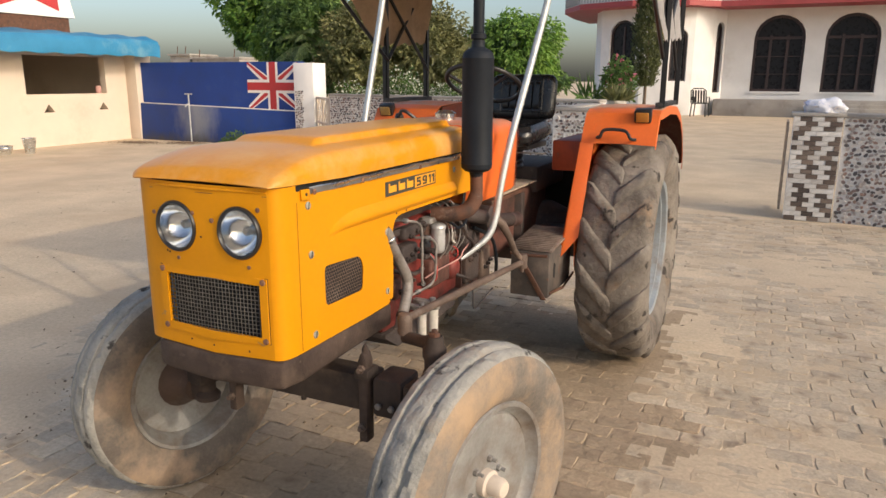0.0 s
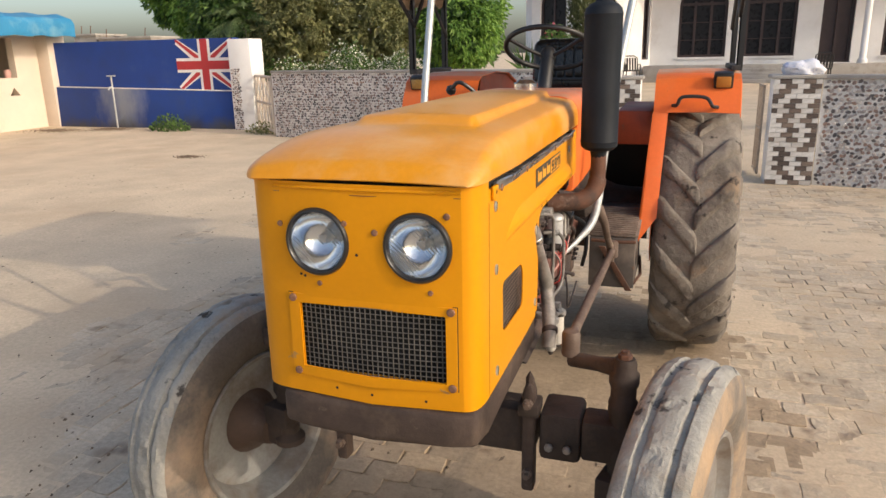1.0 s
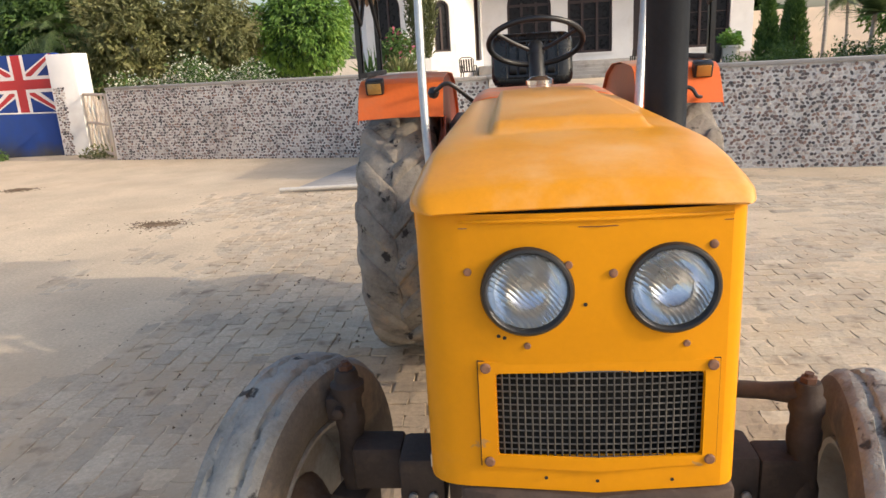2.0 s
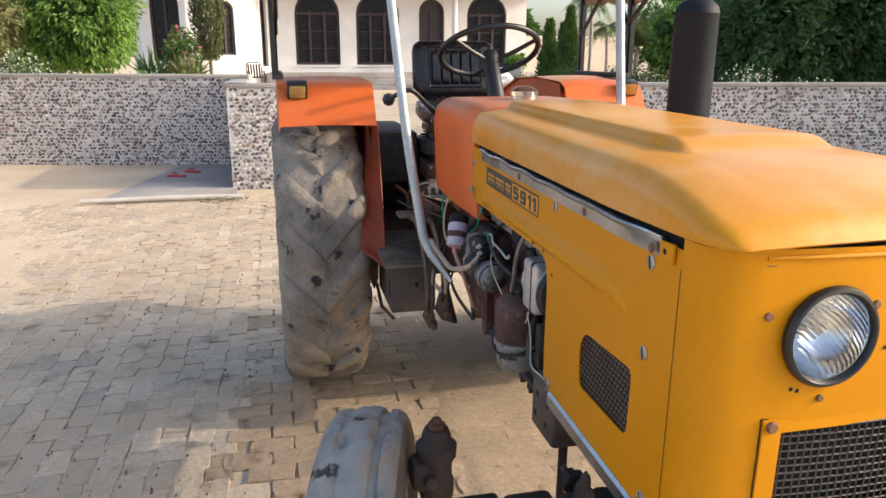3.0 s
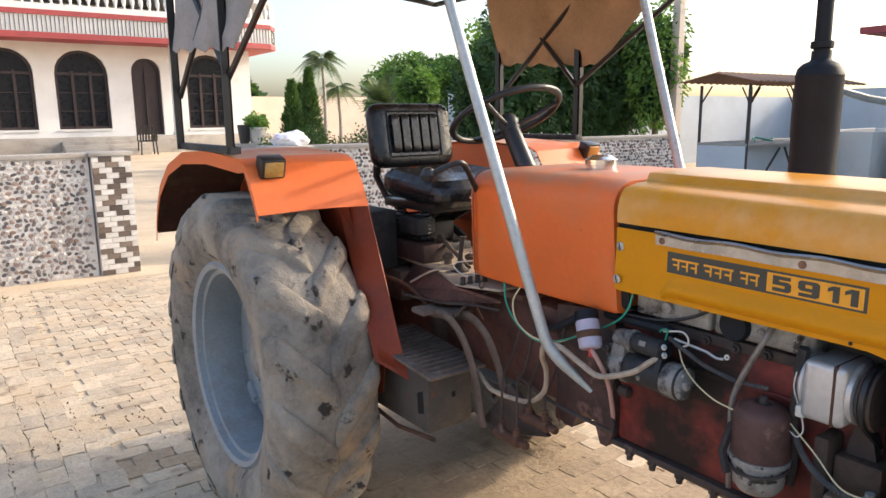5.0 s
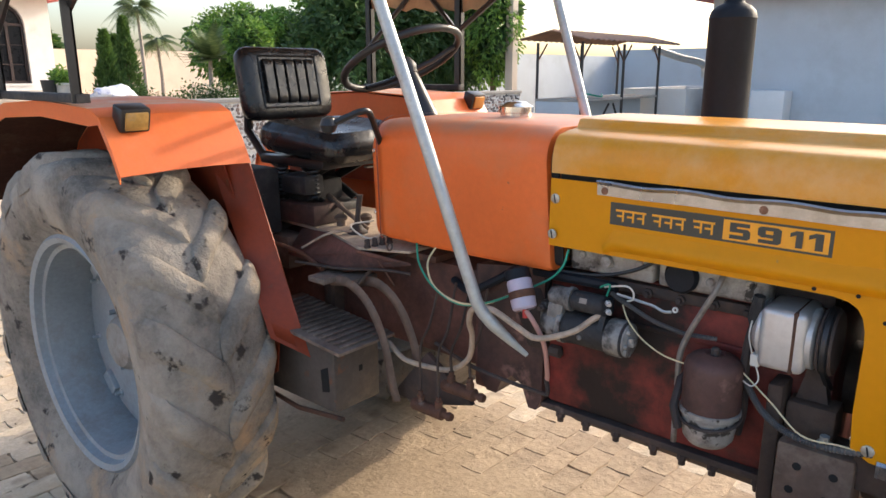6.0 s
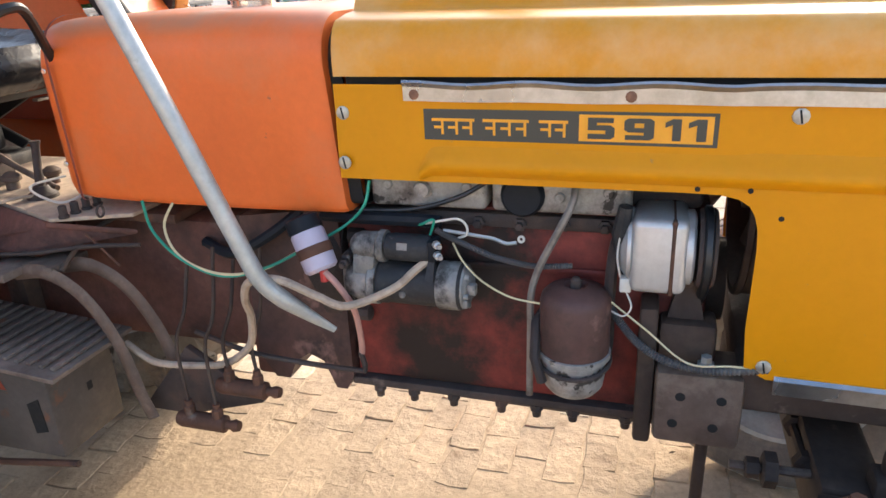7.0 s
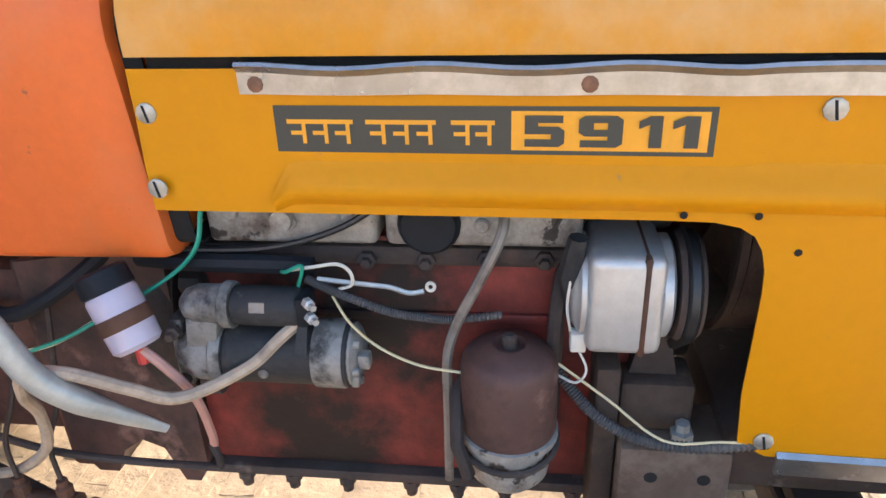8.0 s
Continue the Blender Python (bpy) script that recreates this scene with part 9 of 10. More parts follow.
for sg in (-1, 1):
    x = sg * 0.845
    xb = -0.852 if sg < 0 else 0.880
    bm = B()
    n = 12
    rows = []
    for k in range(n + 1):
        t = k / n
        top = Vector((sg * 0.835, 1.95 + 1.32 * t, RZ - 0.005))
        bot = Vector((xb + sg * 0.022, 2.50 + 0.70 * t, 1.935 + 0.05 * t + 0.012 * math.sin(k * 2.1)))
        rows.append([top.lerp(bot, s) + Vector((sg * 0.02 * math.sin(s * 3.1) * math.sin(k * 1.4), 0, 0)) for s in (0, 0.25, 0.5, 0.75, 1.0)])
    rings(bm, rows, closed=False)
    bmesh.ops.recalc_face_normals(bm, faces=bm.faces)
    bmesh.ops.solidify(bm, geom=bm.faces[:], thickness=0.003)
    bmesh.ops.recalc_face_normals(bm, faces=bm.faces)
    for f in bm.faces:
        f.material_index = 0 if f.normal.x * sg > 0 else 1
    P("side_flap", bm, ["canvas_grey", "canvas"], canopy, "canvas side flap, grey outside and tan inside", deg=60)
    for y in (2.625, 3.22):
        bm = B()
        slab(bm, [(xb, y - 0.018, 1.585), (xb, y + 0.018, 1.585), (xb, y + 0.018, RZ - 0.02), (xb, y - 0.018, RZ - 0.02)], (sg * 0.006, 0, 0))
        slab(bm, [(xb, y - 0.018, 1.585), (xb, y - 0.012, 1.585), (xb, y - 0.012, RZ - 0.02), (xb, y - 0.018, RZ - 0.02)], (sg * 0.03, 0, 0))
        P("frame_post", bm, "black", canopy)
    for za, zb, ya, yb in ((1.85, 2.22, 2.625, 2.03), (1.85, 2.20, 2.625, 2.98), (1.80, 2.24, 3.21, 2.66)):
        bm = B()
        tube(bm, [(xb, ya, za), (xb, yb, zb)], 0.012, 6)
        P("frame_brace", bm, "black", canopy)
    bm = B()
    box(bm, min(xb - 0.02, xb + 0.02), max(xb - 0.02, xb + 0.02), 2.60, 3.245, 1.586, 1.612, 0.003)
    P("frame_sill", bm, "dusty_black", canopy, "dark dusty sill bar on the fender")


# ==== plants ====
def leaf_cloud(rng, points, size, droop=0.35, aspect=2.4, fold=0.25):
    """Leaf blades (two faces each) at points of (place, outward)."""
    vs, fs = [], []
    for p, o in points:
        d = (Vector(o) * 0.7 + Vector((rng.uniform(-1, 1), rng.uniform(-1, 1), rng.uniform(-1, 0.6)))).normalized()
        d.z -= droop
        d.normalize()
        s = d.cross(Vector((rng.uniform(-1, 1), rng.uniform(-1, 1), rng.uniform(-0.3, 1)))).normalized()
        n = d.cross(s)
        L = size * rng.uniform(0.65, 1.3)
        w = L / aspect
        b = len(vs)
        p = Vector(p)
        vs += [tuple(p), tuple(p + d * L * 0.45 + s * w * 0.5 + n * w * fold), tuple(p + d * L), tuple(p + d * L * 0.45 - s * w * 0.5 + n * w * fold)]
        fs += [(b, b + 1, b + 2), (b, b + 2, b + 3)]
    return vs, fs


def lumpy(rng, c, r, n, lumps=26, squash=1.0, shell=0.5):
    """Points in clumps near an uneven crown's surface."""
    c = Vector(c)
    centres = []
    for i in range(lumps):
        z = 1 - 2 * (i + 0.5) / lumps
        a = i * 2.399963
        q = math.sqrt(1 - z * z)
        d = Vector((q * math.cos(a), q * math.sin(a), z))
        centres.append((d, rng.uniform(0.62, 0.92), rng.uniform(0.22, 0.36)))
    out = []
    for _ in range(n):
        d, k, s = centres[rng.randrange(lumps)]
        v = Vector((rng.gauss(0, 1), rng.gauss(0, 1), rng.gauss(0, 1))).normalized()
        q = d * k + v * s * rng.uniform(shell, 1.0)
        out.append((c + Vector((q.x * r[0], q.y * r[1], q.z * r[2] * squash)), (v * 0.5 + d).normalized()))
    return out


def trunk_mesh(bm, base, top, r0, r1, rng, limbs=5, spread=0.8):
    base, top = Vector(base), Vector(top)
    mid = base.lerp(top, 0.5) + Vector((rng.uniform(-0.06, 0.06), rng.uniform(-0.06, 0.06), 0))
    tube(bm, curve_pts([base, mid, top], 4), [r0 + (r1 - r0) * i / 8 for i in range(9)], 9)
    for i in range(limbs):
        a = 2 * math.pi * i / limbs + rng.uniform(-0.3, 0.3)
        s = base.lerp(top, rng.uniform(0.6, 0.95))
        e = top + Vector((math.cos(a) * spread, math.sin(a) * spread, rng.uniform(0.3, 1.0) * spread))
        tube(bm, [s, s.lerp(e, 0.5) + Vector((0, 0, 0.06)), e], [r1 * 0.9, r1 * 0.6, r1 * 0.2], 6)


def tree(name, at, h0, c, r, n, size, mat, label, seed, lumps=30, r0=0.11, aspect=2.4, droop=0.35, category="tree", shell=0.5):
    rg = random.Random(seed)
    t = thing(name, at, label, category)
    bm = B()
    trunk_mesh(bm, (at[0], at[1], at[2] - 0.05), (c[0], c[1], max(at[2] + h0, c[2] - r[2] * 0.4)), r0, r0 * 0.55, rg, 6, r[0] * 0.5)
    part("trunk", bm, "bark", t)
    vs, fs = leaf_cloud(rg, lumpy(rg, c, r, n, lumps, shell=shell), size, droop, aspect)
    quick("crown", vs, fs, mat, t)
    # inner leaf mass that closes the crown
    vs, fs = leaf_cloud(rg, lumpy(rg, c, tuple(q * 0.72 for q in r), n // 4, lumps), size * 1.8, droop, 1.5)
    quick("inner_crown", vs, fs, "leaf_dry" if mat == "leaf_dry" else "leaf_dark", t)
    return t


GZ = 0.05
tree("round_tree", (-13.7, 18.2, GZ), 1.5, (-13.6, 18.2, 3.95), (2.05, 1.9, 1.75), 11000, 0.20, "leaf_bright", "dense round tree with bright drooping leaves behind the wall", 1)
tree("clipped_tree", (-5.1, 17.2, GZ), 1.0, (-5.05, 17.2, 2.45), (1.25, 1.15, 1.15), 8500, 0.15, "leaf_bright", "clipped dome-shaped tree with bright green leaves", 2, lumps=40, droop=0.6)
tree("yard_tree", (-10.9, 16.0, GZ), 1.6, (-10.9, 16.0, 3.0), (1.5, 1.2, 1.6), 6000, 0.16, "leaf", "bushy green tree behind the pebble wall", 3)
tree("olive_tree", (-8.9, 15.6, GZ), 1.2, (-8.9, 15.6, 2.5), (1.5, 1.0, 1.35), 6500, 0.13, "leaf_dry", "dusty olive-green bushy tree behind the wall", 4)
tree("olive_tree", (-7.1, 16.2, GZ), 1.2, (-7.1, 16.2, 2.4), (1.35, 1.0, 1.3), 6000, 0.13, "leaf_dry", "dusty olive-green bushy tree behind the wall", 5)
tree("clipped_shrub", (9.29, 16.41, 0.1), 0.8, (9.29, 16.41, 2.28), (0.60, 0.55, 0.66), 4200, 0.12, "leaf_bright", "clipped upright shrub with a sunlit top", 6, lumps=34)
# the dark tall planting beyond the low wall
tree("hedge_tree", (9.9, 13.2, 0), 1.4, (9.9, 13.2, 2.4), (1.3, 1.0, 1.9), 6000, 0.17, "leaf_dark", "tall dark hedge tree behind the low wall", 7)
tree("hedge_tree", (11.4, 13.0, 0), 1.4, (11.4, 13.0, 2.7), (1.4, 1.0, 2.2), 6500, 0.17, "leaf_dark", "tall dark hedge tree behind the low wall", 8)
tree("hedge_tree", (12.9, 12.8, 0), 1.4, (12.9, 12.8, 2.6), (1.3, 1.0, 2.1), 6000, 0.17, "leaf_dark", "tall dark hedge tree behind the low wall", 9)
tree("lit_tree", (13.3, 11.6, 0), 1.2, (13.2, 11.6, 2.8), (0.9, 0.8, 1.7), 4500, 0.14, "leaf_bright", "narrow tree with sunlit drooping leaves behind the wall", 10, droop=0.6)
tree("garden_tree", (12.1, 19.5, 0.1), 1.4, (12.1, 19.5, 2.25), (2.3, 1.5, 1.65), 11000, 0.17, "leaf_bright", "broad leafy garden tree", 11)
tree("garden_tree", (14.4, 18.4, 0.1), 1.6, (14.5, 18.4, 2.75), (2.4, 1.7, 2.0), 11000, 0.19, "leaf_bright", "broad leafy garden tree", 12)
tree("garden_tree", (19.2, 19.0, 0.1), 1.6, (19.2, 19.0, 3.2), (2.4, 1.8, 2.2), 6000, 0.22, "leaf", "broad leafy garden tree", 13)
for i, (x, y, h, s) in enumerate(((-24, 40, 2.6, 3), (-17, 55, 3, 4), (38, 60, 7, 6), (16.6, 50, 4.5, 1.8), (27, 52, 2.6, 4), (-34, 30, 2.2, 3), (46, 40, 7, 6))):
    tree("far_tree", (x, y, 0.1), 2, (x, y, h * 0.62), (s * 0.8, s * 0.7, h * 0.42), 2600, 0.55, "leaf", "hazy tree far behind the compound", 20 + i, r0=0.2)


def cypress(at, h, r, seed, label, column=False):
    rg = random.Random(seed)
    t = thing("cypress", at, label, "tree")
    bm = B()
    tube(bm, [(at[0], at[1], at[2] - 0.05), (at[0], at[1], at[2] + h * 0.9)], [0.07, 0.01], 7)
    part("trunk", bm, "bark", t)
    pts = []
    for _ in range(8500 if column else 4200):
        u = rg.random() ** 0.8
        rr = r * ((0.55 + 0.45 * math.sin(min(1.0, u * 1.15) * math.pi)) if column else (1 - u) ** 0.9) * (0.75 + 0.25 * math.sin(u * 31 + 6 * rg.random())) * rg.uniform(0.7, 1.0) + 0.02
        a = rg.uniform(0, 2 * math.pi)
        pts.append(((at[0] + rr * math.cos(a), at[1] + rr * math.sin(a), at[2] + (0.95 if column else 0.12) + u * (h - (1.0 if column else 0.15))), (math.cos(a) * 0.5, math.sin(a) * 0.5, 1.1)))
    vs, fs = leaf_cloud(rg, pts, 0.16, -0.7, 3.2)
    quick("crown", vs, fs, "leaf_olive" if column else "leaf", t)


cypress((-3.0, 26.0, 0.54), 5.2, 0.60, 31, "tall shaggy olive-green cypress with a bare foot", True)
cypress((8.75, 22.0, 0.1), 3.15, 0.66, 33, "conical dark cypress in the garden")
cypress((9.15, 23.5, 0.1), 2.7, 0.55, 34, "conical dark cypress in the garden")
cypress((7.45, 20.5, 0.1), 2.65, 0.56, 35, "conical dark cypress in the garden")


def palm(at, h, n, L, seed, label, fan=False):
    rg = random.Random(seed)
    t = thing("palm_tree", at, label, "palm")
    top = Vector((at[0] + rg.uniform(-0.1, 0.1), at[1], at[2] + h))
    bm = B()
    tube(bm, curve_pts([(at[0], at[1], at[2] - 0.05), (at[0] + 0.04, at[1], at[2] + h * 0.5), top], 5), [0.09 - 0.004 * i for i in range(11)], 9)
    part("trunk", bm, "palm_bark", t)
    for k in range(n):
        a = 2 * math.pi * k / n + rg.uniform(-0.2, 0.2)
        el = rg.uniform(-0.2, 1.15)
        d = Vector((math.cos(a) * math.cos(el), math.sin(a) * math.cos(el), math.sin(el)))
        l = L * rg.uniform(0.8, 1.1)
        spine = [top + d * l * s + Vector((0, 0, -0.75 * l * s * s)) for s in np.linspace(0, 1, 9)]
        vs, fs = [], []
        if fan:
            spine = [top + d * l * s for s in np.linspace(0, 1, 9)]
        for i in range(1, 9):
            p, q = spine[i - 1], spine[i]
            dd = (q - p).normalized()
            side = dd.cross(Vector((0, 0, 1))).normalized()
            b = len(vs)
            vs += [tuple(p - side * 0.008), tuple(p + side * 0.008), tuple(q + side * 0.006), tuple(q - side * 0.006)]
            fs.append((b, b + 1, b + 2, b + 3))
            if i > 1 or fan:
                for sg in (-1, 1):
                    for jj in range(4):
                        o = p.lerp(q, jj / 4)
                        ll = l * 0.36 * math.sin(math.pi * min(1, 0.2 + 0.85 * (i + jj / 4) / 9)) * rg.uniform(0.8, 1.1)
                        tip = o + (side * sg * 0.8 + dd * 0.55 + Vector((0, 0, -0.45 if not fan else -0.05))).normalized() * ll
                        b = len(vs)
                        vs += [tuple(o), tuple(o + dd * 0.035), tuple(tip)]
                        fs.append((b, b + 1, b + 2))
        quick("frond", vs, fs, "leaf_palm", t)
    return t


palm((-10.3, 15.3, GZ), 2.6, 16, 1.7, 41, "feathery palm behind the blue wall")
palm((-9.5, 16.4, GZ), 3.2, 16, 1.8, 42, "feathery palm behind the blue wall")
palm((11.3, 26.0, 0.12), 3.75, 26, 1.35, 44, "slender palm in the garden")
palm((12.5, 27.0, 0.12), 2.75, 20, 1.25, 45, "slender palm in the garden")
palm((9.03, 18.0, 0.1), 1.95, 40, 1.05, 46, "low fan palm in the garden", fan=True)
palm((11.9, 13.9, 0.0), 2.0, 12, 1.1, 47, "slim palm among the dark hedge")


def shrub_row(name, x0, x1, y, z1, depth, n, seed, label, mat, flowers=0, fmat="flower", size=0.09):
    rg = random.Random(seed)
    t = thing(name, ((x0 + x1) / 2, y, 0.0), label, "shrubs")
    bm = B()
    for k in range(max(3, int((x1 - x0) / 0.5))):
        xs = x0 + 0.15 + (x1 - x0 - 0.3) * k / (max(3, int((x1 - x0) / 0.5)) - 1)
        tube(bm, [(xs, y, -0.03), (xs + rg.uniform(-0.1, 0.1), y, z1 * 0.7)], [0.02, 0.008], 5)
    tagged(part("stems", bm, "bark", t), kind="stuff")
    pts = []
    for _ in range(n):
        x = rg.uniform(x0, x1)
        top = z1 * (0.82 + 0.18 * math.sin(x * 3.1) * math.sin(x * 1.3 + 1)) * rg.uniform(0.75, 1.05)
        zz = rg.uniform(0.1, 1.0) ** 0.5 * top
        pts.append(((x, y + rg.uniform(-depth, depth), zz), (rg.uniform(-0.4, 0.4), -0.6, 0.8)))
    vs, fs = leaf_cloud(rg, pts, size, 0.1, 2.0)
    tagged(quick("leaves", vs, fs, mat, t), kind="stuff")
    if flowers:
        pts = [((p[0][0], p[0][1] - 0.02, p[0][2] + 0.03), p[1]) for p in rg.sample(pts, flowers) if p[0][2] > z1 * 0.55]
        vs, fs = leaf_cloud(rg, pts, size * 0.62, 0.0, 1.2)
        tagged(quick("blossom", vs, fs, fmat, t), kind="stuff")


shrub_row("flowering_hedge", -8.3, -4.5, 13.7, 2.0, 0.4, 7000, 51, "white-flowering hedge behind the pebble wall", "leaf", 4200)
shrub_row("low_hedge", -4.4, -1.9, 14.6, 1.45, 0.35, 2600, 52, "low green hedge inside the wall", "leaf_bright", 0)
shrub_row("flowering_hedge", 5.0, 9.5, 10.9, 1.52, 0.4, 5200, 53, "white-flowering hedge behind the low wall", "leaf_dark", 2600)
shrub_row("low_hedge", 6.0, 12.5, 19.4, 1.45, 0.4, 5200, 54, "clipped green hedge across the garden", "leaf", 0)
shrub_row("flowering_hedge", 8.0, 9.9, 17.3, 1.72, 0.5, 3200, 55, "dark flowering shrubs in the garden", "leaf_dark", 700)
shrub_row("rear_hedge", 8.8, 13.6, 14.1, 3.6, 0.25, 9000, 56, "tall dense dark hedge behind the low wall", "leaf_dark", 0, size=0.15)


def weeds(at, r, h, n, seed, label, mat="leaf", size=0.07):
    rg = random.Random(seed)
    pts = []
    for _ in range(n):
        a, q = rg.uniform(0, 2 * math.pi), r * math.sqrt(rg.random())
        pts.append(((at[0] + q * math.cos(a) * 1.6, at[1] + q * math.sin(a) * 0.8, at[2] + rg.random() * h * (1 - (q / r) ** 2 * 0.7)), (rg.uniform(-0.5, 0.5), -0.3, 1)))
    vs, fs = leaf_cloud(rg, pts, size, -0.1, 2.2)
    w = quick("weeds", vs, fs, mat)
    tagged(w, label, "weeds", kind="stuff")


weeds((-11.10, 12.95, 0.0), 0.34, 0.42, 620, 61, "green weeds growing at the foot of the blue wall", "leaf", 0.08)
weeds((-8.35, 12.75, 0.0), 0.3, 0.28, 300, 62, "dry weeds at the foot of the gate", "leaf_dry", 0.08)
weeds((-1.55, 7.95, 0.0), 0.22, 0.06, 140, 63, "low weeds by the pipe end", "leaf_dry", 0.03)


def pot_plant(at, h, r, n, seed, label, mat="leaf", spiky=False, flowers=0):
    rg = random.Random(seed)
    t = thing("potted_plant", at, label, "potted plant")
    bm = B()
    lathe(bm, [(0.001, 0), (0.20, 0), (0.24, 0.10), (0.30, 0.42), (0.33, 0.44), (0.33, 0.50), (0.29, 0.50), (0.26, 0.44), (0.001, 0.44)], at, (0, 0, 1), 18)
    part("pot", bm, "terracotta", t)
    pts = []
    for _ in range(n):
        a, q = rg.uniform(0, 2 * math.pi), r * math.sqrt(rg.random())
        z = at[2] + 0.46 + (rg.random() ** 0.8) * h * (1 - 0.5 * (q / r) ** 2)
        pts.append(((at[0] + q * math.cos(a), at[1] + q * math.sin(a), z if not spiky else at[2] + 0.45), (math.cos(a) * 0.8, math.sin(a) * 0.8, 1.3 if spiky else 0.5)))
    vs, fs = leaf_cloud(rg, pts, (h * 1.2 if spiky else 0.16), -0.3 if spiky else 0.2, 9 if spiky else 2.0)
    quick("foliage", vs, fs, mat, t)
    if flowers:
        vs, fs = leaf_cloud(rg, [((p[0][0], p[0][1] - 0.05, p[0][2] + 0.1), p[1]) for p in rg.sample(pts, flowers)], 0.14, 0, 1.3)
        quick("blossom", vs, fs, "flower_pink", t)


# raised planting bed that the pots stand on
bm = B()
box(bm, -7.6, -2.4, 23.4, 27.0, -0.05, 0.545, 0.02)
tagged(part("planting_bed", bm, "soil"), "raised earth planting bed before the house", "planting bed", kind="structure")
weeds((-5.6, 24.2, 0.54), 1.3, 0.22, 1500, 64, "short green grass on the planting bed", "leaf_bright", 0.10)
pot_plant((-3.60, 24.0, 0.55), 0.55, 0.33, 110, 71, "white pot with a spiky agave plant", "leaf_dry", True)
pot_plant((-3.85, 25.2, 0.55), 1.7, 0.6, 1200, 72, "white pot with a pink-flowering bush", "leaf", flowers=60)
pot_plant((-4.75, 24.6, 0.55), 0.8, 0.28, 40, 74, "white pot with a tall spiky yucca", "leaf", True)
bm = B()
box(bm, 6.2, 7.25, 21.75, 22.3, -0.05, 0.90, 0.015)
tagged(part("plinth", bm, "concrete"), "low worn concrete plinth with plant pots", "plinth", kind="structure")
bm = B()
lathe(bm, [(0.001, 0), (0.13, 0), (0.15, 0.05), (0.20, 0.50), (0.21, 0.58), (0.18, 0.58), (0.16, 0.48), (0.001, 0.46)], (6.46, 22.0, 0.902), (0, 0, 1), 18)
tagged(part("plant_pot", bm, "iron"), "tall dark empty plant pot on the plinth", "pot")
pot_plant((6.88, 22.0, 0.902), 0.5, 0.32, 420, 73, "white pot with a leafy plant", "leaf_bright")


def chair(at, rz, label):
    t = thing("garden_chair", (*at, rz), label, "chair", "chairs before the house")
    m = pose(*at, 0, 0, rz)

    def add(nm, f, mat="black"):
        bm = B()
        f(bm)
        bm.transform(m)
        part(nm, bm, mat, t)

    add("seat", lambda b: box(b, -0.34, 0.34, -0.3, 0.3, 0.56, 0.62, 0.02))
    for x in (-0.3, 0.3):
        for y in (-0.26, 0.26):
            add("leg", lambda b, x=x, y=y: tube(b, [(x, y, 0.56), (x * 1.12, y * 1.12, -0.01)], 0.03, 6))
        add("armrest", lambda b, x=x: tube(b, [(x * 1.1, 0.28, 0.60), (x * 1.1, 0.27, 0.86), (x * 1.1, -0.2, 0.86), (x * 1.1, -0.26, 0.58)], 0.028, 6))
    for k in range(5):
        x = -0.24 + k * 0.12
        add("back_slat", lambda b, x=x: slab(b, [(x - 0.035, 0.30, 0.62), (x + 0.035, 0.30, 0.62), (x + 0.04, 0.42, 1.16), (x - 0.04, 0.42, 1.16)], (0, 0.02, 0)))
    add("back_rail", lambda b: tube(b, [(-0.33, 0.31, 0.62), (-0.33, 0.42, 1.15), (-0.2, 0.44, 1.24), (0.2, 0.44, 1.24), (0.33, 0.42, 1.15), (0.33, 0.31, 0.62)], 0.026, 6))


chair((-1.65, 33.0, 0.17), 170, "dark plastic garden chair before the porch")
chair((6.1, 32.6, 0.17), 180, "grey plastic garden chair at the porch steps")

# folded cloth on the gate pillar
rg = random.Random(9)
bm = B()
rows = []
for i in range(17):
    f = math.pi * i / 16
    row = []
    for j in range(30):
        a = 2 * math.pi * j / 30
        d = Vector((math.sin(f) * math.cos(a), math.sin(f) * math.sin(a), -math.cos(f)))
        w = 1 + 0.32 * noise.noise(d * 1.6 + Vector((4, 2, 7))) + 0.20 * noise.noise(d * 4.0) + 0.10 * noise.noise(d * 9.0)
        row.append((2.02 + 0.225 * d.x * w, 8.62 + 0.17 * d.y * w, max(1.335, 1.415 + 0.115 * d.z * w)))
    rows.append(row)
rings(bm, rows)
bmesh.ops.remove_doubles(bm, verts=bm.verts, dist=0.0005)
tagged(part("crumpled_cloth", bm, "cloth", deg=70), "crumpled white and blue cloth on the gate pillar", "cloth")


# ==== litter and paving pieces ====
rp = random.Random(21)
lv_, lf_ = [], []
for _ in range(420):
    x, y = rp.uniform(-9, 4.5), rp.uniform(-0.5, 8.3)
    z = ground_z(x, y) + 0.006 + (0.006 if x > -2 else 0)
    a, L, w = rp.uniform(0, 6.3), rp.uniform(0.012, 0.045), rp.uniform(0.006, 0.016)
    d, s = Vector((math.cos(a), math.sin(a), rp.uniform(-0.1, 0.3))), Vector((-math.sin(a), math.cos(a), rp.uniform(-0.2, 0.2)))
    o = Vector((x, y, z))
    b = len(lv_)
    lv_ += [tuple(o - d * L / 2), tuple(o + s * w / 2 + Vector((0, 0, 0.004))), tuple(o + d * L / 2 + Vector((0, 0, 0.003))), tuple(o - s * w / 2)]
    lf_.append((b, b + 1, b + 2, b + 3))
tagged(quick("litter", lv_, lf_, "bark"), "dry leaf litter scattered over the yard", "litter", kind="stuff")



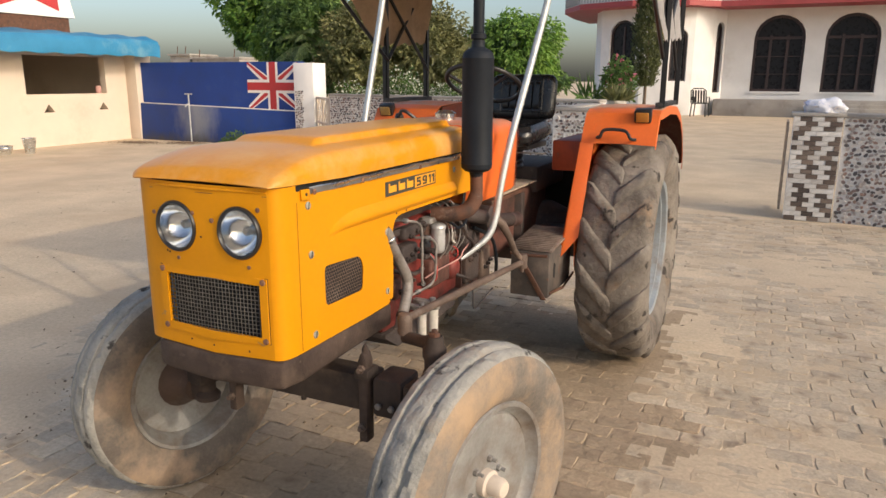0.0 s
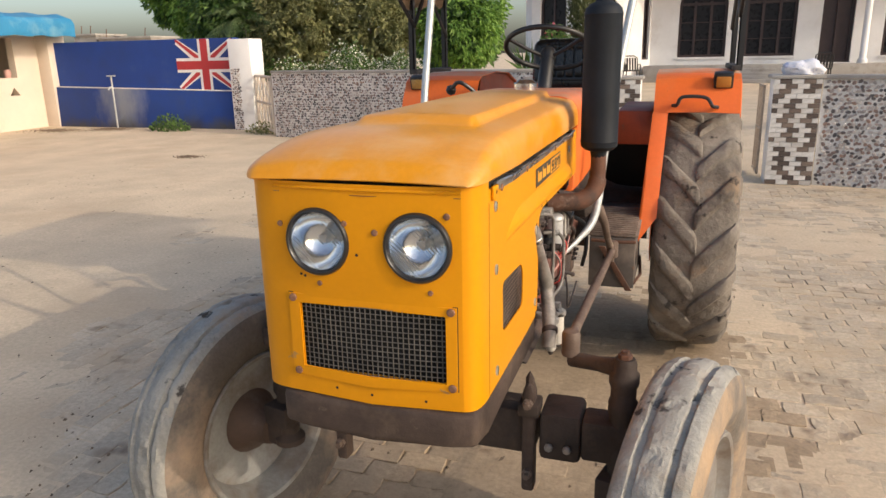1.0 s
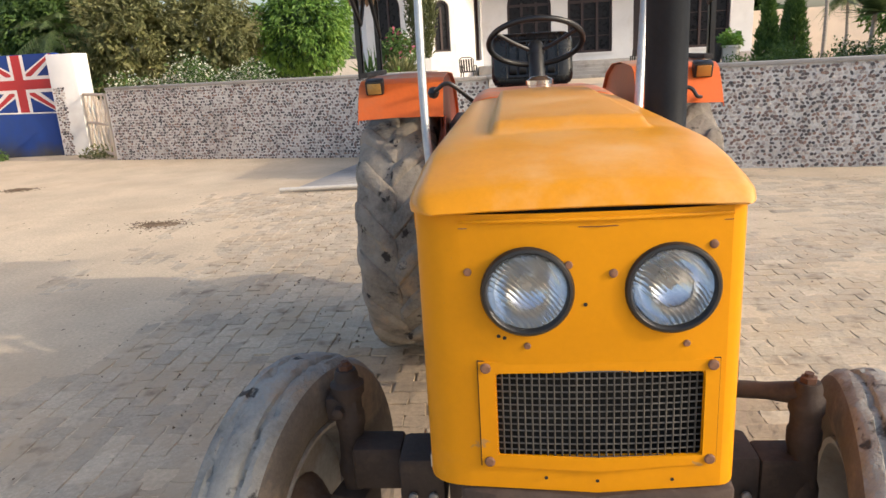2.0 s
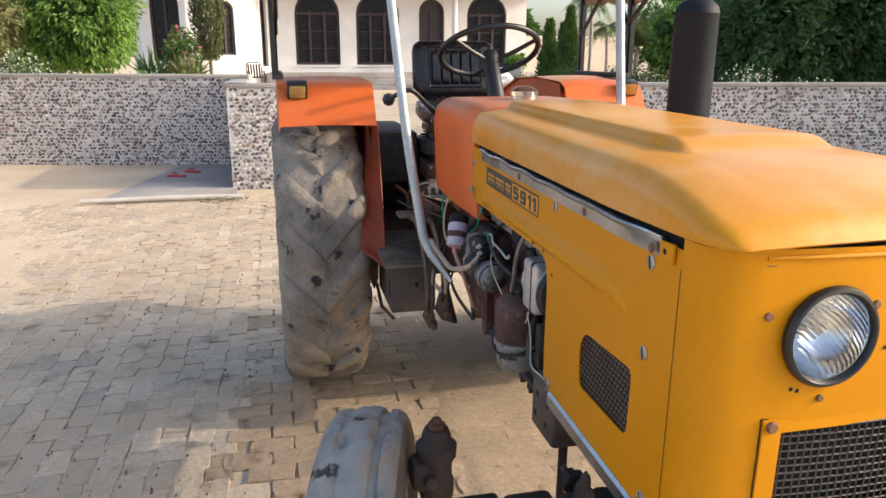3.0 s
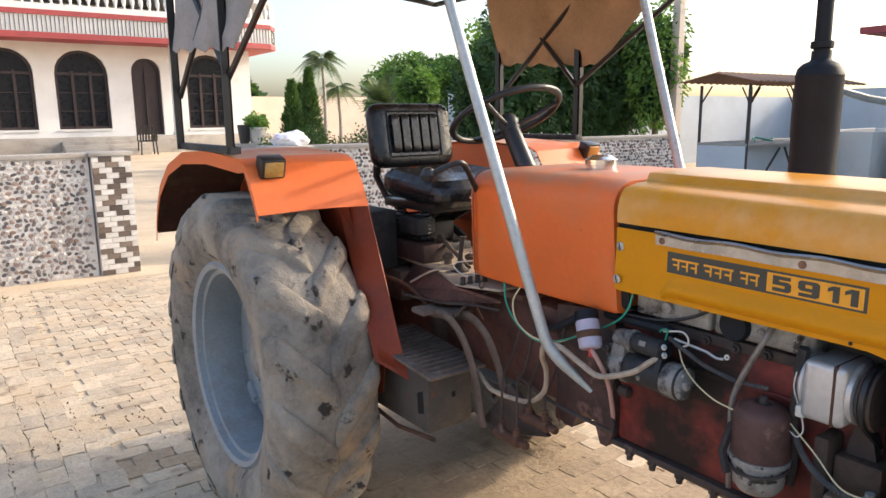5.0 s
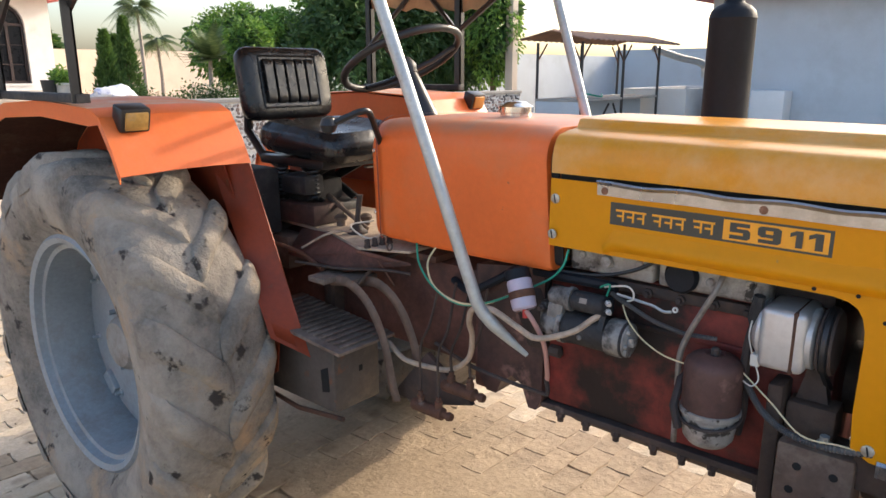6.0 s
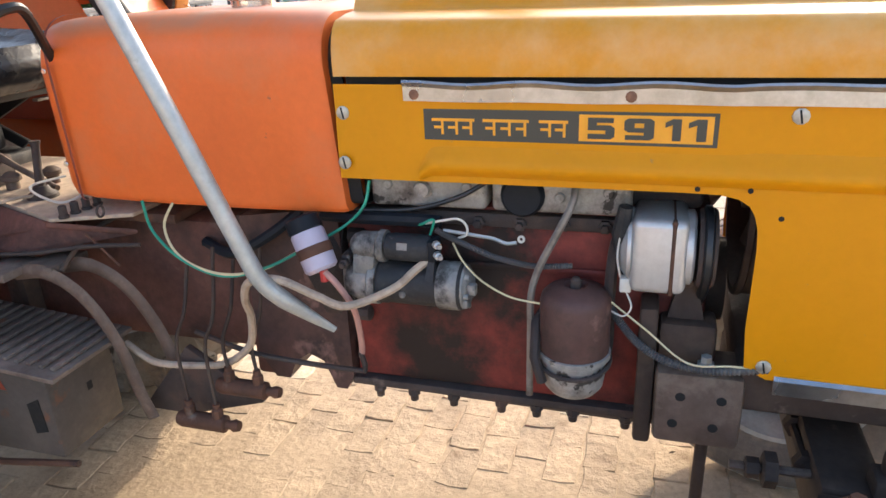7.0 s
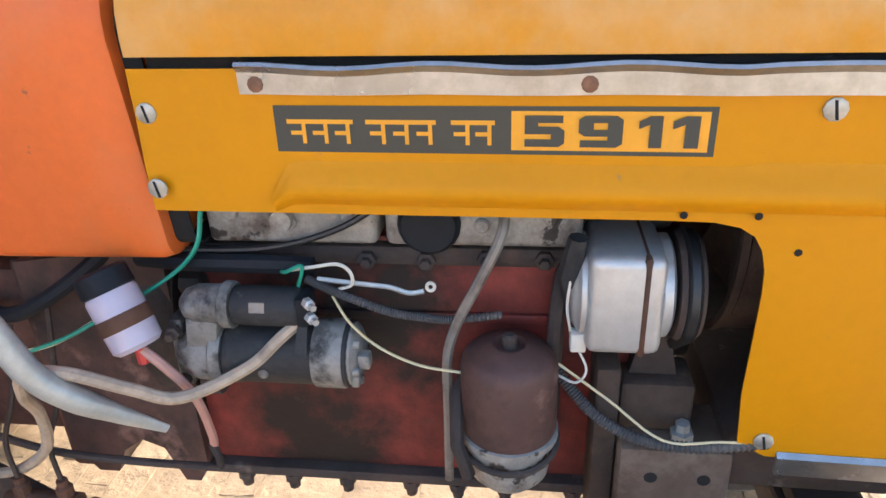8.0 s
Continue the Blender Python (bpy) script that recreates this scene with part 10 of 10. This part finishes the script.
def soil_patch(at, r, h, seed, label):
    """Crumbs of dark soil, dense in the middle and thinning outwards."""
    rg = random.Random(seed)
    vs, fs = [], []
    for _ in range(int(2600 * r)):
        a, q = rg.uniform(0, 2 * math.pi), abs(rg.gauss(0, 0.55))
        x, y = at[0] + r * 1.7 * q * math.cos(a), at[1] + r * q * math.sin(a)
        s, z = rg.uniform(0.006, 0.026), rg.uniform(0.15, 0.6) * h * max(0.2, 1 - q) + 0.006
        g = ground_z(x, y)
        b = len(vs)
        for k in range(5):
            t = 2 * math.pi * k / 5 + rg.uniform(-0.4, 0.4)
            vs.append((x + s * 1.5 * math.cos(t) * rg.uniform(0.6, 1.2), y + s * math.sin(t) * rg.uniform(0.6, 1.2), g - 0.004))
        vs.append((x, y, g + z))
        fs += [(b + k, b + (k + 1) % 5, b + 5) for k in range(5)]
    tagged(quick("soil_patch", vs, fs, "soil"), label, "soil", kind="stuff")


soil_patch((-4.08, 6.37), 0.22, 0.025, 3, "dark damp soil patch trodden into the sandy yard")
soil_patch((-7.7, 9.2), 0.16, 0.06, 5, "small heap of reddish-brown soil on the yard")

soil_patch((-13.0, 13.05), 0.5, 0.03, 7, "strip of dry soil at the foot of the blue wall")
soil_patch((-14.3, 12.6), 0.5, 0.03, 9, "strip of dry soil at the foot of the blue wall")

pv = tagged(new("paving"), "dusty interlocked paving bricks with worn uneven joints", "paving", kind="structure")
BW, BL = 0.118, 0.205


def brick_variant(r, n):
    """A worn brick with a wavy outline and a rounded, uneven top; points and faces about the origin, its length along x."""
    hw, hl = BW / 2 - r.uniform(0.000, 0.002), BL / 2 - r.uniform(0.0, 0.002)
    cs = [(-hl, -hw), (-hl * 0.4, -hw), (hl * 0.35, -hw), (hl, -hw), (hl, 0), (hl, hw), (hl * 0.4, hw), (-hl * 0.35, hw), (-hl, hw), (-hl, 0)]
    m = len(cs)
    low = [(x + r.uniform(-0.0075, 0.005), y + r.uniform(-0.0075, 0.005), -0.04) for x, y in cs]
    low = [(x * (0.96 if abs(x) > hl * 0.8 and abs(y) > hw * 0.8 else 1.0), y, z) for x, y, z in low]
    mid = [(x, y, r.uniform(-0.005, -0.002)) for x, y, _ in low]
    top = [(x * 0.972, y * 0.945, r.uniform(-0.0012, 0.001)) for x, y, _ in low]
    inn = [(x * 0.6, y * 0.45, r.uniform(-0.0012, 0.0012)) for x, y, _ in low]
    vs = low + mid + top + inn
    fs = []
    for k in range(3):
        fs += [(k * m + i, k * m + (i + 1) % m, (k + 1) * m + (i + 1) % m, (k + 1) * m + i) for i in range(m)]
    fs.append(tuple(3 * m + i for i in range(m)))
    return vs, fs


var = [brick_variant(random.Random(100 + i), i) for i in range(16)]
var_me = {False: [], True: []}
for vs, fs in var:
    for warm in (False, True):
        me = bpy.data.meshes.new("paving_brick")
        me.from_pydata(vs, [], fs)
        me.materials.append(M["paver_warm" if warm else "paver"])
        var_me[warm].append(me)


def brick_spots():
    """Centres and turns of all bricks: courses along y left of the tractor, along x elsewhere."""
    x = -4.6
    k = 0
    while x < -1.15:
        y = -2.0 + (BL * 0.5 if k % 2 else 0)
        while y < 8.1:
            yield x, y, 90
            y += BL
        x += BW
        k += 1
    y, k = -2.0, 0
    while y < 8.3:
        xx = -1.06 + (BL * 0.5 if k % 2 else 0)
        while xx < 5.6:
            yield xx, y, 0
            xx += BL
        y += BW
        k += 1


# crumbs of soil and dry moss caught in the joints
cr_v, cr_f = [], []
rc = random.Random(61)
for _ in range(1500):
    x, y = rc.gauss(-1.5, 0.9), rc.uniform(0.4, 8.0)
    if nz(x, y, 1.3, 77) < 0.05 or (abs(x) < 0.95 and 2.2 < y < 3.6):
        continue
    x = -1.1 + round((x + 1.1) / BW) * BW + rc.uniform(-0.012, 0.012) if x < -1.1 else x
    r, h = rc.uniform(0.004, 0.013), rc.uniform(0.003, 0.009)
    b = len(cr_v)
    for q in range(5):
        a = 2 * math.pi * q / 5 + rc.uniform(-0.4, 0.4)
        cr_v.append((x + r * math.cos(a) * rc.uniform(0.5, 1.2), y + r * 1.6 * math.sin(a) * rc.uniform(0.6, 1.2), -0.006))
    cr_v.append((x, y, h))
    cr_f += [(b + q, b + (q + 1) % 5, b + 5) for q in range(5)]
tagged(quick("joint_soil", cr_v, cr_f, "soil"), "dark crumbs of soil and dry moss in the paving joints", "soil", kind="stuff")

far = {False: ([], []), True: ([], [])}
near_n = 0
for x, y, turn in brick_spots():
    if -3.0 < x < -1.38 and 8.0 < y:
        continue
    c = cover(x, y)
    if c > 0.86 or (x > 3.4 and y > 8.1 - 0.15 * x):
        continue
    z = -0.002 + rp.uniform(-0.002, 0.002) * (1.8 if -0.5 < x < 0.9 and 0.2 < y < 2.8 else 1.0) + 0.004 * nz(x, y, 1.1, 3)
    if c > 0.6:
        z -= 0.004
    x, y = x + 0.05 * nz(x, y, 0.5, 31) + 0.020 * nz(x, y, 2.5, 32), y + 0.05 * nz(x, y, 0.5, 41) + 0.020 * nz(x, y, 2.5, 42)
    a = radians(turn + rp.uniform(-3, 3) + 3 * nz(x, y, 0.9, 51))
    i = rp.randrange(len(var))
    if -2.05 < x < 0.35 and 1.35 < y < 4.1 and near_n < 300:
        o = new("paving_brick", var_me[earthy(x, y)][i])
        o.parent = pv
        o.matrix_basis = Matrix.LocRotScale((x, y, z), Euler((radians(rp.uniform(-1.2, 1.2)), radians(rp.uniform(-1.2, 1.2)), a)), None)
        near_n += 1
        continue
    vs, fs = var[i]
    ca, sa = math.cos(a), math.sin(a)
    tx, ty = rp.uniform(-0.008, 0.008), rp.uniform(-0.022, 0.022)
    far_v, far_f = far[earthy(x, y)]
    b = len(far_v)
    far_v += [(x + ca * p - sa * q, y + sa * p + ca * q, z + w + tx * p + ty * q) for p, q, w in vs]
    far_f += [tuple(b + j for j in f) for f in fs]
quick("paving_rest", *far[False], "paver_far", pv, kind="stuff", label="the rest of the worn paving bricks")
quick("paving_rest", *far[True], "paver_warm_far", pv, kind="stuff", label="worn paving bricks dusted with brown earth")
